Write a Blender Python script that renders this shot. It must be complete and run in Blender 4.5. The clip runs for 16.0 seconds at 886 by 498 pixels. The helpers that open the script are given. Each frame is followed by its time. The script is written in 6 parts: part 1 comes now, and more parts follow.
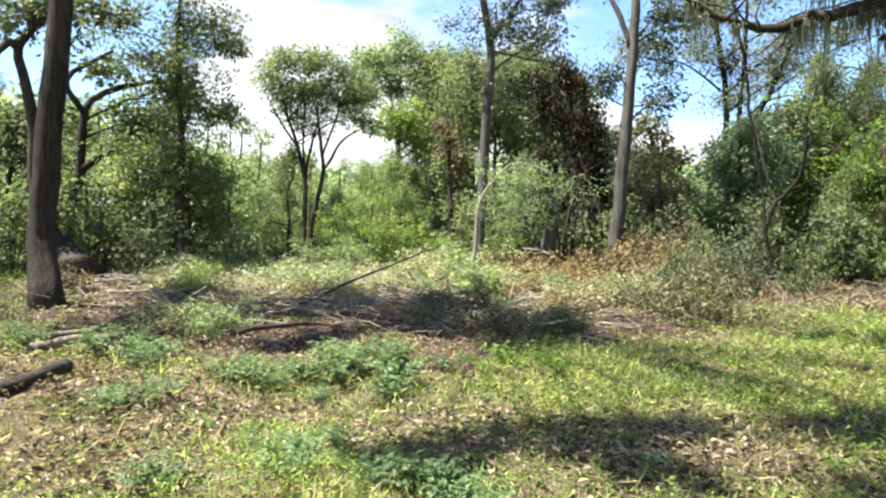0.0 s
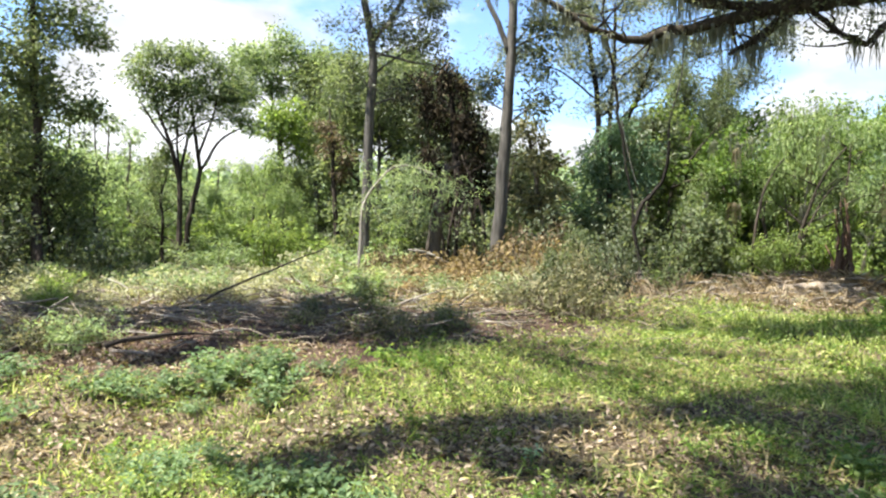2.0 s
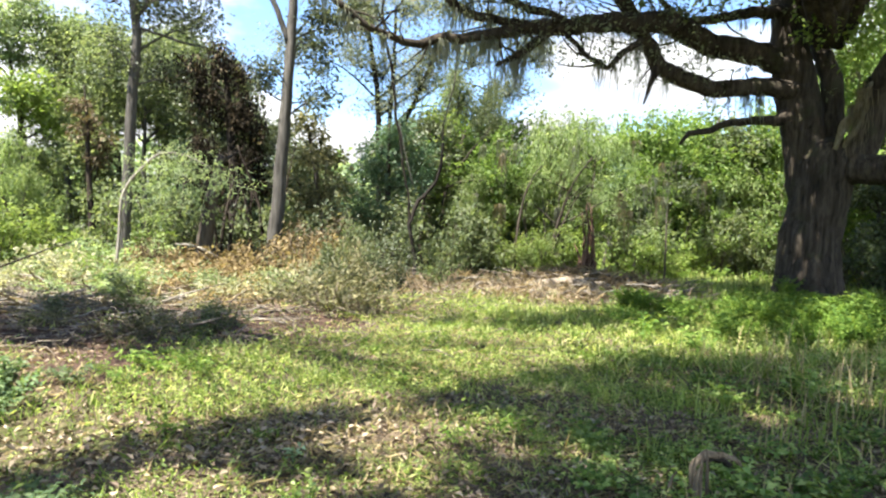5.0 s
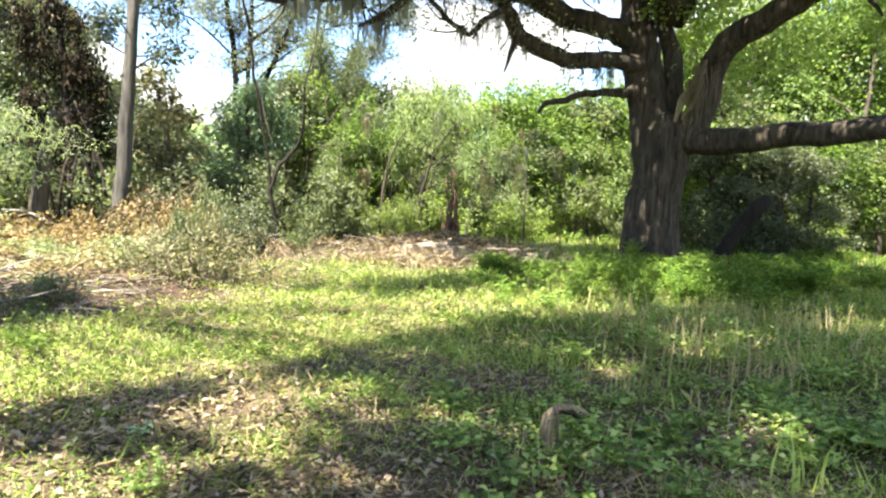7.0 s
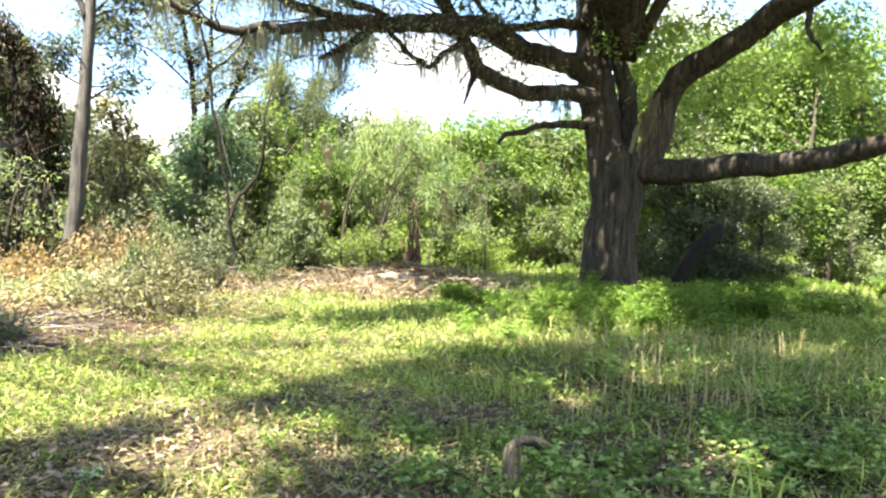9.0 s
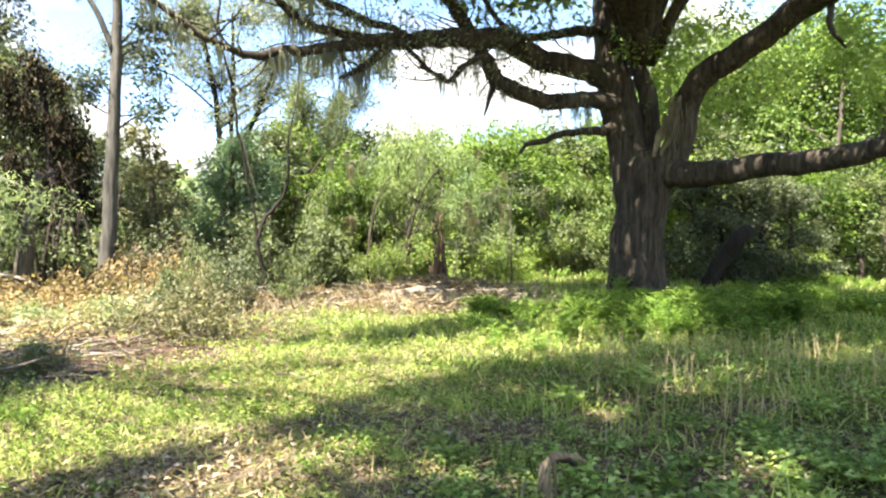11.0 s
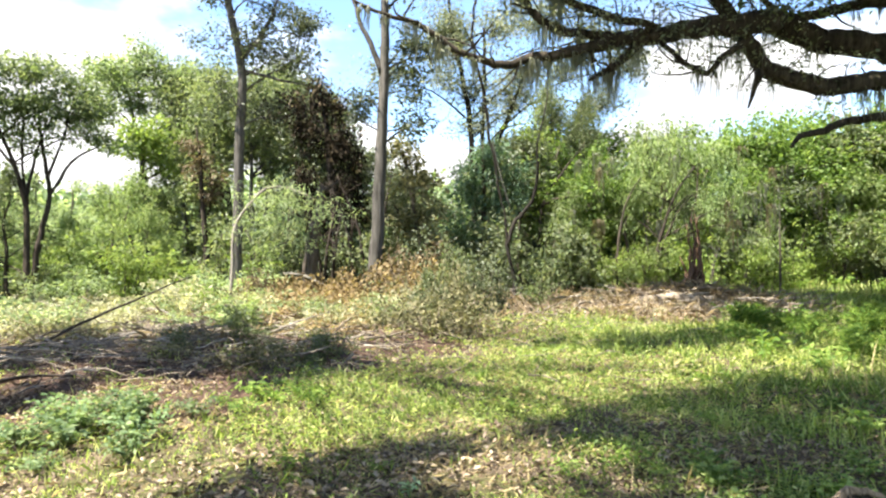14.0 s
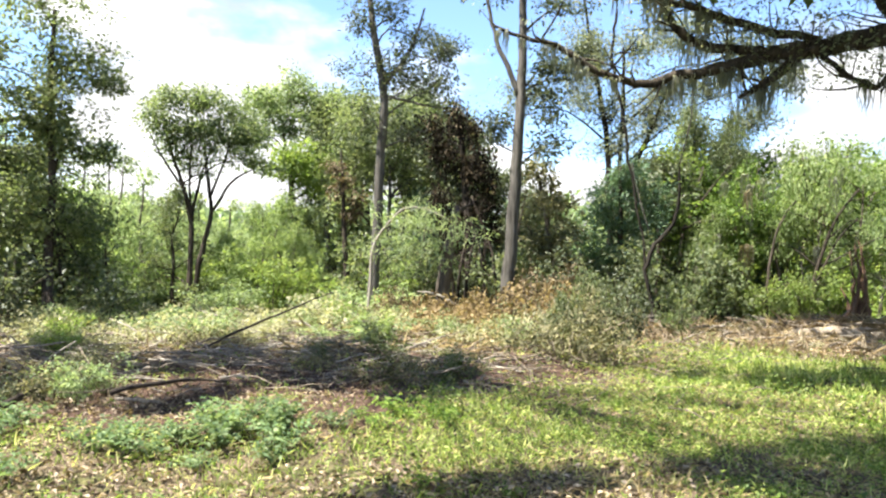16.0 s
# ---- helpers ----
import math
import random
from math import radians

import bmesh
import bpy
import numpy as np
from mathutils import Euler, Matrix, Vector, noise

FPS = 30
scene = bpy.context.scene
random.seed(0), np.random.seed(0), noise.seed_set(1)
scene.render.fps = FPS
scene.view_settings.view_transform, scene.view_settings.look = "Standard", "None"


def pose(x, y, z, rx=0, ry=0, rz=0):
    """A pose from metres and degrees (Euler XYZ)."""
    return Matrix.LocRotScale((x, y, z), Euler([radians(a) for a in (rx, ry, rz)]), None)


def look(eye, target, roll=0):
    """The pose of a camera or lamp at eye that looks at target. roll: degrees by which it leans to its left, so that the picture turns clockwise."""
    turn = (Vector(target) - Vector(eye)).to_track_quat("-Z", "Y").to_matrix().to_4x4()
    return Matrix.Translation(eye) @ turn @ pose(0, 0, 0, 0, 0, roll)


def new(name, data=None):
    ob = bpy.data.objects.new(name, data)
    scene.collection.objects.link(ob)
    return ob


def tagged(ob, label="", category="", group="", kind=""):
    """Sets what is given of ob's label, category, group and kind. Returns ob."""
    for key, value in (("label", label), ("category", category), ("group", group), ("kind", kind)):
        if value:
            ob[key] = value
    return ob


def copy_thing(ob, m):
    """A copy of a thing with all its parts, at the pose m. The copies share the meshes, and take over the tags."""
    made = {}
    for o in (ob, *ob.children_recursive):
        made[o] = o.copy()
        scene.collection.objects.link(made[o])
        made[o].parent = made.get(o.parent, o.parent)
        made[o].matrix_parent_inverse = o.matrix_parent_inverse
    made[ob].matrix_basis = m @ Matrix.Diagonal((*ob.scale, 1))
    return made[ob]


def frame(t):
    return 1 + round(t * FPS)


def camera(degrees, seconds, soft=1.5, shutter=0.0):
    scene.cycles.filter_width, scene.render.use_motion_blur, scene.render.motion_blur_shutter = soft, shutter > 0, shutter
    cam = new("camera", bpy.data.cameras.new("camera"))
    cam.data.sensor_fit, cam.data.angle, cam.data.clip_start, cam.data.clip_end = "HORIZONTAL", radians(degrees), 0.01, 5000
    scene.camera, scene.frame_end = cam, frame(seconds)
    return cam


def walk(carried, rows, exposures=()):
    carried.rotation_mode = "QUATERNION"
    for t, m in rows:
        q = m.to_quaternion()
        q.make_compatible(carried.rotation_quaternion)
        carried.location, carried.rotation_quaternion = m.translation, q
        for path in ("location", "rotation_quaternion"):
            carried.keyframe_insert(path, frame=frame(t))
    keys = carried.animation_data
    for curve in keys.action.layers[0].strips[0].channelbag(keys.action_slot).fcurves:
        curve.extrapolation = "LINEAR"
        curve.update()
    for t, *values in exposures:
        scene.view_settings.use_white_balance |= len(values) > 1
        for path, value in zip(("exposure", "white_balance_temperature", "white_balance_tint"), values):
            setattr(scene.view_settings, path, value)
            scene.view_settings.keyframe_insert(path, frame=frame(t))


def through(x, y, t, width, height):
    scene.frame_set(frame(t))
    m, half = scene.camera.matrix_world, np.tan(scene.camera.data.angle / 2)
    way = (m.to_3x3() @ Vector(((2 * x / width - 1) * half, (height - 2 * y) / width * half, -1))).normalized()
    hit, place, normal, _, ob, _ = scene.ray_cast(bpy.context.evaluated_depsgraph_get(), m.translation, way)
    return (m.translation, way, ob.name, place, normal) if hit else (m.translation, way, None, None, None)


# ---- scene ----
cam = camera(66.26, 16.0, soft=2.3)


def aim(x, y, z, heading, tilt, roll):
    return pose(x, y, z, 90 + tilt, 0, -heading) @ pose(0, 0, 0, 0, 0, roll)


PATH = [
    (0, -0.083, 0.142, 1.537, -13.72, -2.86, 1.83),
    (0.5, -0.080, 0.148, 1.547, -11.01, -3.79, 1.37),
    (1, -0.064, 0.161, 1.545, -8.65, -3.98, 0.62),
    (1.5, -0.055, 0.175, 1.552, -6.59, -3.61, 1.51),
    (2, -0.038, 0.153, 1.558, -4.21, -2.51, 1.35),
    (2.5, -0.020, 0.163, 1.552, -0.11, -1.72, 2.47),
    (3, -0.003, 0.159, 1.558, 3.70, -1.50, 3.16),
    (3.5, 0.017, 0.159, 1.561, 6.28, -1.52, 2.78),
    (4, 0.030, 0.164, 1.554, 8.74, -1.81, 2.62),
    (4.5, 0.051, 0.166, 1.560, 10.80, -2.05, 2.01),
    (5, 0.068, 0.181, 1.558, 14.01, -2.22, 2.72),
    (5.2, 0.084, 0.225, 1.537, 16.12, -2.48, 3.52),
    (7.5, 0.128, 0.215, 1.550, 26.41, -4.90, 2.78),
    (8, 0.132, 0.217, 1.548, 27.24, -5.10, 2.96),
    (8.5, 0.128, 0.215, 1.564, 28.06, -2.93, 2.41),
    (8.7, 0.136, 0.213, 1.565, 28.45, -2.35, 2.76),
    (10.8, 0.107, 0.167, 1.647, 27.78, -0.36, 1.46),
    (11, 0.089, 0.160, 1.658, 26.32, -1.20, 0.38),
    (11.5, 0.067, 0.168, 1.641, 22.10, -1.54, 0.79),
    (12, 0.059, 0.177, 1.639, 18.64, -2.52, 0.18),
    (12.5, 0.036, 0.189, 1.640, 15.66, -3.13, -0.33),
    (13, 0.033, 0.201, 1.634, 12.29, -3.14, -0.58),
    (13.5, 0.021, 0.210, 1.637, 9.24, -2.14, -0.58),
    (14, 0.012, 0.210, 1.643, 5.89, -0.95, 0.17),
    (14.5, 0.005, 0.213, 1.665, 3.20, -0.48, 0.51),
    (15, -0.020, 0.215, 1.666, 0.12, 0.33, 0.99),
    (15.5, -0.031, 0.225, 1.660, -2.65, 0.41, 1.15),
    (16, -0.038, 0.225, 1.659, -5.15, 0.63, 1.47),
]
EXPOSURES = [(0, 2.0, 6280, 10), (4, 2.12, 6320, 10), (7.5, 2.84, 6700, 10), (8.6, 2.93, 6700, 10), (11, 2.78, 6760, 10), (13.5, 2.45, 6600, 10), (16, 2.26, 6480, 10)]
walk(cam, [(row[0], aim(*row[1:])) for row in PATH], EXPOSURES)

# ---- world and sun ----
SUN_HEADING, SUN_HEIGHT = -116.0, 60.0
SUN = Vector((math.sin(radians(SUN_HEADING)) * math.cos(radians(SUN_HEIGHT)),
              math.cos(radians(SUN_HEADING)) * math.cos(radians(SUN_HEIGHT)), math.sin(radians(SUN_HEIGHT))))
world = bpy.data.worlds.new("sky")
scene.world = world
world.use_nodes = True
wn, wl = world.node_tree.nodes, world.node_tree.links
wn.clear()
sky = wn.new("ShaderNodeTexSky")
sky.sky_type, sky.sun_disc = "NISHITA", False
sky.sun_elevation, sky.sun_rotation = radians(SUN_HEIGHT), radians(SUN_HEADING)
sky.air_density, sky.dust_density, sky.ozone_density = 0.85, 0.2, 4.0
blue = wn.new("ShaderNodeBackground")
blue.inputs["Strength"].default_value = 0.09
wl.new(sky.outputs[0], blue.inputs["Color"])
white = wn.new("ShaderNodeBackground")
white.inputs["Color"].default_value = (1.0, 1.0, 1.0, 1)
coord = wn.new("ShaderNodeTexCoord")
stretch = wn.new("ShaderNodeMapping")
stretch.inputs["Location"].default_value = (1.7, 0.4, 0.3)
stretch.inputs["Scale"].default_value = (1.0, 1.0, 2.2)
wl.new(coord.outputs["Generated"], stretch.inputs["Vector"])
puffs = wn.new("ShaderNodeTexNoise")
puffs.inputs["Scale"].default_value, puffs.inputs["Detail"].default_value, puffs.inputs["Roughness"].default_value = 2.6, 8, 0.52
wl.new(stretch.outputs[0], puffs.inputs["Vector"])
belly = wn.new("ShaderNodeTexNoise")
belly.inputs["Scale"].default_value, belly.inputs["Detail"].default_value = 4.0, 4
wl.new(stretch.outputs[0], belly.inputs["Vector"])
grey = wn.new("ShaderNodeMapRange")
grey.inputs["From Min"].default_value, grey.inputs["From Max"].default_value = 0.35, 0.6
grey.inputs["To Min"].default_value, grey.inputs["To Max"].default_value = 0.2, 0.38
wl.new(belly.outputs["Fac"], grey.inputs["Value"])
wl.new(grey.outputs[0], white.inputs["Strength"])
cover = wn.new("ShaderNodeMapRange")
cover.interpolation_type = "SMOOTHSTEP"
cover.inputs["From Min"].default_value, cover.inputs["From Max"].default_value = 0.48, 0.6
apart = wn.new("ShaderNodeSeparateXYZ")
wl.new(coord.outputs["Generated"], apart.inputs[0])
low = wn.new("ShaderNodeMapRange")
low.inputs["From Min"].default_value, low.inputs["From Max"].default_value = 0.05, 0.34
low.inputs["To Min"].default_value, low.inputs["To Max"].default_value = 0.11, -0.02
wl.new(apart.outputs["Z"], low.inputs["Value"])
heap = wn.new("ShaderNodeMath")
heap.operation = "ADD"
wl.new(puffs.outputs["Fac"], heap.inputs[0])
wl.new(low.outputs[0], heap.inputs[1])
# the clear blue stretch between the cloud banks
clear = wn.new("ShaderNodeVectorMath")
clear.operation = "DISTANCE"
clear.inputs[1].default_value = (0.1, 0.95, 0.26)
wl.new(coord.outputs["Generated"], clear.inputs[0])
rift = wn.new("ShaderNodeMapRange")
rift.interpolation_type = "SMOOTHSTEP"
rift.inputs["From Min"].default_value, rift.inputs["From Max"].default_value = 0.08, 0.3
rift.inputs["To Min"].default_value, rift.inputs["To Max"].default_value = -0.1, 0.0
wl.new(clear.outputs["Value"], rift.inputs["Value"])
bank = wn.new("ShaderNodeVectorMath")
bank.operation = "DISTANCE"
bank.inputs[1].default_value = (0.44, 0.87, 0.2)
wl.new(coord.outputs["Generated"], bank.inputs[0])
pile = wn.new("ShaderNodeMapRange")
pile.interpolation_type = "SMOOTHSTEP"
pile.inputs["From Min"].default_value, pile.inputs["From Max"].default_value = 0.05, 0.2
pile.inputs["To Min"].default_value, pile.inputs["To Max"].default_value = 0.12, 0.0
wl.new(bank.outputs["Value"], pile.inputs["Value"])
swell = wn.new("ShaderNodeMath")
swell.operation = "ADD"
wl.new(heap.outputs[0], swell.inputs[0])
wl.new(pile.outputs[0], swell.inputs[1])
thin_out = wn.new("ShaderNodeMath")
thin_out.operation = "ADD"
wl.new(swell.outputs[0], thin_out.inputs[0])
wl.new(rift.outputs[0], thin_out.inputs[1])
wl.new(thin_out.outputs[0], cover.inputs["Value"])
blend = wn.new("ShaderNodeMixShader")
wl.new(cover.outputs[0], blend.inputs["Fac"])
wl.new(blue.outputs[0], blend.inputs[1])
wl.new(white.outputs[0], blend.inputs[2])
out = wn.new("ShaderNodeOutputWorld")
wl.new(blend.outputs[0], out.inputs["Surface"])

sun_data = bpy.data.lights.new("sun", "SUN")
sun_data.energy, sun_data.angle, sun_data.color = 5.0, radians(0.53), (1.0, 0.95, 0.86)
sun = new("sun", sun_data)
sun.matrix_world = look(SUN * 60, (0, 0, 0))

# ---- materials ----
def shader(name):
    mat = bpy.data.materials.new(name)
    mat.use_nodes = True
    nodes = mat.node_tree.nodes
    nodes.clear()
    return mat, nodes, mat.node_tree.links


def ramp_node(nodes, stops):
    ramp = nodes.new("ShaderNodeValToRGB")
    while len(ramp.color_ramp.elements) < len(stops):
        ramp.color_ramp.elements.new(0.5)
    for element, (place, colour) in zip(ramp.color_ramp.elements, stops):
        element.position, element.color = place, (*colour, 1)
    return ramp


def noise_node(nodes, links, scale, detail=4, rough=0.55, stretch=None, source="Object"):
    """Noise on object or world coordinates, in metres."""
    if source == "World":
        start = nodes.new("ShaderNodeNewGeometry").outputs["Position"]
    else:
        start = nodes.new("ShaderNodeTexCoord").outputs["Object"]
    if stretch:
        mapping = nodes.new("ShaderNodeMapping")
        mapping.inputs["Scale"].default_value = stretch
        links.new(start, mapping.inputs["Vector"])
        start = mapping.outputs[0]
    tex = nodes.new("ShaderNodeTexNoise")
    tex.inputs["Scale"].default_value, tex.inputs["Detail"].default_value, tex.inputs["Roughness"].default_value = scale, detail, rough
    links.new(start, tex.inputs["Vector"])
    return tex


def leaf_material(name, stops, through=0.35, gloss=0.5, shine=0.22):
    """Leaves: a colour per leaf, a slow drift over the crown, light passing through the blade."""
    mat, nodes, links = shader(name)
    geometry = nodes.new("ShaderNodeNewGeometry")
    drift = noise_node(nodes, links, 0.55, 3, source="World")
    mean = nodes.new("ShaderNodeMath")
    mean.operation = "MULTIPLY_ADD"
    mean.inputs[1].default_value = 0.55
    links.new(geometry.outputs["Random Per Island"], mean.inputs[0])
    half = nodes.new("ShaderNodeMath")
    half.operation = "MULTIPLY"
    half.inputs[1].default_value = 0.5
    links.new(drift.outputs["Fac"], half.inputs[0])
    links.new(half.outputs[0], mean.inputs[2])
    ramp = ramp_node(nodes, stops)
    links.new(mean.outputs[0], ramp.inputs["Fac"])
    info = nodes.new("ShaderNodeObjectInfo")
    shift = nodes.new("ShaderNodeMapRange")
    shift.inputs["To Min"].default_value, shift.inputs["To Max"].default_value = 0.8, 1.25
    links.new(info.outputs["Random"], shift.inputs["Value"])
    hue = nodes.new("ShaderNodeHueSaturation")
    links.new(shift.outputs[0], hue.inputs["Value"])
    links.new(ramp.outputs["Color"], hue.inputs["Color"])
    front = nodes.new("ShaderNodeBsdfPrincipled")
    front.inputs["Roughness"].default_value = gloss
    front.inputs["Specular IOR Level"].default_value = shine
    links.new(hue.outputs["Color"], front.inputs["Base Color"])
    back = nodes.new("ShaderNodeBsdfTranslucent")
    warm = nodes.new("ShaderNodeMix")
    warm.data_type, warm.blend_type = "RGBA", "MULTIPLY"
    warm.inputs[0].default_value = 1.0
    warm.inputs[7].default_value = (1.5, 1.5, 0.85, 1)
    links.new(hue.outputs["Color"], warm.inputs[6])
    links.new(warm.outputs[2], back.inputs["Color"])
    mix = nodes.new("ShaderNodeMixShader")
    mix.inputs["Fac"].default_value = through
    links.new(front.outputs[0], mix.inputs[1])
    links.new(back.outputs[0], mix.inputs[2])
    end = nodes.new("ShaderNodeOutputMaterial")
    links.new(mix.outputs[0], end.inputs["Surface"])
    return mat


def bark_material(name, dark, light, grain=6.0, relief=0.6, moss=None):
    mat, nodes, links = shader(name)
    ridges = noise_node(nodes, links, grain, 6, 0.65, (3.0, 3.0, 0.35))
    stains = noise_node(nodes, links, 0.9, 5, 0.65, (2.2, 2.2, 0.5))
    ramp = ramp_node(nodes, [(0.3, dark), (0.7, light)])
    links.new(ridges.outputs["Fac"], ramp.inputs["Fac"])
    tone = nodes.new("ShaderNodeMapRange")
    tone.inputs["From Min"].default_value, tone.inputs["From Max"].default_value = 0.3, 0.7
    tone.inputs["To Min"].default_value, tone.inputs["To Max"].default_value = 0.5, 1.6
    links.new(stains.outputs["Fac"], tone.inputs["Value"])
    hue = nodes.new("ShaderNodeHueSaturation")
    links.new(tone.outputs[0], hue.inputs["Value"])
    links.new(ramp.outputs["Color"], hue.inputs["Color"])
    colour = hue.outputs["Color"]
    if moss:
        patch = noise_node(nodes, links, 1.6, 5, 0.7)
        mask = nodes.new("ShaderNodeMapRange")
        mask.inputs["From Min"].default_value, mask.inputs["From Max"].default_value = 0.56, 0.66
        mask.inputs["To Max"].default_value = 0.6
        links.new(patch.outputs["Fac"], mask.inputs["Value"])
        grow = nodes.new("ShaderNodeMix")
        grow.data_type = "RGBA"
        grow.inputs[7].default_value = (*moss, 1)
        links.new(mask.outputs[0], grow.inputs[0])
        links.new(colour, grow.inputs[6])
        colour = grow.outputs[2]
    bsdf = nodes.new("ShaderNodeBsdfPrincipled")
    bsdf.inputs["Roughness"].default_value = 0.9
    bsdf.inputs["Specular IOR Level"].default_value = 0.15
    links.new(colour, bsdf.inputs["Base Color"])
    bump = nodes.new("ShaderNodeBump")
    bump.inputs["Strength"].default_value, bump.inputs["Distance"].default_value = relief, 0.04
    links.new(ridges.outputs["Fac"], bump.inputs["Height"])
    links.new(bump.outputs[0], bsdf.inputs["Normal"])
    end = nodes.new("ShaderNodeOutputMaterial")
    links.new(bsdf.outputs[0], end.inputs["Surface"])
    return mat


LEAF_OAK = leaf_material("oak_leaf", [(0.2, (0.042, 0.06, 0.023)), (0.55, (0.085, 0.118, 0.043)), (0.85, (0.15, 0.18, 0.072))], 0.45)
LEAF_DARK = leaf_material("dark_leaf", [(0.2, (0.037, 0.05, 0.026)), (0.55, (0.077, 0.096, 0.05)), (0.85, (0.145, 0.158, 0.095))], 0.4, 0.42, 0.34)
LEAF_MID = leaf_material("mid_leaf", [(0.2, (0.066, 0.09, 0.04)), (0.55, (0.127, 0.16, 0.073)), (0.85, (0.215, 0.235, 0.135))], 0.48, 0.45, 0.28)
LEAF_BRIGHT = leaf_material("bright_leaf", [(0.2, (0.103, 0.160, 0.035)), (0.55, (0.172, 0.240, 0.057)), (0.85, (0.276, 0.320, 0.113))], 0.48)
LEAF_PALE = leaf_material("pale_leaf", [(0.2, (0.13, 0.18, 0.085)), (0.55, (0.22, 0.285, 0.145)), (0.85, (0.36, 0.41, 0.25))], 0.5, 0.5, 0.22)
LEAF_BLUE = leaf_material("blue_green_leaf", [(0.2, (0.04, 0.075, 0.04)), (0.55, (0.078, 0.128, 0.068)), (0.85, (0.135, 0.19, 0.115))], 0.35, 0.42, 0.4)
LEAF_DEAD = leaf_material("dead_leaf", [(0.2, (0.1, 0.068, 0.034)), (0.55, (0.24, 0.176, 0.088)), (0.85, (0.42, 0.335, 0.185))], 0.3, 0.7, 0.15)
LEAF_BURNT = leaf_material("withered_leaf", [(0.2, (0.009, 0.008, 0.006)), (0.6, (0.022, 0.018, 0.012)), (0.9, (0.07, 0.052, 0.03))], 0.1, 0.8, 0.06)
LEAF_DRY = leaf_material("dry_leaf", [(0.2, (0.045, 0.047, 0.024)), (0.5, (0.122, 0.123, 0.064)), (0.85, (0.285, 0.257, 0.148))], 0.32, 0.7, 0.15)
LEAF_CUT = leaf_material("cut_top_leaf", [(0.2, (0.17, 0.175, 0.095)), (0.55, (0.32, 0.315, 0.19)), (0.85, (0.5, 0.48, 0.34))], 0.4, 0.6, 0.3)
# litter, grass and herb: darkest stops put shade between leaves into the colour
LITTER = leaf_material("leaf_litter", [(0.22, (0.028, 0.019, 0.012)), (0.5, (0.145, 0.104, 0.067)), (0.8, (0.42, 0.34, 0.245))], 0.2, 0.65, 0.25)
GRASS_BLADE = leaf_material("grass_blade", [(0.2, (0.07, 0.115, 0.02)), (0.55, (0.235, 0.312, 0.075)), (0.82, (0.54, 0.54, 0.24))], 0.48, 0.5, 0.22)
LEAF_HERB = leaf_material("herb_leaf", [(0.2, (0.035, 0.072, 0.014)), (0.52, (0.15, 0.23, 0.055)), (0.82, (0.38, 0.45, 0.155))], 0.48, 0.45, 0.3)
LEAF_FERN = leaf_material("fern_leaf", [(0.2, (0.045, 0.092, 0.019)), (0.55, (0.1, 0.168, 0.034)), (0.85, (0.21, 0.275, 0.068))], 0.45, 0.6, 0.14)
LEAF_TEAL = leaf_material("bluish_leaf", [(0.2, (0.055, 0.095, 0.043)), (0.55, (0.105, 0.158, 0.068)), (0.85, (0.2, 0.25, 0.125))], 0.38, 0.55, 0.18)
LEAF_WILLOW = leaf_material("willowy_leaf", [(0.2, (0.085, 0.132, 0.038)), (0.55, (0.165, 0.225, 0.085)), (0.85, (0.32, 0.37, 0.185))], 0.52, 0.5, 0.22)
LEAF_CROWN = leaf_material("crown_leaf", [(0.2, (0.08, 0.114, 0.05)), (0.55, (0.155, 0.203, 0.094)), (0.85, (0.26, 0.295, 0.17))], 0.5, 0.42, 0.32)
LEAF_FRESH = leaf_material("fresh_leaf", [(0.2, (0.055, 0.1, 0.024)), (0.55, (0.12, 0.188, 0.046)), (0.85, (0.235, 0.3, 0.098))], 0.52, 0.45, 0.28)
LEAF_AIRY = leaf_material("airy_leaf", [(0.2, (0.085, 0.1, 0.062)), (0.55, (0.16, 0.18, 0.115)), (0.85, (0.285, 0.295, 0.205))], 0.45, 0.42, 0.34)
STRAW = leaf_material("straw", [(0.2, (0.25, 0.19, 0.09)), (0.6, (0.4, 0.32, 0.17)), (0.9, (0.52, 0.44, 0.26))], 0.3, 0.6, 0.2)
MOSS_GREY = leaf_material("hanging_moss", [(0.2, (0.12, 0.125, 0.1)), (0.6, (0.22, 0.225, 0.18)), (0.9, (0.34, 0.34, 0.27))], 0.4, 0.8, 0.1)
MOSS_TAN = leaf_material("dead_moss", [(0.2, (0.11, 0.088, 0.058)), (0.6, (0.22, 0.185, 0.125)), (0.9, (0.33, 0.285, 0.2))], 0.3, 0.8, 0.1)
BARK_OAK = bark_material("oak_bark", (0.009, 0.0072, 0.0055), (0.084, 0.068, 0.05), 3.6, 1.0, (0.05, 0.052, 0.026))
BARK_SCAR = bark_material("bare_oak_wood", (0.09, 0.075, 0.048), (0.3, 0.26, 0.17), 9.0, 0.8)
# near-black, with shade and backlight put into the bark colour
BARK_SILHOUETTE = bark_material("black_stem_bark", (0.006, 0.005, 0.004), (0.028, 0.023, 0.018), 9.0, 0.6)
BARK_GREY = bark_material("grey_bark", (0.036, 0.033, 0.028), (0.12, 0.111, 0.096), 5.0, 0.6)
BARK_BROWN = bark_material("brown_bark", (0.04, 0.031, 0.024), (0.12, 0.1, 0.078), 6.0, 0.7)
BARK_DARK = bark_material("dark_bark", (0.018, 0.014, 0.011), (0.075, 0.06, 0.046), 6.0, 0.6)
BARK_PALE = bark_material("pale_wood", (0.13, 0.112, 0.088), (0.33, 0.295, 0.24), 7.0, 0.4)
BARK_LOG = bark_material("weathered_log", (0.08, 0.062, 0.045), (0.3, 0.25, 0.185), 9.0, 0.7)
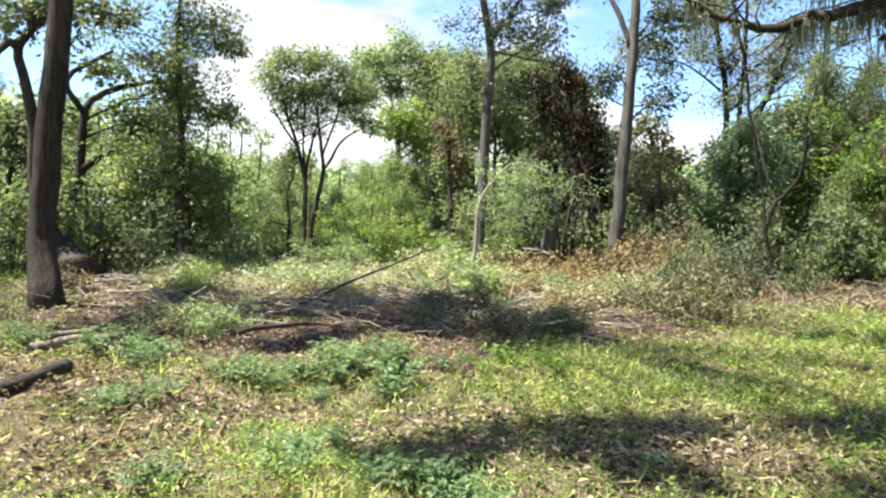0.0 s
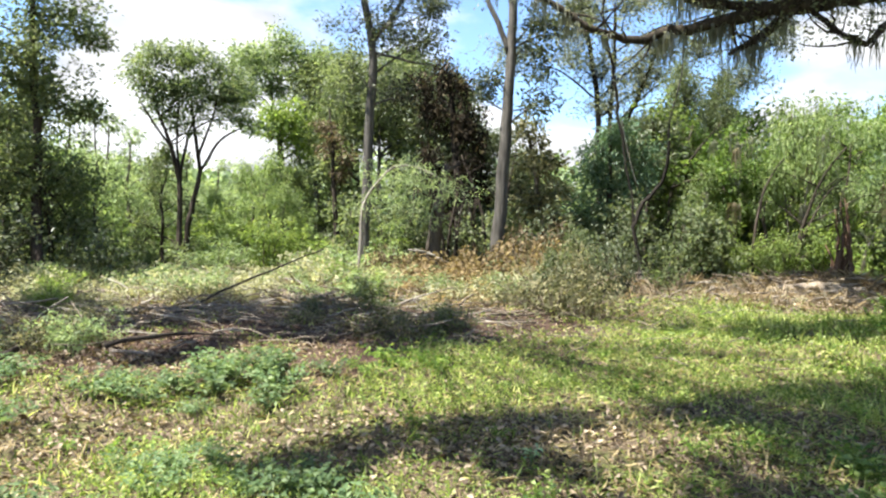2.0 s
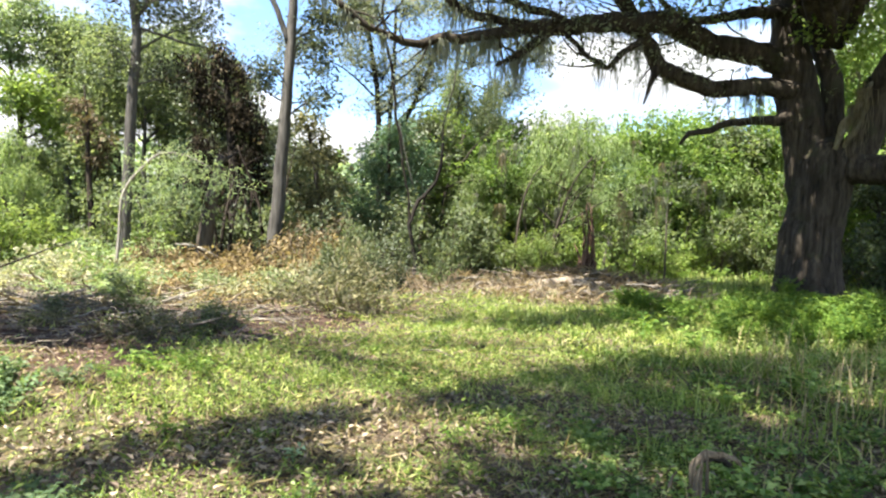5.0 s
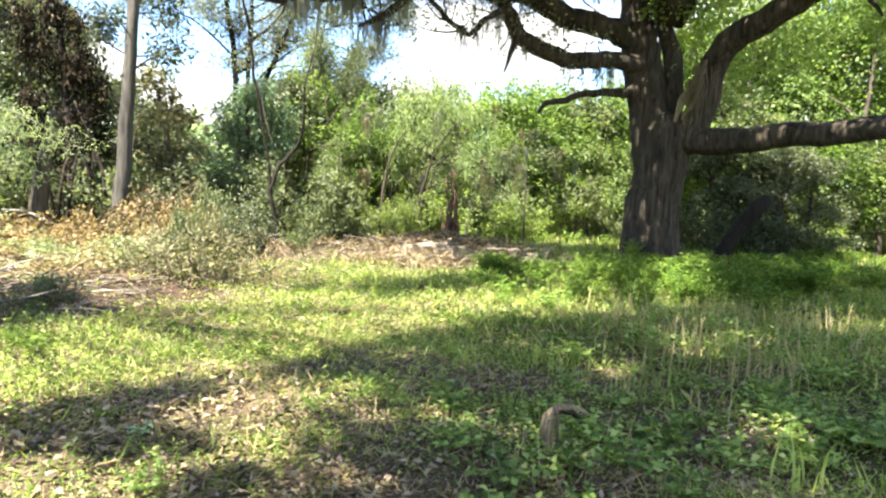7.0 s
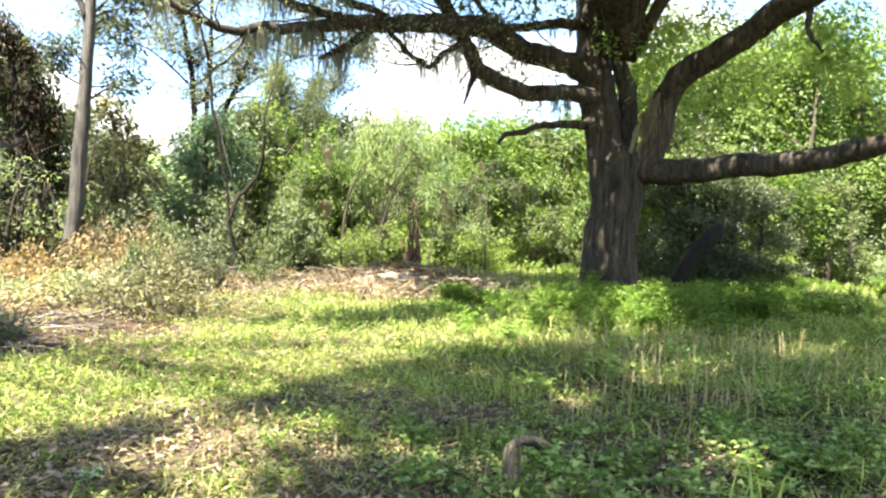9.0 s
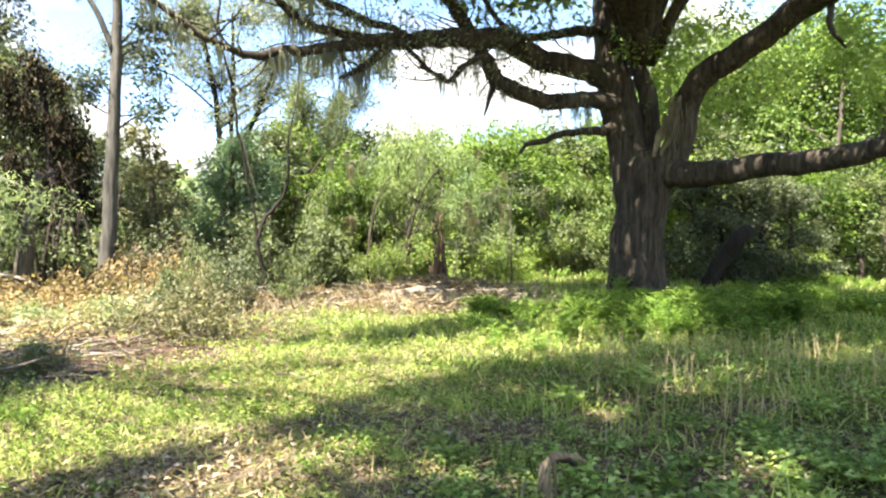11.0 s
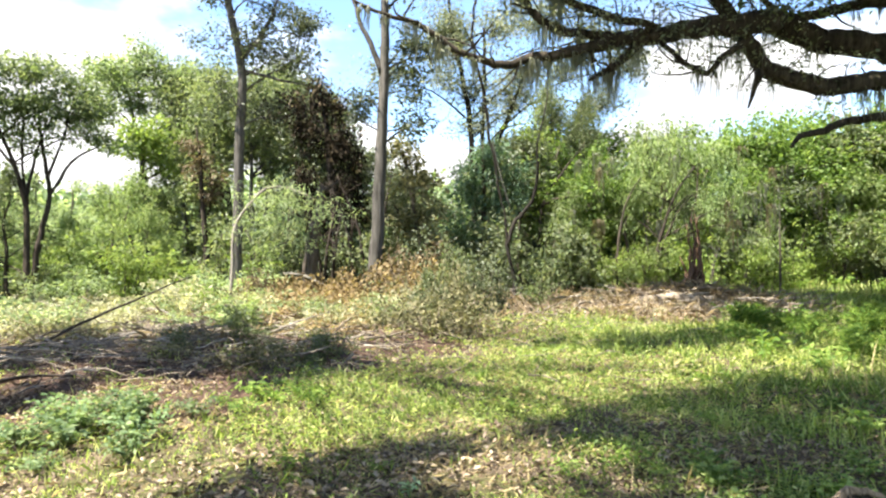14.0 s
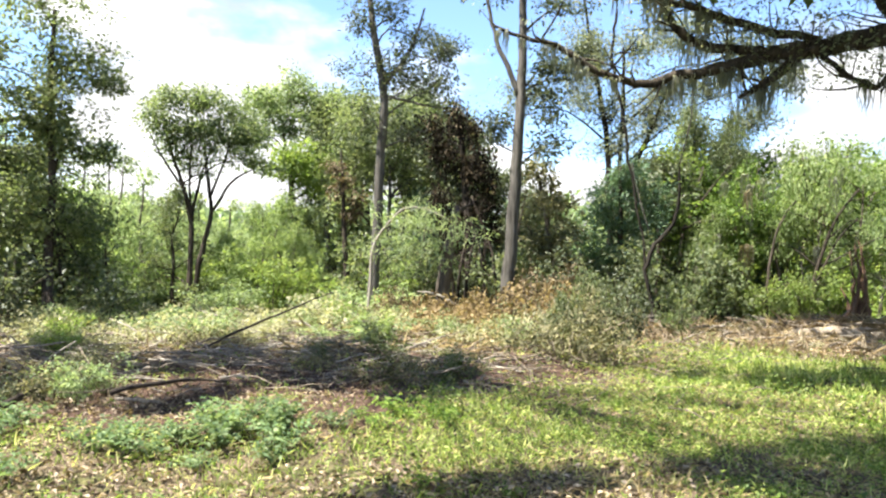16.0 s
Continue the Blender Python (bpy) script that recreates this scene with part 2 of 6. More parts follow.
BARK_RED = bark_material("red_rotten_wood", (0.05, 0.028, 0.018), (0.16, 0.1, 0.065), 7.0, 0.9)
STICK = bark_material("stick_bark", (0.07, 0.055, 0.04), (0.27, 0.225, 0.17), 9.0, 0.5)


def ground_material():
    """Low green cover, leaf litter and bare dark earth where the brush was cleared."""
    mat, nodes, links = shader("forest_ground")
    where = nodes.new("ShaderNodeNewGeometry").outputs["Position"]
    broad = noise_node(nodes, links, 0.9, 5, 0.6, source="World")
    fine = noise_node(nodes, links, 14.0, 6, 0.7, source="World")
    grit = noise_node(nodes, links, 60.0, 4, 0.7, source="World")
    # low stops of green and brown darkened for self-shadow the flat ground lacks
    green = ramp_node(nodes, [(0.3, (0.015, 0.016, 0.007)), (0.52, (0.055, 0.06, 0.02)), (0.72, (0.19, 0.175, 0.075))])
    links.new(fine.outputs["Fac"], green.inputs["Fac"])
    brown = ramp_node(nodes, [(0.3, (0.02, 0.014, 0.009)), (0.5, (0.095, 0.07, 0.045)), (0.7, (0.32, 0.255, 0.17))])
    links.new(grit.outputs["Fac"], brown.inputs["Fac"])
    earth = ramp_node(nodes, [(0.3, (0.026, 0.016, 0.011)), (0.55, (0.078, 0.049, 0.035)), (0.75, (0.19, 0.13, 0.095))])
    links.new(fine.outputs["Fac"], earth.inputs["Fac"])
    litter = nodes.new("ShaderNodeMapRange")
    litter.inputs["From Min"].default_value, litter.inputs["From Max"].default_value = 0.4, 0.52
    links.new(broad.outputs["Fac"], litter.inputs["Value"])
    cover = nodes.new("ShaderNodeMix")
    cover.data_type = "RGBA"
    links.new(green.outputs["Color"], cover.inputs[6])
    links.new(brown.outputs["Color"], cover.inputs[7])
    def oval(centre, halves, low, high):
        """A mask that is one inside an oval with a ragged rim."""
        apart = nodes.new("ShaderNodeVectorMath")
        apart.operation = "SUBTRACT"
        apart.inputs[1].default_value = centre
        links.new(where, apart.inputs[0])
        shrink = nodes.new("ShaderNodeVectorMath")
        shrink.operation = "MULTIPLY"
        shrink.inputs[1].default_value = (1 / halves[0], 1 / halves[1], 0)
        links.new(apart.outputs[0], shrink.inputs[0])
        size = nodes.new("ShaderNodeVectorMath")
        size.operation = "LENGTH"
        links.new(shrink.outputs[0], size.inputs[0])
        ragged = nodes.new("ShaderNodeMath")
        ragged.operation = "MULTIPLY_ADD"
        ragged.inputs[1].default_value = 0.7
        links.new(broad.outputs["Fac"], ragged.inputs[0])
        links.new(size.outputs["Value"], ragged.inputs[2])
        rim = nodes.new("ShaderNodeMapRange")
        rim.inputs["From Min"].default_value, rim.inputs["From Max"].default_value = low, high
        rim.inputs["To Min"].default_value, rim.inputs["To Max"].default_value = 1.0, 0.0
        links.new(ragged.outputs[0], rim.inputs["Value"])
        return rim.outputs[0]

    # litter only within the clearing, green meadow beyond it
    inside = oval((2.0, 6.0, 0), (13.0, 13.0), 1.2, 1.5)
    kept = nodes.new("ShaderNodeMath")
    kept.operation = "MULTIPLY"
    links.new(inside, kept.inputs[0])
    links.new(litter.outputs[0], kept.inputs[1])
    links.new(kept.outputs[0], cover.inputs[0])
    debris = nodes.new("ShaderNodeMix")
    debris.data_type = "RGBA"
    links.new(oval((6.5, 15.6, 0), (4.6, 2.9), 1.2, 1.5), debris.inputs[0])
    links.new(cover.outputs[2], debris.inputs[6])
    links.new(brown.outputs["Color"], debris.inputs[7])
    bare = oval((-4.6, 11.5, 0), (7.2, 5.1), 1.2, 1.45)
    front = oval((-3.4, 7.2, 0), (3.0, 1.5), 1.15, 1.4)
    both = nodes.new("ShaderNodeMath")
    both.operation = "MAXIMUM"
    links.new(bare, both.inputs[0])
    links.new(front, both.inputs[1])
    final = nodes.new("ShaderNodeMix")
    final.data_type = "RGBA"
    links.new(both.outputs[0], final.inputs[0])
    links.new(debris.outputs[2], final.inputs[6])
    links.new(earth.outputs["Color"], final.inputs[7])
    bsdf = nodes.new("ShaderNodeBsdfPrincipled")
    bsdf.inputs["Roughness"].default_value = 0.95
    bsdf.inputs["Specular IOR Level"].default_value = 0.1
    links.new(final.outputs[2], bsdf.inputs["Base Color"])
    bump = nodes.new("ShaderNodeBump")
    bump.inputs["Strength"].default_value, bump.inputs["Distance"].default_value = 0.8, 0.05
    links.new(fine.outputs["Fac"], bump.inputs["Height"])
    links.new(bump.outputs[0], bsdf.inputs["Normal"])
    end = nodes.new("ShaderNodeOutputMaterial")
    links.new(bsdf.outputs[0], end.inputs["Surface"])
    return mat


GROUND = ground_material()

# ---- mesh tools ----
def link_mesh(name, verts, faces, material, parent=None, label="", smooth=False):
    """One mesh object; faces are arrays of triangles or quads."""
    mesh = bpy.data.meshes.new(name)
    verts = np.asarray(verts, np.float32).reshape(-1, 3)
    faces = [np.asarray(f, np.int32) for f in faces if len(f)]
    mesh.vertices.add(len(verts))
    mesh.vertices.foreach_set("co", verts.ravel())
    loops = np.concatenate([f.ravel() for f in faces])
    sizes = np.concatenate([np.full(len(f), f.shape[1], np.int32) for f in faces])
    mesh.loops.add(len(loops))
    mesh.loops.foreach_set("vertex_index", loops)
    mesh.polygons.add(len(sizes))
    mesh.polygons.foreach_set("loop_start", np.concatenate([[0], np.cumsum(sizes)[:-1]]).astype(np.int32))
    if smooth:
        mesh.polygons.foreach_set("use_smooth", np.ones(len(sizes), bool))
    mesh.update(calc_edges=True)
    mesh.materials.append(material)
    ob = new(name, mesh)
    if parent:
        ob.parent = parent
    if label:
        ob["label"] = label
    return ob


def thing(name, label, category, place=(0, 0, 0), group="", kind=""):
    """An empty at the base of a thing."""
    ob = new(name)
    ob.location = place
    return tagged(ob, label, category, group, kind)


def unit(v):
    return v / np.maximum(np.linalg.norm(v, axis=-1, keepdims=True), 1e-9)


def smooth_line(points, step):
    """A Catmull-Rom line through points of x, y, z, radius."""
    p = np.asarray(points, float)
    p = np.vstack([2 * p[0] - p[1], p, 2 * p[-1] - p[-2]])
    rows = []
    for a, b, c, d in zip(p[:-3], p[1:-2], p[2:-1], p[3:]):
        n = max(2, int(np.linalg.norm((c - b)[:3]) / step))
        for u in np.arange(n) / n:
            rows.append(0.5 * (2 * b + (c - a) * u + (2 * a - 5 * b + 4 * c - d) * u**2 + (3 * b - a - 3 * c + d) * u**3))
    rows.append(p[-2])
    line = np.array(rows)
    line[:, 3] = np.maximum(line[:, 3], 0.002)
    return line


class Wood:
    """Gathers tapered tubes into one mesh."""

    def __init__(self):
        self.verts, self.quads, self.tris, self.count = [], [], [], 0

    def tube(self, line, sides, rng=None, rough=0.0, flare=0.0):
        line = np.asarray(line, float)
        path = line[:, :3]
        ahead = unit(np.gradient(path, axis=0))
        side = unit(np.cross(ahead, np.where(np.abs(ahead[:, 2:3]) > 0.9, [[1.0, 0, 0]], [[0, 0, 1.0]])))
        for k in range(1, len(side)):
            side[k] = unit(side[k - 1] - ahead[k] * (side[k - 1] @ ahead[k]))
        up = np.cross(ahead, side)
        turn = np.arange(sides) * 2 * np.pi / sides
        radius = np.repeat(line[:, 3:4], sides, 1)
        if rng is not None and rough:
            wave = sum(rng.uniform(0.4, 1) * np.sin(turn[None] * k + rng.uniform(0, 6.3) + np.arange(len(line))[:, None] * rng.uniform(-0.25, 0.25))
                       for k in (2, 3, 5, 7, 11))
            radius = radius * (1 + rough * wave / 3 + rough * 0.5 * rng.standard_normal(radius.shape))
        if flare:
            height = path[:, 2:3] - path[0, 2]
            radius = radius * (1 + flare * np.exp(-height / 0.35) * (0.75 + 0.5 * np.sin(turn[None] * 5 + 1.0)))
        ring = path[:, None] + (side[:, None] * np.cos(turn)[None, :, None] + up[:, None] * np.sin(turn)[None, :, None]) * radius[..., None]
        n = len(line)
        at = self.count + np.arange(n * sides).reshape(n, sides)
        a, b = at[:-1], at[1:]
        self.quads.append(np.stack([a, np.roll(a, -1, 1), np.roll(b, -1, 1), b], -1).reshape(-1, 4))
        self.verts += [ring.reshape(-1, 3), path[-1:] + ahead[-1:] * line[-1, 3] * 0.5, path[:1] - ahead[:1] * line[0, 3] * 0.2]
        tip, foot = self.count + n * sides, self.count + n * sides + 1
        last, first = at[-1], at[0]
        self.tris.append(np.stack([last, np.roll(last, -1), np.full(sides, tip)], -1))
        self.tris.append(np.stack([np.roll(first, -1), first, np.full(sides, foot)], -1))
        self.count += n * sides + 2

    def limb(self, points, rng, step=0.25, sides=7, wander=0.04, rough=0.06, flare=0.0):
        """A crooked tube through points of x, y, z, radius."""
        line = smooth_line(points, step)
        shake = np.cumsum(rng.standard_normal((len(line), 3)) * wander, 0)
        shake -= np.linspace(0, 1, len(line))[:, None] * shake[-1]
        line[:, :3] += shake * np.minimum(1, line[:, 3:4] * 6 + 0.3)
        self.tube(line, sides, rng, rough, flare)
        return line

    def link(self, name, material, parent=None, label=""):
        return link_mesh(name, np.concatenate(self.verts), [np.concatenate(self.quads), np.concatenate(self.tris)], material, parent, label, True)


def leaf_mesh(foot, ahead, normal, length, width, fold=0.25):
    """Folded kite-shaped leaves: two triangles on one midrib each."""
    ahead = unit(ahead)
    side = unit(np.cross(ahead, normal))
    up = np.cross(side, ahead)
    length, width = np.reshape(length, (-1, 1)), np.reshape(width, (-1, 1))
    middle = foot + ahead * length * 0.45 + up * width * fold
    verts = np.stack([foot, middle + side * width * 0.5, foot + ahead * length - up * length * 0.12, middle - side * width * 0.5], 1)
    n = len(foot)
    base = np.arange(n)[:, None] * 4
    tris = np.concatenate([base + [0, 1, 2], base + [0, 2, 3]])
    return verts.reshape(-1, 3), tris


def in_ball(rng, n, shell=0.0):
    d = unit(rng.standard_normal((n, 3)))
    return d * (shell**3 + (1 - shell**3) * rng.random((n, 1))) ** (1 / 3)


def spray(rng, clumps, per, spread, length, width, flat=0.5, droop=0.25):
    """Leaves in sprays about the clump centres."""
    n = len(clumps) * per
    centre = np.repeat(clumps, per, 0)
    off = in_ball(rng, n) * np.array([1, 1, flat]) * np.repeat(spread * rng.uniform(0.6, 1.4, (len(clumps), 1)), per, 0)
    ahead = unit(off) + rng.standard_normal((n, 3)) * 0.5 - [0, 0, droop]
    tilt = np.repeat(rng.standard_normal((len(clumps), 3)) * 0.6, per, 0)
    normal = np.array([0, 0, 0.65]) + tilt + rng.standard_normal((n, 3)) * 0.45
    size = rng.uniform(0.65, 1.25, n)
    return leaf_mesh(centre + off, ahead, normal, size * length, size * width)


def tree(name, label, trunk, blobs, leaf, bark, seed, group="", size=(0.16, 0.085), clump=(0.34, 16), sides=9,
         rough=0.05, flare=0.5, limbs=(), droop=0.25, lush=1.0, flat=0.55, trunk_label="", crown_label="", limb_parts=True):
    """A tree: trunk rows of x, y, z, radius; crown masses of x, y, z, half width, half height, sprays; extra limbs.
    Each mass is a limb that breaks into boughs, with leaf sprays along the boughs."""
    rng = np.random.default_rng(seed)
    trunk = np.array(trunk, float)
    trunk[0, 2] = float(ground_height(trunk[0, 0], trunk[0, 1])) - 0.06
    foot = trunk[0, :3].copy()
    top = thing(name, label, "tree", foot, group)
    wood = Wood()
    line = wood.limb(trunk - [*foot, 0], rng, 0.35, sides, 0.015, rough, flare)
    for points in limbs:
        arm = Wood()
        arm.limb(np.asarray(points, float) - [*foot, 0], rng, 0.25, 6, 0.03, 0.08)
        arm.link("limb", bark, top)
    clumps, fine_wood = [], Wood()
    for x, y, z, wide, high, n in blobs:
        centre = np.array([x, y, z]) - foot
        start = line[np.argmin(np.abs(line[:, 2] - max(0.3 * line[-1, 2], centre[2] - 0.5 * high - 0.35 * np.hypot(*(centre - line[len(line) // 2, :3])[:2]))))]
        reach = min(start[3] * 0.5, 0.02 + 0.018 * wide)
        bend = (start[:3] + centre) / 2 + [0, 0, 0.12 * np.linalg.norm(centre - start[:3])] + rng.standard_normal(3) * 0.15
        root = centre - [0, 0, 0.4 * high]
        arm = Wood() if limb_parts else fine_wood
        arm.limb(np.array([[*start[:3], reach], [*bend, reach * 0.7], [*root, reach * 0.4]]), rng, 0.3, 5, 0.04, 0.08)
        if limb_parts:
            arm.link("limb", bark, top)
        n = int(n * lush)
        boughs = max(4, n // 6)
        way = unit(rng.standard_normal((boughs, 3)) + [0, 0, 0.25])
        tips = centre + way * [wide, wide, high] * rng.uniform(0.55, 1.3, (boughs, 1))
        for tip in tips:
            mid = (tip + root) / 2 + rng.standard_normal(3) * 0.12 * wide + [0, 0, 0.1 * high]
            fine_wood.tube([[*root, reach * 0.3], [*mid, reach * 0.2], [*tip, 0.005]], 3)
            u = rng.uniform(0.3, 1.05, (max(2, int(n) // boughs), 1))
            spots = (1 - u) ** 2 * root + 2 * u * (1 - u) * mid + u**2 * tip
            clumps.append(spots + rng.standard_normal(spots.shape) * (0.13 if limb_parts else 0.27) * np.array([wide, wide, high]))
    wood.link("trunk", bark, top, trunk_label)
    tagged(fine_wood.link("branchwork", bark, top), kind="stuff")
    verts, tris = spray(rng, np.concatenate(clumps), clump[1], clump[0], size[0], size[1], flat, droop)
    verts[:, 2] = np.maximum(verts[:, 2], 0.02)
    link_mesh("crown", verts, [tris], leaf, top, crown_label)
    return top


def bush(name, label, category, place, wide, high, leaf, bark, seed, per=12, size=(0.12, 0.06), stems=10, group="", spread=0.17, droop=0.2, sprays=9):
    """A many-stemmed shrub on the ground at place: shoots of uneven length with sprays along them."""
    rng = np.random.default_rng(seed)
    top = thing(name, label, category, place, group)
    clumps = []
    for k in range(stems):
        wood = Wood()
        a, r = rng.uniform(0, 6.28), rng.uniform(0.1, 1) ** 0.7 * wide
        tip = np.array([math.cos(a) * r, math.sin(a) * r, high * rng.uniform(0.45, 1.1) * (1 - 0.3 * (r / wide) ** 2)])
        thick = 0.007 + 0.005 * high
        line = wood.limb([[tip[0] * 0.15, tip[1] * 0.15, -0.05, thick], [*(tip * [0.45, 0.45, 0.6]), thick * 0.7], [*tip, 0.003]], rng, 0.2, 5, 0.03, 0)
        wood.link("stem", bark, top)
        picks = line[rng.integers(len(line) // 5, len(line), sprays), :3]
        clumps.append(picks + rng.standard_normal(picks.shape) * [0.13, 0.13, 0.1])
    clumps = np.concatenate(clumps)
    clumps[:, 2] = np.maximum(clumps[:, 2], 0.05)
    verts, tris = spray(rng, clumps, per, spread, size[0], size[1], 0.7, droop)
    verts[:, 2] = np.maximum(verts[:, 2], 0.0)
    link_mesh("foliage", verts, [tris], leaf, top)
    return top


def patches(x, y, scale, seed):
    """Smooth value noise on the plane, nought to one, for patchy growth."""
    table = np.random.default_rng(seed).random((64, 64))
    out, total = 0.0, 0.0
    for octave in (1.0, 2.1, 4.3):
        u, v = x / scale * octave + 17.3, y / scale * octave + 5.1
        i, j = np.floor(u).astype(int), np.floor(v).astype(int)
        s, t = u - i, v - j
        s, t = s * s * (3 - 2 * s), t * t * (3 - 2 * t)
        a, b = table[i % 64, j % 64], table[(i + 1) % 64, j % 64]
        c, d = table[i % 64, (j + 1) % 64], table[(i + 1) % 64, (j + 1) % 64]
        out = out + ((a * (1 - s) + b * s) * (1 - t) + (c * (1 - s) + d * s) * t) / octave
        total += 1 / octave
    return out / total


def ground_height(x, y):
    """Gentle unevenness of the ground."""
    return 0.05 * np.sin(0.9 * x + 0.4 * y) + 0.04 * np.sin(1.7 * y - 0.8 * x + 1.0) + 0.03 * np.sin(2.9 * x + 2.1 * y)


def stand(x, y, sink=0.03):
    return (x, y, float(ground_height(x, y)) - sink)


def polar(heading, far):
    return far * math.sin(radians(heading)), far * math.cos(radians(heading))


def turned(x, y, turn, sx=1.0, sz=1.0, sink=0.03):
    """A pose on the ground with its own width and height."""
    return Matrix.Translation(stand(x, y, sink)) @ Matrix.Rotation(turn, 4, "Z") @ Matrix.Diagonal((sx, sx, sz, 1))

# ---- ground ----
def build_ground():
    radii = np.concatenate([np.arange(0, 26, 0.25), np.geomspace(26, 900, 40)])
    turns = np.arange(240) * 2 * np.pi / 240
    r, a = np.meshgrid(radii, turns, indexing="ij")
    x, y = r * np.sin(a), r * np.cos(a)
    z = ground_height(x, y) * np.clip((60 - r) / 30, 0, 1)
    z += np.where(r < 26, np.random.default_rng(3).standard_normal(r.shape) * 0.012 * np.clip((r - 0.6) / 2.0, 0, 1), 0)
    z[0] = z[0, 0]
    at = np.arange(r.size).reshape(r.shape)
    p, q = at[:-1], at[1:]
    quads = np.stack([p, q, np.roll(q, -1, 1), np.roll(p, -1, 1)], -1).reshape(-1, 4)[240:]
    tris = np.stack([np.full(240, at[0, 0]), at[1], np.roll(at[1], -1)], -1)
    ob = link_mesh("ground", np.stack([x, y, z], -1), [quads, tris], GROUND, smooth=True)
    tagged(ob, "clearing floor with low green cover, leaf litter and bare earth", "ground", kind="structure")


build_ground()

# ---- the live oak ----
OAK_FOOT = np.array([13.25, 14.51, 0.0])


OAK_PARTS = {}


def oak_limb(parent, rows, seed, name="limb", sides=12, rough=0.05, flare=0.0):
    wood = Wood()
    rows = np.asarray(rows, float) - [*OAK_FOOT, 0]
    if name == "limb" and seed > 5:
        rows[:, 3] *= 0.86
    line = wood.limb(rows, np.random.default_rng(seed), 0.18, sides, 0.028 if seed > 5 else 0.02, rough, flare)
    OAK_PARTS[seed] = wood.link(name, BARK_OAK, parent)
    line[:, :3] += OAK_FOOT
    return line


def live_oak():
    oak = thing("live_oak_tree", "massive old live oak with dark furrowed bark and mossy spreading limbs", "tree", OAK_FOOT)
    lines = []
    # the leaning bole and its two stems
    oak_limb(oak, [(13.23, 14.52, -0.12, 0.8), (13.21, 14.54, 0.82, 0.72), (13.24, 14.52, 1.76, 0.68), (13.30, 14.45, 2.85, 0.68), (13.33, 14.43, 3.47, 0.7), (13.35, 14.41, 3.93, 0.55)], 1, "trunk", 30, 0.05, 0.28)
    oak_limb(oak, [(13.24, 14.62, 2.6, 0.56), (13.14, 14.72, 3.6, 0.53), (13.02, 14.80, 4.4, 0.51), (12.84, 14.93, 5.4, 0.5), (12.72, 15.0, 6.3, 0.47), (12.66, 15.05, 7.3, 0.4), (12.59, 15.21, 10.40, 0.3), (11.72, 15.90, 12.72, 0.18)], 2, "limb", 22, 0.06)
    oak_limb(oak, [(13.64, 14.13, 3.32, 0.42), (13.76, 13.74, 4.22, 0.37), (13.74, 13.47, 5.22, 0.35), (13.81, 12.82, 5.78, 0.33), (14.06, 11.93, 6.10, 0.31), (14.16, 11.17, 6.52, 0.29), (14.11, 10.23, 6.85, 0.3), (13.92, 8.32, 7.13, 0.2)], 3, "limb", 20, 0.07)
    lines.append(oak_limb(oak, [(13.59, 14.19, 3.40, 0.42), (13.82, 13.10, 3.24, 0.33), (14.09, 11.58, 3.39, 0.29), (14.17, 10.15, 3.38, 0.265), (14.15, 9.10, 3.45, 0.24), (14.04, 8.13, 3.57, 0.2), (13.70, 6.61, 3.72, 0.12)], 4, "limb", 18, 0.045))
    oak_limb(oak, [(13.41, 14.49, 3.25, 0.3), (13.55, 14.50, 4.27, 0.29), (13.68, 14.79, 5.72, 0.26), (13.67, 15.20, 6.74, 0.22), (13.84, 15.59, 7.98, 0.18), (14.26, 15.75, 10.05, 0.1)], 5, "limb", 14)
    scar = Wood()
    for k, rows in enumerate(([(13.11, 13.92, 3.7, 0.05), (13.24, 13.76, 4.3, 0.1), (13.36, 13.5, 4.85, 0.09), (13.44, 13.3, 5.3, 0.04)], [(13.3, 13.9, 3.75, 0.04), (13.38, 13.62, 4.4, 0.08), (13.5, 13.42, 5.0, 0.03)])):
        scar.limb(np.asarray(rows, float) - [*OAK_FOOT, 0], np.random.default_rng(60 + k), 0.12, 9, 0.03, 0.3)
    scar.link("bare_wood", BARK_SCAR, OAK_PARTS[3], "pale bare wood in the fork")
    # the long limb towards the clearing
    lines.append(oak_limb(oak, [(12.75, 14.68, 5.81, 0.4), (11.67, 15.06, 6.28, 0.36), (10.52, 15.28, 6.41, 0.34), (9.37, 15.43, 6.72, 0.33), (8.73, 14.74, 6.45, 0.3), (7.35, 14.82, 6.46, 0.25), (5.84, 14.84, 6.34, 0.2), (4.42, 14.70, 6.00, 0.145), (3.30, 14.58, 5.58, 0.11), (2.49, 14.44, 5.50, 0.09), (1.80, 14.34, 5.66, 0.08), (1.00, 14.22, 6.01, 0.065), (0.29, 14.16, 6.20, 0.045), (-0.35, 13.95, 6.36, 0.03)], 6, "limb", 16))
    # the lower limb that swings up to it
    lines.append(oak_limb(oak, [(12.77, 14.66, 5.28, 0.3), (11.52, 15.04, 5.37, 0.26), (10.38, 15.25, 5.34, 0.25), (9.26, 15.38, 5.66, 0.24), (8.89, 15.37, 6.17, 0.23), (8.43, 15.40, 6.80, 0.22), (7.69, 15.44, 7.64, 0.18), (6.58, 15.40, 8.58, 0.1)], 7, "limb", 14))
    oak_limb(OAK_PARTS[7], [(9.06, 15.38, 5.63, 0.12), (8.92, 15.34, 5.18, 0.07), (8.74, 15.33, 4.70, 0.02)], 8, "broken_stub", 8)
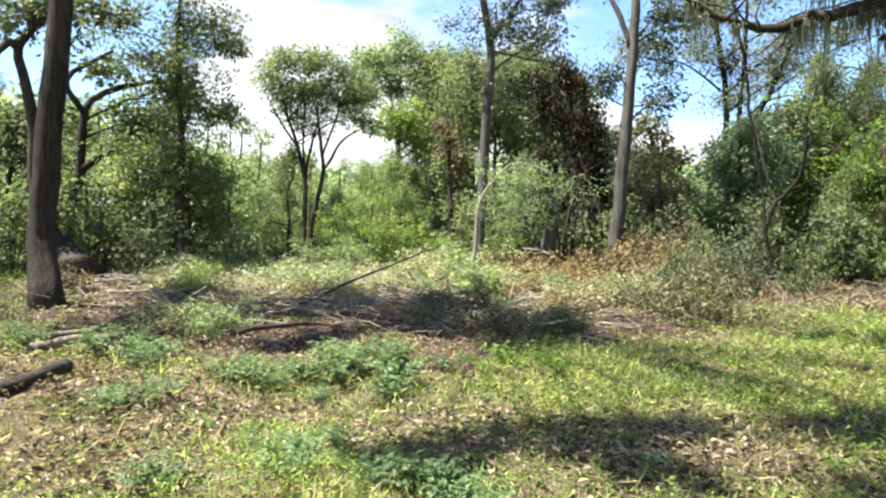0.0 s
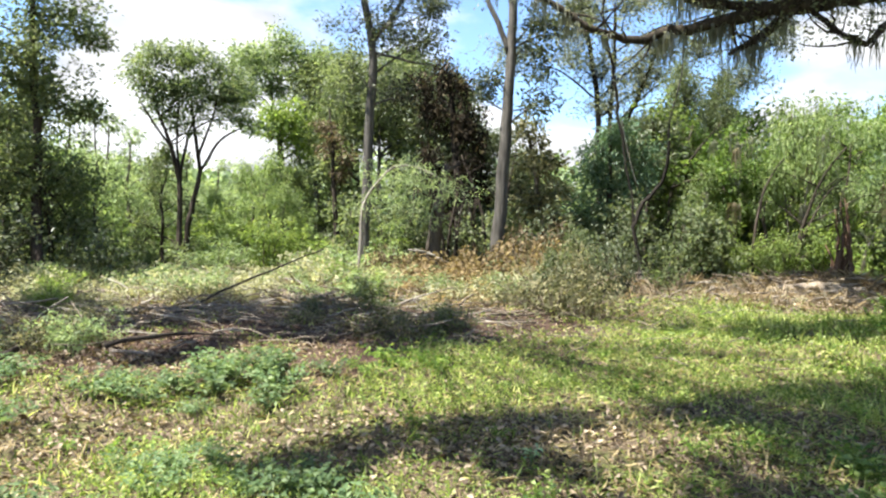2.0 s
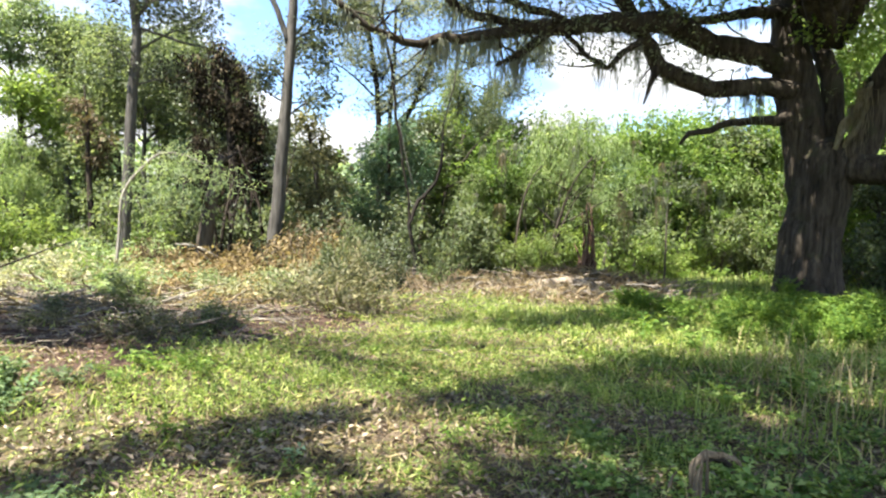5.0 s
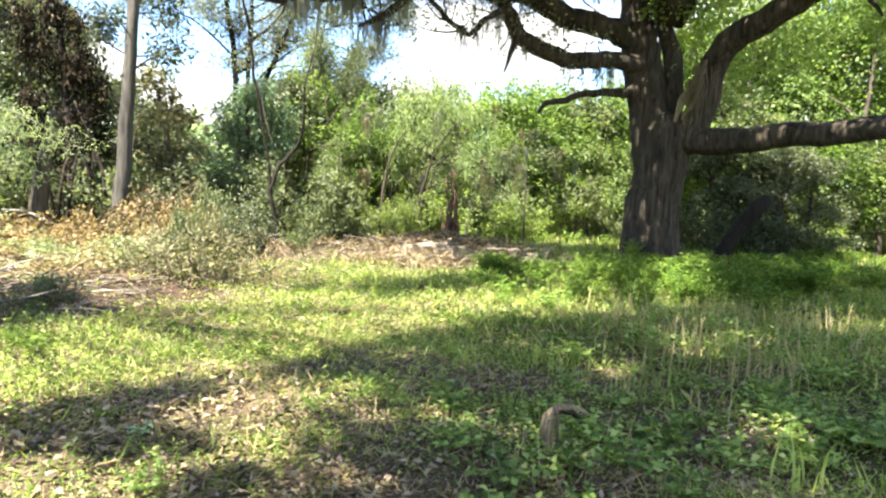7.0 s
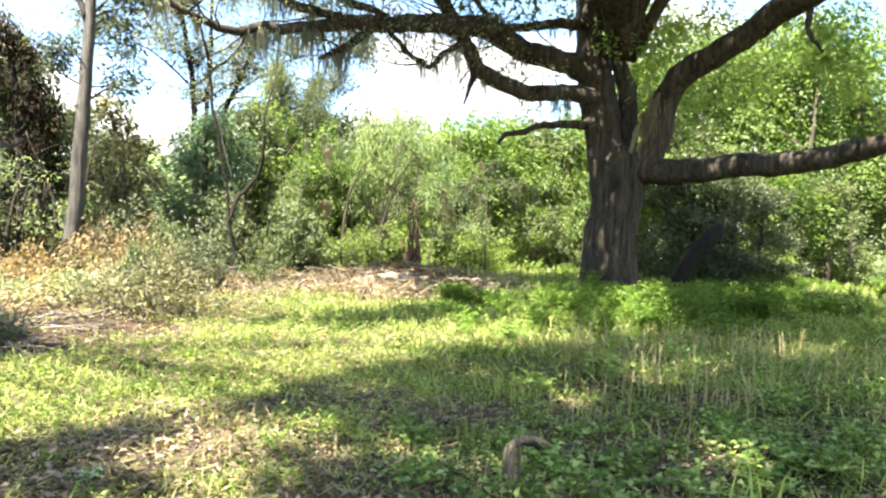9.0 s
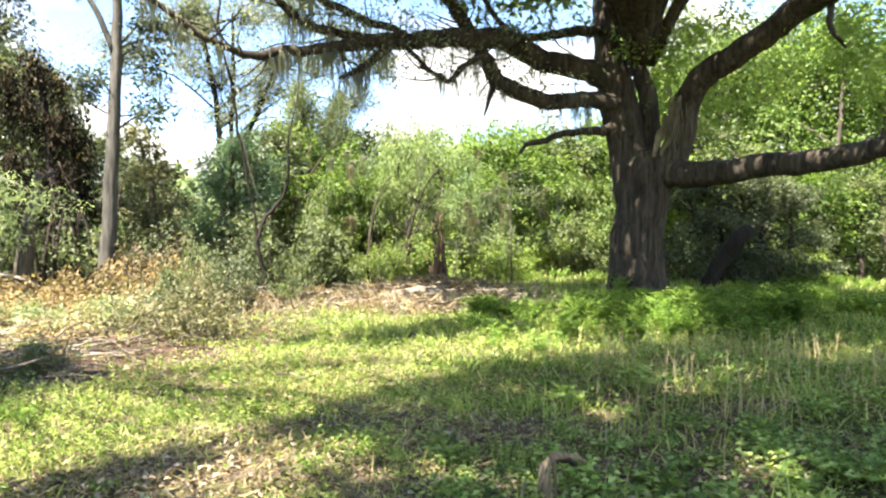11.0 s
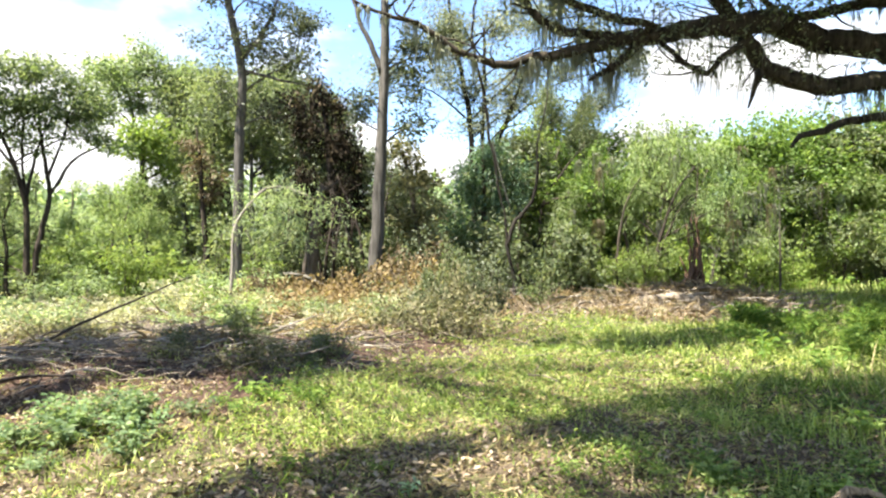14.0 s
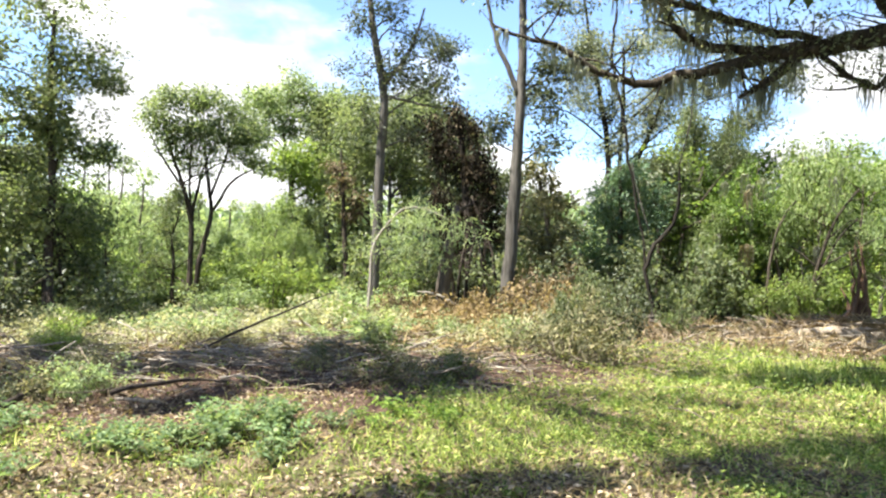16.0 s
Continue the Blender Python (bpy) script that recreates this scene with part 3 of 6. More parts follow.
    # the low dead limb
    oak_limb(oak, [(12.57, 14.84, 4.70, 0.25), (12.21, 14.88, 4.60, 0.14), (11.38, 15.03, 4.45, 0.1), (10.55, 15.14, 4.21, 0.09), (10.01, 15.26, 4.08, 0.07), (9.78, 15.29, 3.78, 0.03)], 9, "dead_limb", 10)
    # side branches
    lines.append(oak_limb(oak, [(6.16, 14.82, 6.19, 0.17), (5.58, 14.73, 5.69, 0.12), (5.05, 14.60, 5.29, 0.09), (4.62, 14.43, 5.04, 0.04)], 10, "limb", 9))
    lines.append(oak_limb(oak, [(6.33, 14.74, 5.99, 0.07), (6.74, 14.34, 5.40, 0.06), (7.07, 14.06, 5.14, 0.07), (7.42, 14.11, 5.46, 0.08), (8.12, 14.52, 6.00, 0.09)], 11, "limb", 8))
    lines.append(oak_limb(oak, [(5.19, 14.76, 6.12, 0.1), (4.50, 14.78, 6.13, 0.12), (3.86, 14.76, 6.22, 0.115), (3.53, 14.74, 6.46, 0.1), (3.32, 14.68, 6.78, 0.09), (2.91, 14.47, 7.62, 0.05)], 12, "limb", 9))
    lines.append(oak_limb(oak, [(12.69, 14.73, 7.25, 0.25), (11.51, 15.18, 7.18, 0.17), (10.38, 15.38, 6.92, 0.13), (9.59, 15.53, 7.01, 0.1), (8.38, 14.95, 7.64, 0.05)], 13, "limb", 9))
    lines.append(oak_limb(oak, [(6.35, 14.84, 6.36, 0.08), (5.72, 14.89, 6.50, 0.11), (4.79, 14.80, 6.69, 0.1), (3.73, 14.69, 7.00, 0.1), (1.98, 14.52, 7.22, 0.05)], 14, "limb", 9))
    oak_limb(OAK_PARTS[3], [(14.04, 9.64, 6.62, 0.08), (13.89, 9.50, 6.08, 0.06), (13.86, 9.18, 5.60, 0.03)], 15, "broken_stub", 7)
    # crown: unseen high tiers of leaf added up-sun of the wanted ground shade, and sprays along the limbs
    rng = np.random.default_rng(20)
    reach = SUN / SUN.z
    tiers = []
    for x, y, wide, high, n in SHADE:
        centre = np.array([x + reach.x * high, y + reach.y * high, high]) - OAK_FOOT
        spots = centre + in_ball(rng, n) * [wide, wide, 0.9]
        tiers.append(spots)
    # unseen limbs that carry the shading tiers
    wood = Wood()
    for x, y, wide, high, n in SHADE:
        centre = np.array([x + reach.x * high, y + reach.y * high, high - 0.4]) - OAK_FOOT
        fork = np.array([0.0, 0.0, 7.5]) + centre * [0.25, 0.25, 0.0]
        wood.limb([[*(fork * [0.2, 0.2, 0.85]), 0.2], [*fork, 0.13], [*((fork + centre) / 2 + [0, 0, 0.6]), 0.1], [*centre, 0.05]], rng, 0.4, 6, 0.04, 0.06)
    wood.link("upper_limb", BARK_OAK, oak)
    # unseen roof of leaf, added to shade the limbs and the ground
    count = 1700
    x, y = rng.uniform(2, 19, count), rng.uniform(7.5, 19.5, count)
    round_ = ((x - 10.5) / 8.5) ** 2 + ((y - 13.3) / 5.8) ** 2
    roof = np.stack([x, y, 8.2 + 2.8 * np.sqrt(np.clip(1 - round_, 0, 1)) + rng.normal(0, 0.5, count)], -1)[round_ < 1]
    # extra leaf out of view, up-sun of the limbs to keep them dark
    over = []
    for line in lines:
        line = line[(line[:, 0] > 5.2) & (line[:, 0] < 11.6)]
        if len(line) < 4:
            continue
        spots = line[rng.integers(0, len(line), 110), :3]
        rise = rng.uniform(2.0, 4.2, (110, 1))
        over.append(spots + np.array(reach)[None] * rise + rng.standard_normal(spots.shape) * [0.35, 0.35, 0.2])
    # a gap left in the unseen roof lets the sun down to the meadow behind the bole
    fall = roof[:, :2] - np.array([reach.x, reach.y]) * roof[:, 2:3]
    roof = roof[(np.hypot((fall[:, 0] - 12.2) / 4.6, (fall[:, 1] - 18.8) / 3.6) > 1) & (fall[:, 0] < 19.6)]
    tiers += [roof - OAK_FOOT, np.concatenate(over) - OAK_FOOT]
    verts, tris = spray(rng, np.concatenate(tiers), 16, 0.5, 0.25, 0.145)
    link_mesh("crown", verts, [tris], LEAF_OAK, oak, "dark green upper foliage out of view, placed to cast shade")
    # lower sprays take a brighter leaf than the crown: sunlight put into the colour
    near = []
    for x, y, z, wide, high, n in OAK_SPRAYS:
        near.append(np.array([x, y, z]) - OAK_FOOT + in_ball(rng, int(n)) * [wide, wide, high])
    verts, tris = spray(rng, np.concatenate(near), 15, 0.32, 0.14, 0.07)
    link_mesh("lower_foliage", verts, [tris], LEAF_BRIGHT, oak, "yellow-green leaf sprays, sunlight put into their colour")
    thin = []
    for line in lines[1:]:
        spots = line[rng.integers(len(line) // 4, len(line), 22), :3] - OAK_FOOT
        thin.append(spots + rng.standard_normal(spots.shape) * [0.5, 0.5, 0.3] + [0, 0, 0.3])
    twigs, tips = Wood(), []
    for line in lines[1:]:
        for k in rng.integers(len(line) // 6, len(line) - 1, 16 if len(line) < 40 else 46):
            p, r = line[k, :3] - OAK_FOOT, line[k, 3]
            way = unit(rng.standard_normal(3) * [1, 1, 0.6] + [-0.4, 0, 0.35])
            reach_out = rng.uniform(0.35, 1.3)
            mid = p + way * reach_out * 0.5 + rng.standard_normal(3) * 0.09
            tip = p + way * reach_out + rng.standard_normal(3) * 0.14 + [0, 0, 0.1 * reach_out]
            thick = min(0.5 * r, 0.012 + 0.014 * reach_out)
            twigs.limb([[*p, thick], [*mid, thick * 0.7], [*tip, 0.004]], rng, 0.16, 5, 0.035, 0.15)
            tips.append(tip + rng.standard_normal((2, 3)) * 0.16)
    tagged(twigs.link("twigwork", BARK_OAK, oak), kind="stuff")
    verts, tris = spray(rng, np.concatenate(thin + tips), 9, 0.3, 0.11, 0.05)
    link_mesh("limb_foliage", verts, [tris], LEAF_AIRY, oak, "thin grey-green leaf sprays along the limbs")
    return lines


# wanted shade on the ground under the oak, cast by added unseen leaf: x, y, half width, height of the leaf above it,
# sprays
SHADE = [
    (12.8, 8.8, 1.0, 10.0, 40), (11.5, 7.6, 1.8, 10.0, 110), (10.2, 12.0, 0.9, 10.5, 34), (13.5, 11.2, 1.2, 10.0, 44), (15.5, 14.5, 2.2, 10.5, 120),
    (17.5, 10.5, 1.8, 10.0, 80), (12.5, 14.5, 1.6, 11.0, 80), (15.0, 8.0, 2.0, 9.5, 90),
    (7.2, 8.6, 0.6, 10.0, 14), (8.2, 9.8, 0.6, 10.0, 14), (9.4, 10.8, 0.6, 10.0, 14), (10.6, 9.4, 0.7, 10.0, 18), (12.0, 10.6, 0.7, 10.0, 18), (13.6, 9.9, 0.6, 10.0, 14), (9.6, 8.4, 0.5, 10.0, 10),
    (9.3, 7.3, 0.9, 10.0, 40), (10.8, 8.2, 0.9, 10.0, 40), (8.3, 6.6, 0.8, 10.0, 30), (12.6, 7.6, 1.0, 10.0, 40), (18.3, 14.2, 1.6, 10.5, 80),
]
OAK_SPRAYS = [
    (12.49, 13.84, 6.86, 0.66, 0.88, 40), (13.35, 13.30, 6.73, 0.73, 0.58, 30), (14.13, 14.21, 6.15, 0.54, 0.39, 14), (13.84, 12.49, 7.05, 0.85, 0.42, 26),
    (15.82, 12.61, 5.66, 0.90, 0.90, 40), (15.51, 13.77, 4.86, 0.71, 0.79, 30), (15.00, 10.36, 6.09, 0.91, 0.91, 40), (14.71, 8.96, 5.15, 0.60, 0.72, 36), (14.39, 14.94, 6.80, 0.65, 0.81, 40), (14.92, 14.41, 7.09, 0.80, 0.64, 40), (15.75, 14.25, 5.91, 0.73, 0.81, 36), (14.32, 14.30, 7.58, 0.94, 0.63, 36), (14.51, 9.28, 6.14, 0.72, 0.60, 36),
]
OAK_LINES = live_oak()


def moss_tuft(place, length, seed, moss=MOSS_GREY, label="grey-green beard of moss hanging from an oak limb"):
    """A beard of hanging moss: thin wavy strands."""
    rng = np.random.default_rng(seed)
    n = rng.integers(9, 20)
    verts, quads = [(-0.02, 0, 0.02), (0.02, 0, 0.02)], []
    for f in rng.standard_normal((n, 3)) * [0.08, 0.08, 0.04]:
        reach, p = length * rng.uniform(0.3, 1.0), f.copy()
        steps = max(3, int(reach / 0.09))
        left, right = 0, 1
        for k in range(steps + 1):
            w, a = 0.017 * (1 - 0.75 * k / steps), rng.uniform(0, 0.9)
            s = np.array([math.cos(a) * w, math.sin(a) * w, 0])
            verts += [p - s, p + s]
            quads.append([left, right, len(verts) - 1, len(verts) - 2])
            left, right = len(verts) - 2, len(verts) - 1
            p = p + [rng.normal(0, 0.018), rng.normal(0, 0.018), -reach / steps]
    ob = link_mesh("hanging_moss", np.array(verts), [np.array(quads)], moss)
    ob.location = place
    return tagged(ob, label, "moss", "moss on the oak")


def hang_moss():
    rng = np.random.default_rng(31)
    seed = 100
    for line, n in zip(OAK_LINES, (6, 34, 12, 9, 5, 9, 7, 10)):
        for k in rng.integers(len(line) // 6, len(line) - 1, n):
            x, y, z, r = line[k]
            moss_tuft((x, y, z - 0.6 * r), rng.uniform(0.3, 0.75) + 0.75 * rng.random() ** 3, seed)
            seed += 1
    # the drape in the fork of the bole
    for x, y, z in ((13.05, 13.35, 5.47), (13.15, 13.25, 5.25), (13.05, 13.28, 5.05), (13.19, 13.20, 4.77), (13.02, 13.38, 4.72), (13.13, 13.27, 4.51), (13.24, 13.16, 5.10), (13.01, 13.46, 4.40)):
        moss_tuft((x, y, z), rng.uniform(0.6, 1.3), seed, MOSS_TAN, "tan drape of dead moss in the fork of the oak")
        seed += 1


hang_moss()

# ---- single trees that stand out ----
REACH = SUN / SUN.z
# unseen crown clumps added to the tall rim tree, set up-sun so that their shade falls here: x, y, half width, height of
# the leaf, sprays
TALL_SHADE = [
    (-1.1, 4.25, 0.45, 12.0), (-0.4, 4.7, 0.32, 12.0), (0.35, 5.3, 0.35, 12.0), (0.0, 5.15, 0.22, 12.0), (0.2, 4.4, 0.34, 12.0), (1.9, 6.15, 0.28, 12.0), (2.4, 6.4, 0.42, 12.0), (3.1, 6.7, 0.55, 12.0), (4.3, 6.8, 0.8, 12.0), (5.7, 6.8, 1.0, 12.0),
    (2.6, 4.9, 0.6, 11.5), (3.7, 5.3, 0.8, 11.5), (1.8, 4.1, 0.6, 11.5), (3.3, 3.9, 0.9, 11.5), (5.0, 5.0, 1.0, 11.5), (7.0, 4.6, 1.4, 11.5), (5.2, 3.2, 1.1, 11.0), (7.4, 6.6, 1.2, 11.5), (8.8, 2.9, 1.5, 11.0), (9.6, 5.4, 1.4, 11.0), (6.6, 2.9, 1.2, 11.0), (4.2, 2.7, 0.9, 11.0),
    (3.2, 4.4, 1.6, 10.5), (5.6, 4.5, 2.0, 10.5), (8.0, 4.6, 2.2, 10.5), (4.9, 6.0, 1.3, 10.5), (7.0, 6.7, 1.7, 10.5), (3.3, 3.0, 1.5, 10.5), (6.0, 2.4, 1.9, 10.5), (11.5, 5.6, 2.2, 10.5), (1.9, 3.4, 0.9, 10.5), (4.0, 4.2, 0.7, 11.0), (6.3, 4.1, 0.8, 11.0), (7.0, 4.6, 0.8, 11.0), (1.45, 5.95, 0.25, 12.0), (1.9, 5.75, 0.35, 12.0), (2.4, 5.75, 0.4, 12.0), (2.8, 5.5, 0.4, 12.0), (3.1, 5.9, 0.45, 12.0), (2.75, 4.75, 0.35, 12.0), (3.5, 6.1, 0.45, 12.0), (0.9, 3.5, 0.35, 11.0),
]
# more unseen clumps, placed to shade the debris strip and bare earth
DEBRIS_SHADE = [
    (2.7, 10.2, 0.6, 12.5), (4.0, 10.1, 0.8, 12.5), (5.6, 10.5, 0.9, 12.5), (3.5, 9.5, 0.6, 12.5), (4.9, 9.6, 0.8, 12.5), (6.4, 9.9, 0.9, 12.5), (7.0, 11.3, 0.9, 12.5), (-3.4, 7.7, 1.0, 13.0), (-5.6, 8.2, 1.2, 13.0), (-1.0, 8.3, 0.9, 13.0), (-6.6, 10.2, 1.2, 13.0), (-4.4, 11.0, 1.0, 13.0),
    (-2.4, 8.8, 1.1, 13.0), (-4.4, 9.3, 1.2, 13.0), (-0.6, 9.6, 1.0, 13.0), (-2.4, 10.4, 1.0, 13.0),
]
BARK_STRAIGHT = bark_material("mossy_brown_bark", (0.014, 0.011, 0.008), (0.068, 0.055, 0.041), 9.0, 1.0, (0.06, 0.068, 0.035))
# only the trunk is in view; the crown is laid out from the shade lists
tree("straight_trunk_tree", "tall straight tree with a smooth grey-brown trunk at the clearing's rim",
     [(-7.56, 7.90, -0.05, 0.21), (-7.95, 8.25, 1.04, 0.18), (-7.91, 8.29, 2.41, 0.17), (-7.84, 8.36, 4.26, 0.16), (-7.80, 8.40, 6.78, 0.16), (-7.77, 8.43, 9.25, 0.12), (-7.75, 8.45, 10.62, 0.05)],
     [(x + REACH.x * high, y + REACH.y * high, high, 0.8 * wide, 0.4, 9 + 27 * wide**2) for x, y, wide, high in TALL_SHADE + DEBRIS_SHADE], LEAF_DARK, BARK_STRAIGHT, 41, lush=1.0, sides=18, rough=0.07, flare=0.3, size=(0.22, 0.13), clump=(0.3, 15))
tree("leaning_dark_oak", "dark crooked oak leaning behind a straight trunk",
     [(-10.15, 11.23, -0.05, 0.46), (-10.6, 11.5, 0.62, 0.22), (-10.97, 11.17, 1.85, 0.13), (-10.86, 11.00, 3.03, 0.11), (-10.93, 10.79, 3.95, 0.09), (-10.83, 10.60, 4.43, 0.08), (-10.47, 10.97, 5.13, 0.06)],
     [(-10.66, 10.77, 5.09, 0.95, 0.47, 40), (-10.49, 12.30, 5.64, 1.05, 0.35, 26), (-12.36, 11.90, 3.03, 0.47, 0.71, 20)], LEAF_DARK, BARK_DARK, 42, lush=1.2, flare=0.7,
     limbs=[[(-10.82, 10.62, 4.38, 0.1), (-10.83, 10.32, 4.41, 0.08), (-10.89, 9.81, 3.74, 0.05)]])
tree("spreading_oak", "crooked oak with bare dark limbs and small-leaved crown",
     [(-12.14, 13.25, -0.05, 0.16), (-12.27, 13.39, 1.01, 0.13), (-12.14, 13.51, 2.07, 0.11), (-12.04, 13.60, 3.38, 0.09), (-11.94, 13.69, 3.92, 0.075), (-11.46, 14.09, 4.31, 0.07), (-10.62, 14.74, 4.63, 0.03)],
     [(-11.69, 13.90, 4.87, 0.66, 0.53, 26), (-10.33, 14.33, 4.28, 0.80, 0.53, 36), (-11.12, 14.36, 3.62, 0.68, 0.41, 20)], LEAF_MID, BARK_DARK, 43, lush=1.2,
     limbs=[[(-12.12, 13.52, 2.26, 0.1), (-11.64, 13.68, 2.68, 0.08), (-11.01, 13.94, 2.88, 0.04)], [(-12.04, 13.60, 3.64, 0.08), (-12.30, 13.36, 4.38, 0.07), (-11.60, 13.98, 5.15, 0.04)]])
tree("leafy_oak", "tall small-leaved oak with a dense grey-green crown",
     [(-9.39, 13.41, -0.05, 0.12), (-9.85, 14.06, 1.35, 0.1), (-9.80, 14.09, 3.06, 0.08), (-9.89, 14.03, 4.73, 0.06), (-9.86, 14.05, 6.78, 0.04)],
     [(-9.65, 14.19, 5.80, 0.98, 0.72, 70), (-9.02, 14.60, 5.36, 0.53, 0.46, 26), (-10.04, 13.92, 4.84, 0.84, 0.58, 50), (-9.73, 14.14, 3.98, 0.72, 0.66, 44), (-10.22, 13.79, 2.89, 0.78, 0.78, 50), (-9.71, 14.15, 2.15, 0.79, 0.79, 50), (-10.06, 13.91, 7.12, 1.41, 0.90, 60), (-10.59, 13.51, 2.35, 0.64, 0.77, 36), (-9.00, 14.62, 3.92, 0.48, 0.67, 24), (-9.35, 14.98, 2.48, 0.55, 0.83, 30), (-10.96, 13.20, 5.57, 0.75, 0.50, 30), (-9.45, 14.92, 1.23, 0.69, 0.55, 30)],
     LEAF_MID, BARK_DARK, 44, lush=1.9, clump=(0.34, 16), size=(0.1, 0.055))
tree("umbrella_tree", "pair of slim grey trunks fanning out under an airy umbrella crown",
     [(-9.15, 19.27, -0.05, 0.09), (-9.22, 19.39, 1.07, 0.085), (-9.20, 19.39, 2.45, 0.075), (-9.46, 19.27, 3.64, 0.055), (-9.76, 19.11, 4.64, 0.04), (-9.93, 19.03, 5.48, 0.02)],
     [(-9.98, 18.67, 5.57, 0.60, 0.57, 30), (-9.43, 18.95, 6.03, 0.67, 0.44, 32), (-8.92, 19.41, 6.01, 0.72, 0.51, 38), (-8.33, 20.00, 5.82, 0.73, 0.59, 38), (-9.71, 18.81, 4.93, 0.61, 0.47, 24), (-9.04, 19.13, 5.06, 0.71, 0.44, 26), (-8.39, 19.97, 4.95, 0.74, 0.46, 26), (-7.93, 20.70, 5.42, 0.65, 0.65, 26), (-7.6, 20.1, 4.4, 0.6, 0.4, 18), (-9.27, 19.4, 4.51, 0.62, 0.45, 20), (-8.61, 19.7, 4.5, 0.62, 0.42, 18), (-9.6, 19.2, 5.1, 0.7, 0.5, 24), (-8.9, 19.6, 5.3, 0.7, 0.5, 24), (-8.1, 19.9, 5.2, 0.7, 0.5, 24), (-9.0, 19.5, 3.97, 0.4, 0.24, 7)],
     LEAF_CROWN, BARK_DARK, 45, lush=2.2, sides=8, clump=(0.3, 15), size=(0.105, 0.058), flat=0.6,
     limbs=[[(-9.10, 19.44, 0.11, 0.085), (-8.93, 19.52, 1.60, 0.075), (-8.71, 19.62, 2.82, 0.06), (-8.83, 19.56, 4.20, 0.045), (-8.95, 19.51, 5.39, 0.02)],
            [(-8.71, 19.62, 2.74, 0.05), (-8.32, 19.89, 3.63, 0.04), (-7.63, 20.38, 4.27, 0.02)], [(-9.20, 19.39, 2.42, 0.05), (-8.98, 19.50, 3.84, 0.035), (-8.63, 19.65, 4.89, 0.015)],
            [(-9.43, 19.28, 3.51, 0.04), (-9.84, 18.96, 4.20, 0.03), (-10.14, 18.58, 4.98, 0.012)], [(-8.75, 19.60, 3.17, 0.04), (-8.46, 19.83, 4.32, 0.03), (-8.24, 20.03, 5.48, 0.012)], [(-9.18, 19.40, 2.49, 0.04), (-9.31, 19.34, 3.82, 0.03), (-9.25, 19.37, 5.36, 0.012)]])
tree("broad_crown_tree", "broad green-crowned tree over the thicket",
     [(-8.94, 28.81, 0.26, 0.14), (-9.05, 28.77, 2.74, 0.12), (-9.27, 28.70, 4.71, 0.1), (-9.63, 28.58, 6.89, 0.05)],
     [(-10.13, 28.41, 8.08, 1.23, 0.98, 44), (-9.09, 28.76, 8.50, 1.23, 0.89, 46), (-7.90, 29.11, 8.14, 1.23, 0.99, 46), (-7.04, 29.33, 7.24, 1.14, 1.14, 40), (-6.86, 29.37, 5.41, 1.09, 1.24, 40), (-10.55, 28.26, 6.72, 1.11, 0.88, 32), (-9.29, 28.69, 7.15, 1.23, 0.89, 36), (-7.73, 29.15, 6.48, 1.11, 0.99, 36), (-10.29, 28.35, 5.27, 0.74, 0.44, 10), (-7.93, 29.10, 5.00, 0.99, 0.74, 20)],
     LEAF_CROWN, BARK_DARK, 46, lush=2.8, clump=(0.44, 15), size=(0.16, 0.085), flat=0.5)
LEAF_BROWNED = leaf_material("browned_leaf", [(0.2, (0.045, 0.033, 0.02)), (0.55, (0.115, 0.085, 0.048)), (0.85, (0.22, 0.18, 0.105))], 0.25, 0.6, 0.2)
tree("browned_tree", "slim tree hung with withered rusty-brown leaves",
     [(-5.52, 23.53, 0.28, 0.1), (-5.57, 23.52, 2.07, 0.09), (-5.66, 23.50, 4.03, 0.06), (-5.81, 23.46, 5.29, 0.02)],
     [(-6.12, 23.39, 4.70, 0.43, 0.35, 12), (-5.54, 23.53, 4.32, 0.39, 0.51, 16), (-5.25, 23.59, 3.65, 0.36, 0.51, 14), (-5.92, 23.44, 3.83, 0.35, 0.32, 8), (-5.34, 23.57, 2.96, 0.28, 0.40, 6)], LEAF_BROWNED, BARK_DARK, 55, lush=1.2, clump=(0.28, 14), size=(0.14, 0.07), droop=1.0)
tree("yellow_green_tree", "slender tree with light yellow-green feathery foliage",
     [(-7.84, 24.96, 0.42, 0.1), (-7.89, 24.94, 2.36, 0.1), (-8.01, 24.90, 3.86, 0.08), (-7.89, 24.94, 5.14, 0.04)],
     [(-7.77, 24.98, 5.25, 0.81, 0.51, 26), (-8.22, 24.84, 4.81, 0.60, 0.51, 18), (-7.34, 25.11, 4.63, 0.52, 0.56, 16)], LEAF_BRIGHT, BARK_DARK, 47, lush=2, clump=(0.4, 16))
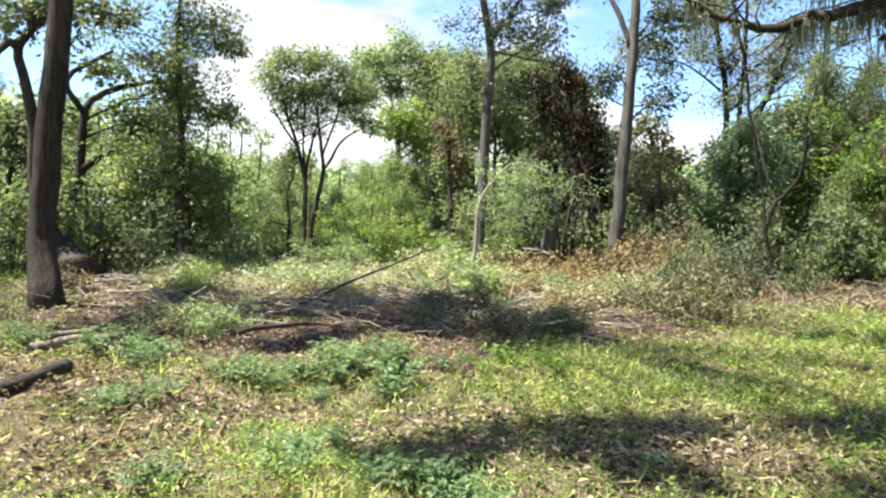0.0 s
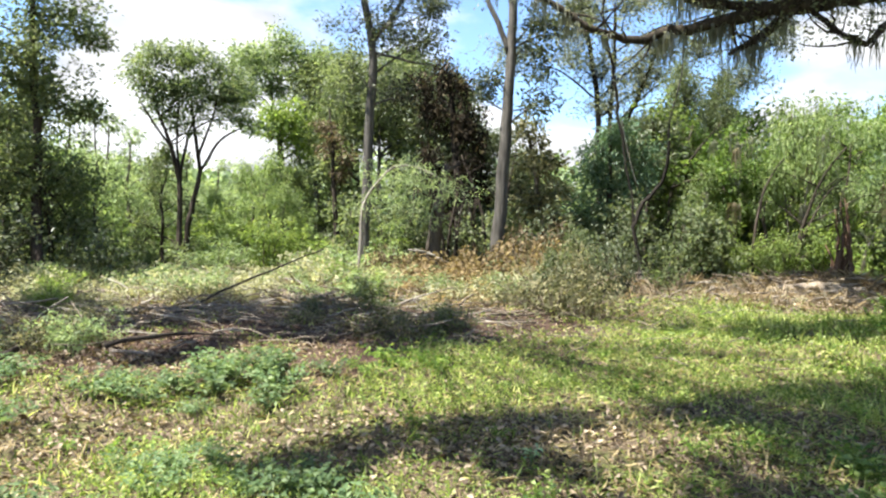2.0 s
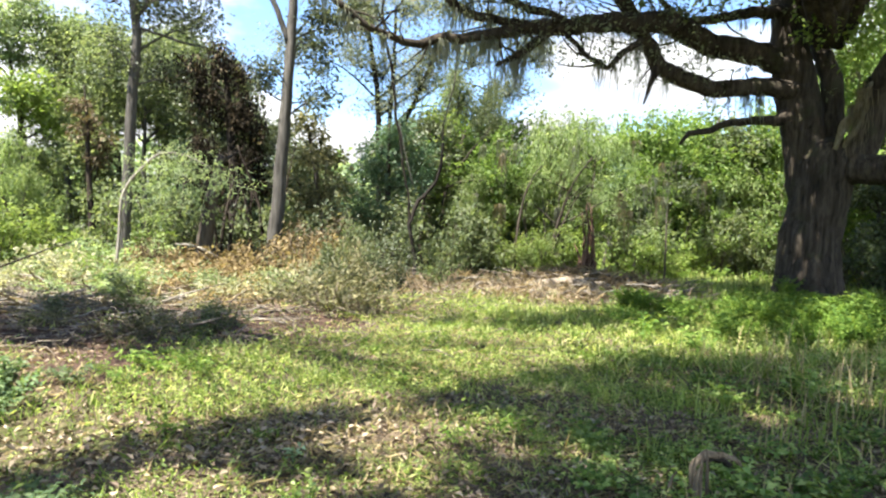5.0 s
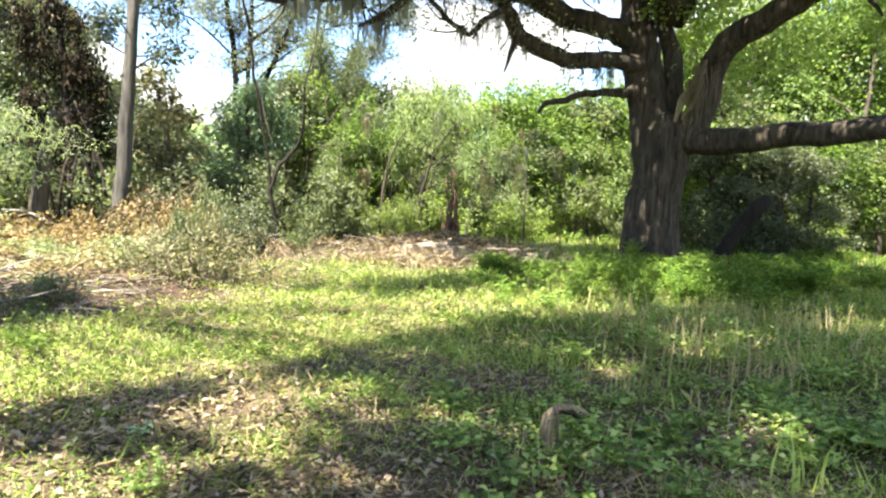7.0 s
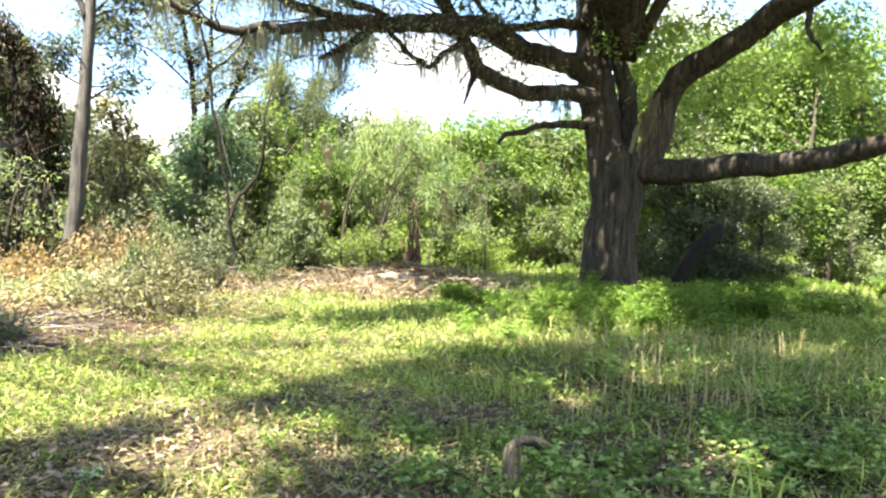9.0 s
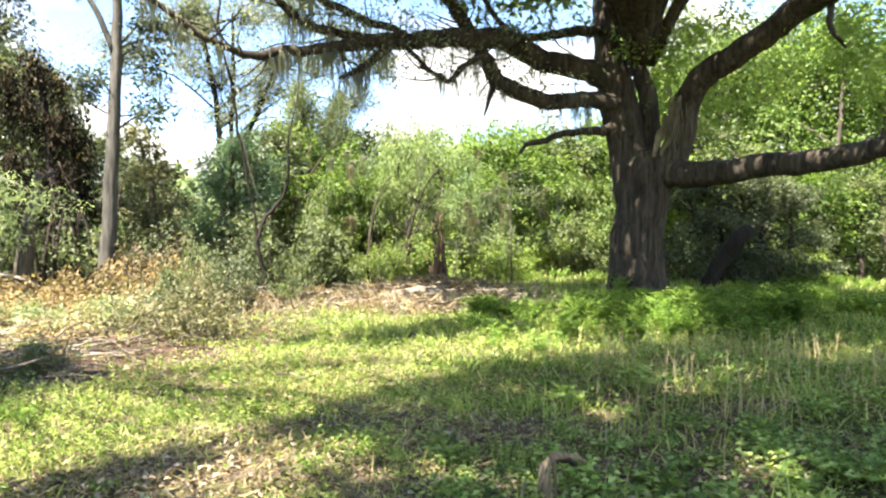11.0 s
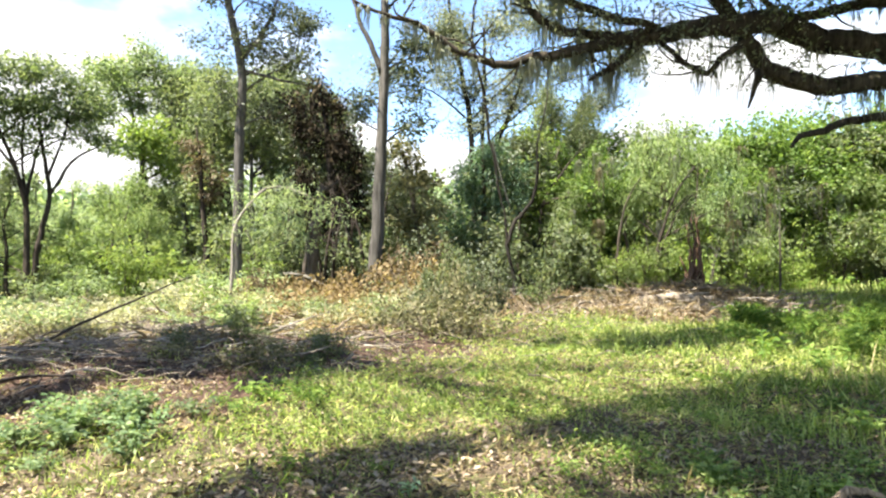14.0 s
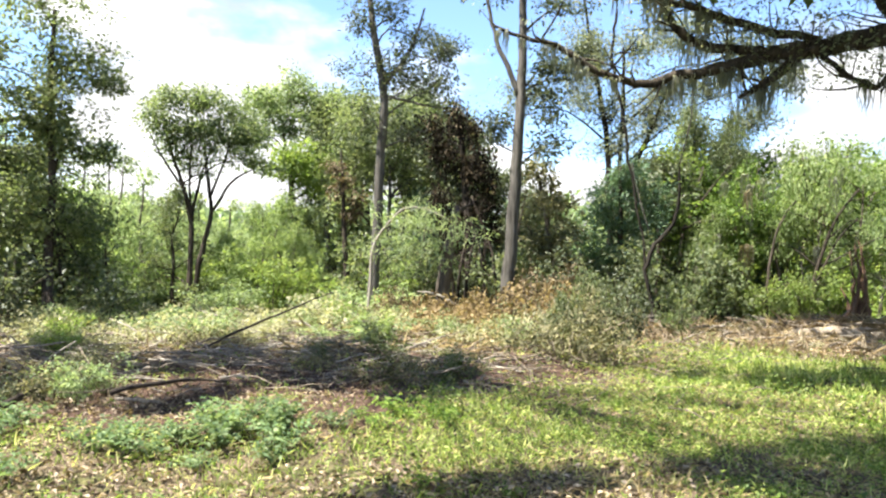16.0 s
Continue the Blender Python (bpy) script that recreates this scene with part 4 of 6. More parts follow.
tree("forked_tall_tree", "tall straight tree with a pale grey trunk forking high up",
     [(-3.61, 18.41, -0.21, 0.16), (-3.54, 18.42, 2.19, 0.135), (-3.48, 18.43, 4.88, 0.12), (-3.50, 18.43, 6.21, 0.105), (-3.72, 18.38, 7.36, 0.1), (-3.91, 18.34, 9.09, 0.06)],
     [(-4.00, 18.32, 6.75, 0.84, 0.69, 18), (-2.96, 18.52, 6.91, 0.84, 0.76, 30), (-1.97, 18.65, 6.46, 0.73, 0.68, 28), (-3.92, 18.55, 5.43, 0.71, 0.71, 18), (-2.87, 18.94, 5.03, 0.72, 0.56, 22), (-1.70, 18.67, 7.06, 0.60, 0.54, 16), (-4.06, 18.39, 7.98, 0.46, 0.77, 20), (-3.32, 18.53, 8.34, 0.62, 0.62, 22), (-1.91, 18.73, 7.31, 0.70, 0.37, 24), (-2.54, 18.66, 7.76, 0.62, 0.47, 20), (-2.81, 18.62, 6.35, 0.62, 0.28, 14), (-3.81, 18.44, 9.86, 1.39, 1.24, 60)],
     LEAF_DARK, BARK_GREY, 48, lush=2.3, sides=10, clump=(0.34, 13), size=(0.1, 0.05),
     limbs=[[(-3.49, 18.43, 6.14, 0.09), (-3.02, 18.51, 6.79, 0.07), (-2.63, 18.47, 7.40, 0.05), (-2.36, 18.51, 8.40, 0.03)],
            [(-3.34, 18.46, 6.01, 0.04), (-2.45, 18.50, 5.78, 0.035), (-1.77, 18.47, 5.68, 0.015)]])
tree("tall_grey_tree", "tall straight tree with a pale grey trunk and sparse high leaves",
     [(0.05, 18.36, -0.03, 0.2), (0.14, 18.36, 1.65, 0.175), (0.20, 18.36, 3.61, 0.155), (0.27, 18.36, 6.02, 0.13), (0.28, 18.36, 7.66, 0.11), (0.29, 18.36, 10.62, 0.1)],
     [(0.84, 18.52, 6.34, 0.72, 1.01, 18), (1.25, 18.49, 4.90, 0.58, 0.72, 16), (-0.51, 18.54, 5.08, 0.44, 0.74, 14), (1.57, 18.47, 6.73, 0.57, 0.71, 16), (1.11, 18.53, 6.87, 0.46, 0.61, 14), (0.94, 18.53, 5.81, 0.52, 0.61, 16), (0.85, 18.54, 4.74, 0.46, 0.40, 10), (-0.34, 18.76, 5.46, 0.46, 0.61, 12), (1.33, 18.51, 8.39, 1.06, 0.61, 24), (-0.25, 18.56, 9.48, 1.36, 0.91, 30)],
     LEAF_DARK, BARK_GREY, 49, lush=2.4, sides=12, clump=(0.32, 11), size=(0.12, 0.06),
     limbs=[[(0.26, 18.36, 5.94, 0.09), (-0.07, 18.36, 6.74, 0.075), (-0.40, 18.35, 7.46, 0.06), (-0.66, 18.35, 8.77, 0.05)]])
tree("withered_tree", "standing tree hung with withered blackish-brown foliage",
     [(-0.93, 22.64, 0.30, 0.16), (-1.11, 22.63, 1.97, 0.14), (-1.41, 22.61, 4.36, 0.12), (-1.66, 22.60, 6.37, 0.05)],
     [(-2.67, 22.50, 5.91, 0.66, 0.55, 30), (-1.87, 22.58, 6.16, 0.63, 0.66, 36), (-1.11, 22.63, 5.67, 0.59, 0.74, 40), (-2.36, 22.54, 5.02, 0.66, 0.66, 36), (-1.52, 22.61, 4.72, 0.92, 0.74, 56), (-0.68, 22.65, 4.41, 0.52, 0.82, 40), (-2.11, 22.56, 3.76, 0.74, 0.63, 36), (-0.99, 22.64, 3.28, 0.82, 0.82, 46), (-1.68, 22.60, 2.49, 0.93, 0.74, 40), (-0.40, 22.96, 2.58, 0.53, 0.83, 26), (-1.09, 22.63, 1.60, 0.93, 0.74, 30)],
     LEAF_BURNT, BARK_SILHOUETTE, 50, lush=1.25, clump=(0.2, 17), size=(0.15, 0.05), droop=1.9, flat=2.2)
def browned_tops():
    """Dry brown tufts still hanging in the top of the withered tree."""
    rng = np.random.default_rng(58)
    host = bpy.data.objects["withered_tree"]
    spots = np.array([(-1.63, 22.4, 6.4), (-0.78, 22.4, 6.0), (-2.27, 22.4, 6.0), (-1.2, 22.3, 6.2), (-0.4, 22.3, 5.4), (-1.9, 22.3, 6.6), (-1.0, 22.3, 6.8), (-0.1, 22.4, 4.6)]) - np.array(host.location)
    spots = np.repeat(spots, 2, 0) + rng.standard_normal((16, 3)) * [0.33, 0.3, 0.28]
    verts, tris = spray(rng, spots, 13, 0.24, 0.13, 0.055, 1.2, 1.2)
    link_mesh("dry_foliage", verts, [tris], LEAF_BROWNED, host, "brown dry leaf tufts in the top")


browned_tops()
tree("brownish_magnolia", "broadleaf tree with olive and brownish leaves",
     [(1.49, 19.60, 0.10, 0.1), (1.33, 19.61, 1.39, 0.09), (1.12, 19.63, 2.84, 0.07), (0.86, 19.64, 4.12, 0.04)],
     [(0.94, 19.64, 4.05, 0.45, 0.36, 16), (1.23, 19.62, 3.17, 0.73, 0.58, 36), (0.97, 19.63, 2.19, 0.73, 0.58, 34), (1.64, 19.59, 1.74, 0.81, 0.65, 40), (0.69, 19.65, 1.36, 0.49, 0.58, 20)],
     LEAF_DRY, BARK_BROWN, 51, lush=1.6, size=(0.17, 0.08), clump=(0.36, 14))
tree("blue_green_cedar", "dense blue-green evergreen behind a crooked sapling",
     [(3.42, 20.37, 0.14, 0.12), (3.32, 20.39, 1.83, 0.1), (3.31, 20.39, 3.53, 0.06), (3.28, 20.39, 4.54, 0.03)],
     [(3.31, 20.39, 4.12, 0.68, 0.51, 40), (2.99, 20.44, 3.17, 0.76, 0.68, 50), (3.84, 20.30, 2.88, 0.76, 0.74, 50), (3.24, 20.40, 1.83, 0.93, 0.75, 56), (2.57, 20.50, 1.79, 0.68, 0.85, 36), (4.13, 20.24, 3.56, 0.44, 0.51, 12)],
     LEAF_BLUE, BARK_DARK, 52, lush=1.4, clump=(0.36, 18), size=(0.15, 0.06))
tree("thin_dark_tree", "thin dark leaning trunks with sparse airy leaves",
     [(3.73, 24.88, 3.95, 0.11), (3.61, 24.90, 5.38, 0.1), (3.27, 24.94, 7.43, 0.085), (2.93, 24.99, 9.05, 0.065), (2.60, 25.02, 11.29, 0.04)],
     [(3.15, 24.96, 8.86, 0.82, 0.82, 16), (4.34, 24.78, 9.30, 1.03, 0.82, 20), (5.21, 24.61, 7.89, 0.82, 0.82, 16), (2.61, 25.02, 7.40, 0.62, 0.83, 12), (6.78, 24.22, 7.71, 1.01, 0.81, 22), (8.15, 23.79, 6.51, 1.00, 0.60, 20), (5.89, 24.45, 9.72, 1.22, 0.81, 24), (3.66, 24.89, 7.03, 1.03, 1.03, 24), (4.90, 24.67, 6.46, 0.82, 0.82, 18), (2.69, 25.01, 9.66, 1.03, 0.82, 22), (7.46, 24.02, 8.90, 1.20, 1.00, 26), (8.96, 23.50, 7.89, 0.99, 0.99, 24), (2.50, 25.05, 8.64, 1.39, 0.99, 24), (5.02, 24.67, 7.04, 1.22, 0.81, 20), (0.65, 25.16, 7.67, 1.16, 0.97, 22), (6.60, 24.30, 6.09, 0.82, 0.82, 18), (3.86, 24.88, 5.77, 1.01, 0.60, 16)],
     LEAF_AIRY, BARK_SILHOUETTE, 53, lush=6.5, clump=(0.46, 12), size=(0.1, 0.055),
     limbs=[[(3.97, 24.84, 3.34, 0.1), (4.48, 24.75, 5.01, 0.1), (4.92, 24.67, 6.05, 0.085), (5.35, 24.58, 7.18, 0.06), (5.77, 24.48, 8.51, 0.04)], [(3.77, 24.87, 3.95, 0.09), (3.96, 24.84, 5.19, 0.08), (4.02, 24.83, 7.04, 0.07), (4.03, 24.83, 9.29, 0.05)]])


def crooked_sapling():
    rng = np.random.default_rng(60)
    foot = np.array([3.33, 16.07, 0.0])
    top = thing("crooked_sapling", "thin crooked bare sapling with a grey twisting vine", "sapling", foot)
    wood = Wood()
    for rows in ([(3.46, 16.70, -0.08, 0.055), (3.52, 16.69, 0.43, 0.05), (3.28, 16.74, 1.19, 0.045), (3.47, 16.70, 2.01, 0.05), (3.84, 16.62, 2.58, 0.04), (3.97, 16.58, 3.30, 0.036), (4.02, 16.57, 3.93, 0.02)],
                 [(3.33, 16.73, 1.26, 0.03), (3.24, 16.74, 1.81, 0.03), (3.14, 16.76, 2.64, 0.025), (3.00, 16.79, 3.61, 0.03), (2.67, 16.75, 5.11, 0.035), (2.45, 16.78, 6.61, 0.035), (2.52, 16.77, 7.71, 0.03)]):
        wood.limb(np.array(rows) - [*foot, 0], rng, 0.16, 8, 0.05, 0.16)
    # stem drawn as a silhouette, its shade put into the bark colour
    wood.link("stem", BARK_SILHOUETTE, top)
    vine = Wood()
    vine.limb(np.array([(3.37, 16.62, 2.37, 0.014), (3.20, 16.65, 2.92, 0.014), (2.93, 16.70, 4.01, 0.01)]) - [*foot, 0], rng, 0.2, 5, 0.02, 0.05)
    vine.limb(np.array([(3.98, 16.48, 3.91, 0.02), (4.11, 16.24, 4.70, 0.018), (4.14, 16.03, 5.72, 0.015)]) - [*foot, 0], rng, 0.2, 5, 0.02, 0.05)
    vine.link("vine", BARK_GREY, top, "grey climbing vine")
    spots = np.array([(3.88, 16.61, 4.33), (3.66, 16.66, 4.60), (4.15, 16.54, 4.07), (4.40, 16.47, 4.28)]) - foot
    verts, tris = spray(rng, np.repeat(spots, 4, 0) + rng.standard_normal((16, 3)) * 0.25, 12, 0.25, 0.13, 0.06)
    link_mesh("foliage", verts, [tris], LEAF_BRIGHT, top)


BARK_SAPLING = bark_material("sapling_bark", (0.12, 0.105, 0.085), (0.27, 0.245, 0.205), 8.0, 0.4)


def bent_sapling():
    rng = np.random.default_rng(61)
    foot = np.array([-3.04, 15.17, 0.0])
    top = thing("bent_sapling", "bent pale sapling arching over with light green feathery leaves", "sapling", foot)
    wood = Wood()
    line = wood.limb(np.array([(-3.21, 16.04, -0.12, 0.036), (-3.18, 16.04, 1.31, 0.033), (-3.08, 15.96, 1.91, 0.03), (-2.75, 15.92, 2.41, 0.032), (-2.36, 15.88, 2.75, 0.028), (-1.83, 15.85, 2.74, 0.02), (-1.30, 15.79, 2.50, 0.01)]) - [*foot, 0], rng, 0.2, 8, 0.015, 0.08)
    wood.link("stem", BARK_SAPLING, top)
    spots = line[len(line) // 2:, :3]
    spots = spots[rng.integers(0, len(spots), 60)] + rng.standard_normal((60, 3)) * [0.35, 0.3, 0.25] + [0.25, 0.0, -0.12]
    low = np.array([-1.95, 16.22, 1.85]) - foot + in_ball(rng, 32) * [1.0, 0.5, 0.75]
    verts, tris = spray(rng, np.concatenate([spots, low]), 26, 0.25, 0.1, 0.022, 0.6, 0.5)
    link_mesh("foliage", verts, [tris], LEAF_PALE, top)


crooked_sapling()
bent_sapling()


def slim_stem(name, label, rows, bark, seed, group=""):
    """A bare thin trunk or snag with a few side twigs."""
    rng = np.random.default_rng(seed)
    rows = np.array(rows, float)
    rows[0, 2] = float(ground_height(*rows[0, :2])) - 0.05
    foot = rows[0, :3].copy()
    top = thing(name, label, "sapling", foot, group)
    wood = Wood()
    line = wood.limb(rows - [*foot, 0], rng, 0.2, 7, 0.02, 0.08, 0.3)
    wood.link("stem", bark, top)
    for k in range(3):
        p = line[rng.integers(len(line) // 2, len(line) - 1)]
        a = rng.uniform(0, 6.28)
        twig = Wood()
        l = rng.uniform(0.3, 0.8)
        twig.limb([[*p[:3], p[3] * 0.5], [p[0] + math.cos(a) * l * 0.5, p[1] + math.sin(a) * l * 0.5, p[2] + 0.35 * l, p[3] * 0.35], [p[0] + math.cos(a) * l, p[1] + math.sin(a) * l, p[2] + 0.6 * l, 0.004]], rng, 0.15, 5, 0.02, 0)
        twig.link("twig", bark, top)


def slim_stems():
    rng = random.Random(65)
    for k in range(12):
        x, y = polar(rng.uniform(15, 34), rng.uniform(21.0, 23.5))
        h, lean = rng.uniform(1.4, 3.4), rng.gauss(0, 0.35)
        slim_stem("slim_sapling", "thin bare brown sapling stem in the thicket", [(x, y, 0, 0.035), (x + lean * 0.4, y, h * 0.5, 0.028), (x + lean, y, h, 0.01)], BARK_BROWN if k % 3 else BARK_GREY, 500 + k, "thicket stems")
    for k in range(12):
        x, y = polar(rng.uniform(-9, 1), rng.uniform(19.6, 22.0))
        h, lean = rng.uniform(2.0, 3.8), rng.gauss(0, 0.4)
        slim_stem("dark_sapling", "thin dark understorey trunk in shade", [(x, y, 0, 0.05), (x + lean * 0.3, y, h * 0.5, 0.045), (x + lean, y, h, 0.02)], BARK_DARK, 520 + k, "understorey trunks")
    for k in range(6):
        x, y = polar(rng.uniform(-43, -30), rng.uniform(16.5, 18.5))
        h, lean = rng.uniform(1.4, 2.4), rng.gauss(0, 0.25)
        slim_stem("dark_sapling", "thin dark understorey trunk in shade", [(x, y, 0, 0.045), (x + lean * 0.3, y, h * 0.5, 0.04), (x + lean, y, h, 0.015)], BARK_DARK, 540 + k, "understorey trunks")
    slim_stem("old_snag", "stout brown trunk standing dead in the thicket", [(-1.72, 19.47, 0.05, 0.24), (-1.69, 19.48, 1.17, 0.2), (-1.52, 19.49, 2.21, 0.15), (-1.43, 19.50, 3.08, 0.09)], BARK_BROWN, 560)


slim_stems()


tree("drooping_tree", "leaning tree with long hanging strands of pale leaves",
     [(8.44, 19.43, -0.16, 0.07), (8.36, 19.52, 0.92, 0.055), (8.50, 19.40, 1.98, 0.045), (8.8, 19.17, 3.03, 0.03), (9.27, 19.04, 3.73, 0.02)],
     [(8.03, 19.60, 4.06, 0.80, 0.42, 26), (8.98, 19.18, 4.42, 0.87, 0.42, 30), (10.05, 18.98, 4.02, 0.77, 0.49, 28), (7.55, 19.79, 3.36, 0.63, 0.52, 20), (9.38, 18.77, 3.02, 0.86, 0.62, 26), (8.44, 19.21, 3.18, 0.86, 0.62, 26), (10.38, 18.80, 2.71, 0.70, 0.70, 24), (11.40, 18.44, 1.85, 0.71, 0.63, 20), (7.30, 20.09, 2.49, 0.60, 0.63, 12)],
     LEAF_WILLOW, BARK_DARK, 56, lush=0.8, clump=(0.13, 16), size=(0.13, 0.035), droop=1.6, flat=4.5,
     limbs=[[(7.13, 19.52, -0.11, 0.05), (7.14, 19.51, 1.27, 0.04), (7.4, 19.57, 2.65, 0.03), (8.03, 19.60, 3.71, 0.02)], [(8.36, 19.48, 1.10, 0.035), (8.85, 19.24, 2.33, 0.02), (9.25, 19.05, 2.94, 0.015)]])


def bare_bough():
    """A dark dead bough that sticks out of the thicket."""
    rng = np.random.default_rng(57)
    foot = np.array([5.17, 21.57, -0.06])
    foot[2] = float(ground_height(foot[0], foot[1]))
    top = thing("dead_bough_tree", "thin dark tree with a bare bough sticking out", "tree", foot)
    wood = Wood()
    wood.limb(np.array([(*foot, 0.07), (5.27, 21.54, 1.21, 0.06), (5.41, 21.51, 2.75, 0.05), (6.01, 21.35, 3.76, 0.03), (6.69, 21.15, 4.68, 0.01)]) - [*foot, 0], rng, 0.25, 7, 0.03, 0.1)
    wood.limb(np.array([(5.36, 21.52, 2.66, 0.04), (5.74, 21.01, 2.87, 0.05), (6.30, 20.43, 2.91, 0.02)]) - [*foot, 0], rng, 0.2, 6, 0.03, 0.1)
    wood.link("trunk", BARK_DARK, top)


bare_bough()
# ---- the woods round the clearing ----
def wood_tree(name, label, leaf, bark, seed, bushy, spot, group):
    """A tree of the woods, six metres high, at its first place."""
    rng = np.random.default_rng(seed)
    trunk = [(0, 0, -0.1, 0.1)]
    for k in range(1, 6):
        trunk.append((rng.normal(0, 0.1), rng.normal(0, 0.1), k * 1.1, 0.1 - 0.016 * k))
    blobs = []
    for k in range(15):
        z = rng.uniform(0.6 if bushy else 2.6, 5.4)
        r = rng.uniform(0.5, 1.5) * (1 - 0.55 * (z / 6) ** 2)
        a = rng.uniform(0, 6.28)
        blobs.append((math.cos(a) * r, math.sin(a) * r, z, rng.uniform(0.45, 0.95), rng.uniform(0.35, 0.75), rng.integers(17, 29)))
    blobs.append((0, 0, 5.5, 0.5, 0.6, 20))
    if spot[4] > 1.4:
        blobs = [(x, y, z, wide, high, 1.5 * n) for x, y, z, wide, high, n in blobs]
    hanging = leaf is LEAF_WILLOW
    fine = hanging or leaf is LEAF_PALE
    top = tree(name, label, trunk, blobs, leaf, bark, seed, group, size=(0.2, 0.05) if fine else (0.105, 0.062) if spot[4] > 1.4 else (0.152, 0.084), clump=(0.15 if hanging else 0.27, 12), sides=6,
               droop=1.6 if hanging else 0.7 if fine else 0.3, flat=3.4 if hanging else 0.9, limb_parts=False)
    x, y, turn, sx, sz = spot
    top.matrix_basis = turned(x, y, turn, sx, sz)
    return top


KINDS = {
    "dark": ("dark_leaved_tree", "dark green small-leaved tree at the wood's edge", LEAF_DARK, BARK_DARK, 71, True),
    "mid": ("green_tree", "mid-green leafy tree at the wood's edge", LEAF_MID, BARK_DARK, 72, True),
    "light": ("light_green_tree", "light green tree with hanging sunlit foliage", LEAF_WILLOW, BARK_BROWN, 73, True),
    "fresh": ("fresh_green_tree", "sunlit yellow-green tree at the wood's edge", LEAF_FRESH, BARK_BROWN, 77, True),
    "lush": ("tall_green_tree", "tall sunlit yellow-green tree with fine leaves behind the oak", LEAF_FRESH, BARK_BROWN, 78, True),
    # pale trees: haze is put into the leaf colour
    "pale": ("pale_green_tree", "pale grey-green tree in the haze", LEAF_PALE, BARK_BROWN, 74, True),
    "tall": ("slim_tall_tree", "slim tall tree with a bare lower trunk", LEAF_MID, BARK_GREY, 75, False),
    "blue": ("blue_green_tree", "cool blue-green tree in shade", LEAF_BLUE, BARK_DARK, 76, True),
}
FIRST = {}


def plant(rows, seed):
    """Rows of kind, heading, distance, height, width in multiples of the six-metre tree."""
    rng = random.Random(seed)
    for kind, heading, far, height, wide in rows:
        x, y = polar(heading, far)
        turn = rng.uniform(0, 6.28)
        if kind not in FIRST:
            FIRST[kind] = wood_tree(*KINDS[kind], (x, y, turn, wide, height / 6), kind + " trees of the woods")
        else:
            first = FIRST[kind]
            undo = Matrix.Diagonal((*(1 / s for s in first.scale), 1))
            copy_thing(first, turned(x, y, turn, wide, height / 6) @ undo).name = KINDS[kind][0]


plant([("mid", -56, 20, 8, 1.4), ("mid", -51, 20, 5.5, 1.2), ("pale", -47, 26, 5.5, 1.2), ("mid", -43.5, 21, 4.6, 1.1), ("pale", -40.5, 25, 5.0, 1.2), ("dark", -46, 17.5, 3.8, 0.9), ("pale", -38, 30, 6.4, 1.3),
       ("dark", -37, 19, 4.4, 0.9), ("mid", -36, 26, 5.6, 1.1), ("pale", -33, 30, 5.5, 1.2), ("light", -34, 21, 3.4, 1.0), ("light", -20, 20.5, 2.9, 0.55), ("light", -17.2, 20.5, 2.5, 0.5), ("mid", -26.5, 22, 3.8, 0.6), ("pale", -31.2, 23, 4.8, 0.7), ("light", -22.6, 22, 2.4, 0.5)], 1)
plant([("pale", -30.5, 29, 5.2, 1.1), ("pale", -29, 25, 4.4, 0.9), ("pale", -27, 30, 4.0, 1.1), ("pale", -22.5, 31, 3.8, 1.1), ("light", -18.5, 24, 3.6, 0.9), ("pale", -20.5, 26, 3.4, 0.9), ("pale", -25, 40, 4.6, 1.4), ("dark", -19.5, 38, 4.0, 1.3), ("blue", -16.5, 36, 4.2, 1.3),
       ("tall", -15, 30, 8.8, 1.3), ("tall", -12.6, 27, 8.2, 1.2), ("mid", -14, 32, 7.5, 1.4), ("dark", -11.5, 30, 8.4, 1.4), ("tall", -9.6, 26, 7.8, 1.2), ("mid", -13, 26, 4.5, 1.1), ("dark", -8.5, 28, 8.2, 1.3)], 2)
plant([("mid", -6.0, 29, 8.6, 1.3), ("dark", -5, 24.5, 6.5, 1.0), ("blue", -2.2, 30, 6.6, 1.3), ("dark", 0.5, 31, 6.0, 1.2), ("mid", 2.8, 27, 3.8, 0.9), ("dark", 5, 30, 3.6, 1.1),
       ("tall", -3.5, 27, 7.4, 1.1), ("dark", 2.0, 22, 4.2, 0.8), ("blue", -6.8, 25, 4.0, 1.0), ("blue", -3.8, 25, 3.4, 1.0), ("tall", -7.2, 31, 9.4, 1.3), ("mid", -17, 27, 3.6, 0.9), ("dark", -1.8, 26, 5.4, 1.1), ("tall", 10.5, 33, 6.6, 1.1), ("mid", 10, 31, 6.2, 1.3), ("dark", 12.3, 22.5, 5.4, 1.0), ("mid", 13.5, 27, 6.2, 1.2), ("tall", 14.6, 23.5, 6.9, 0.6), ("tall", 17.4, 24.5, 6.8, 0.55)], 3)
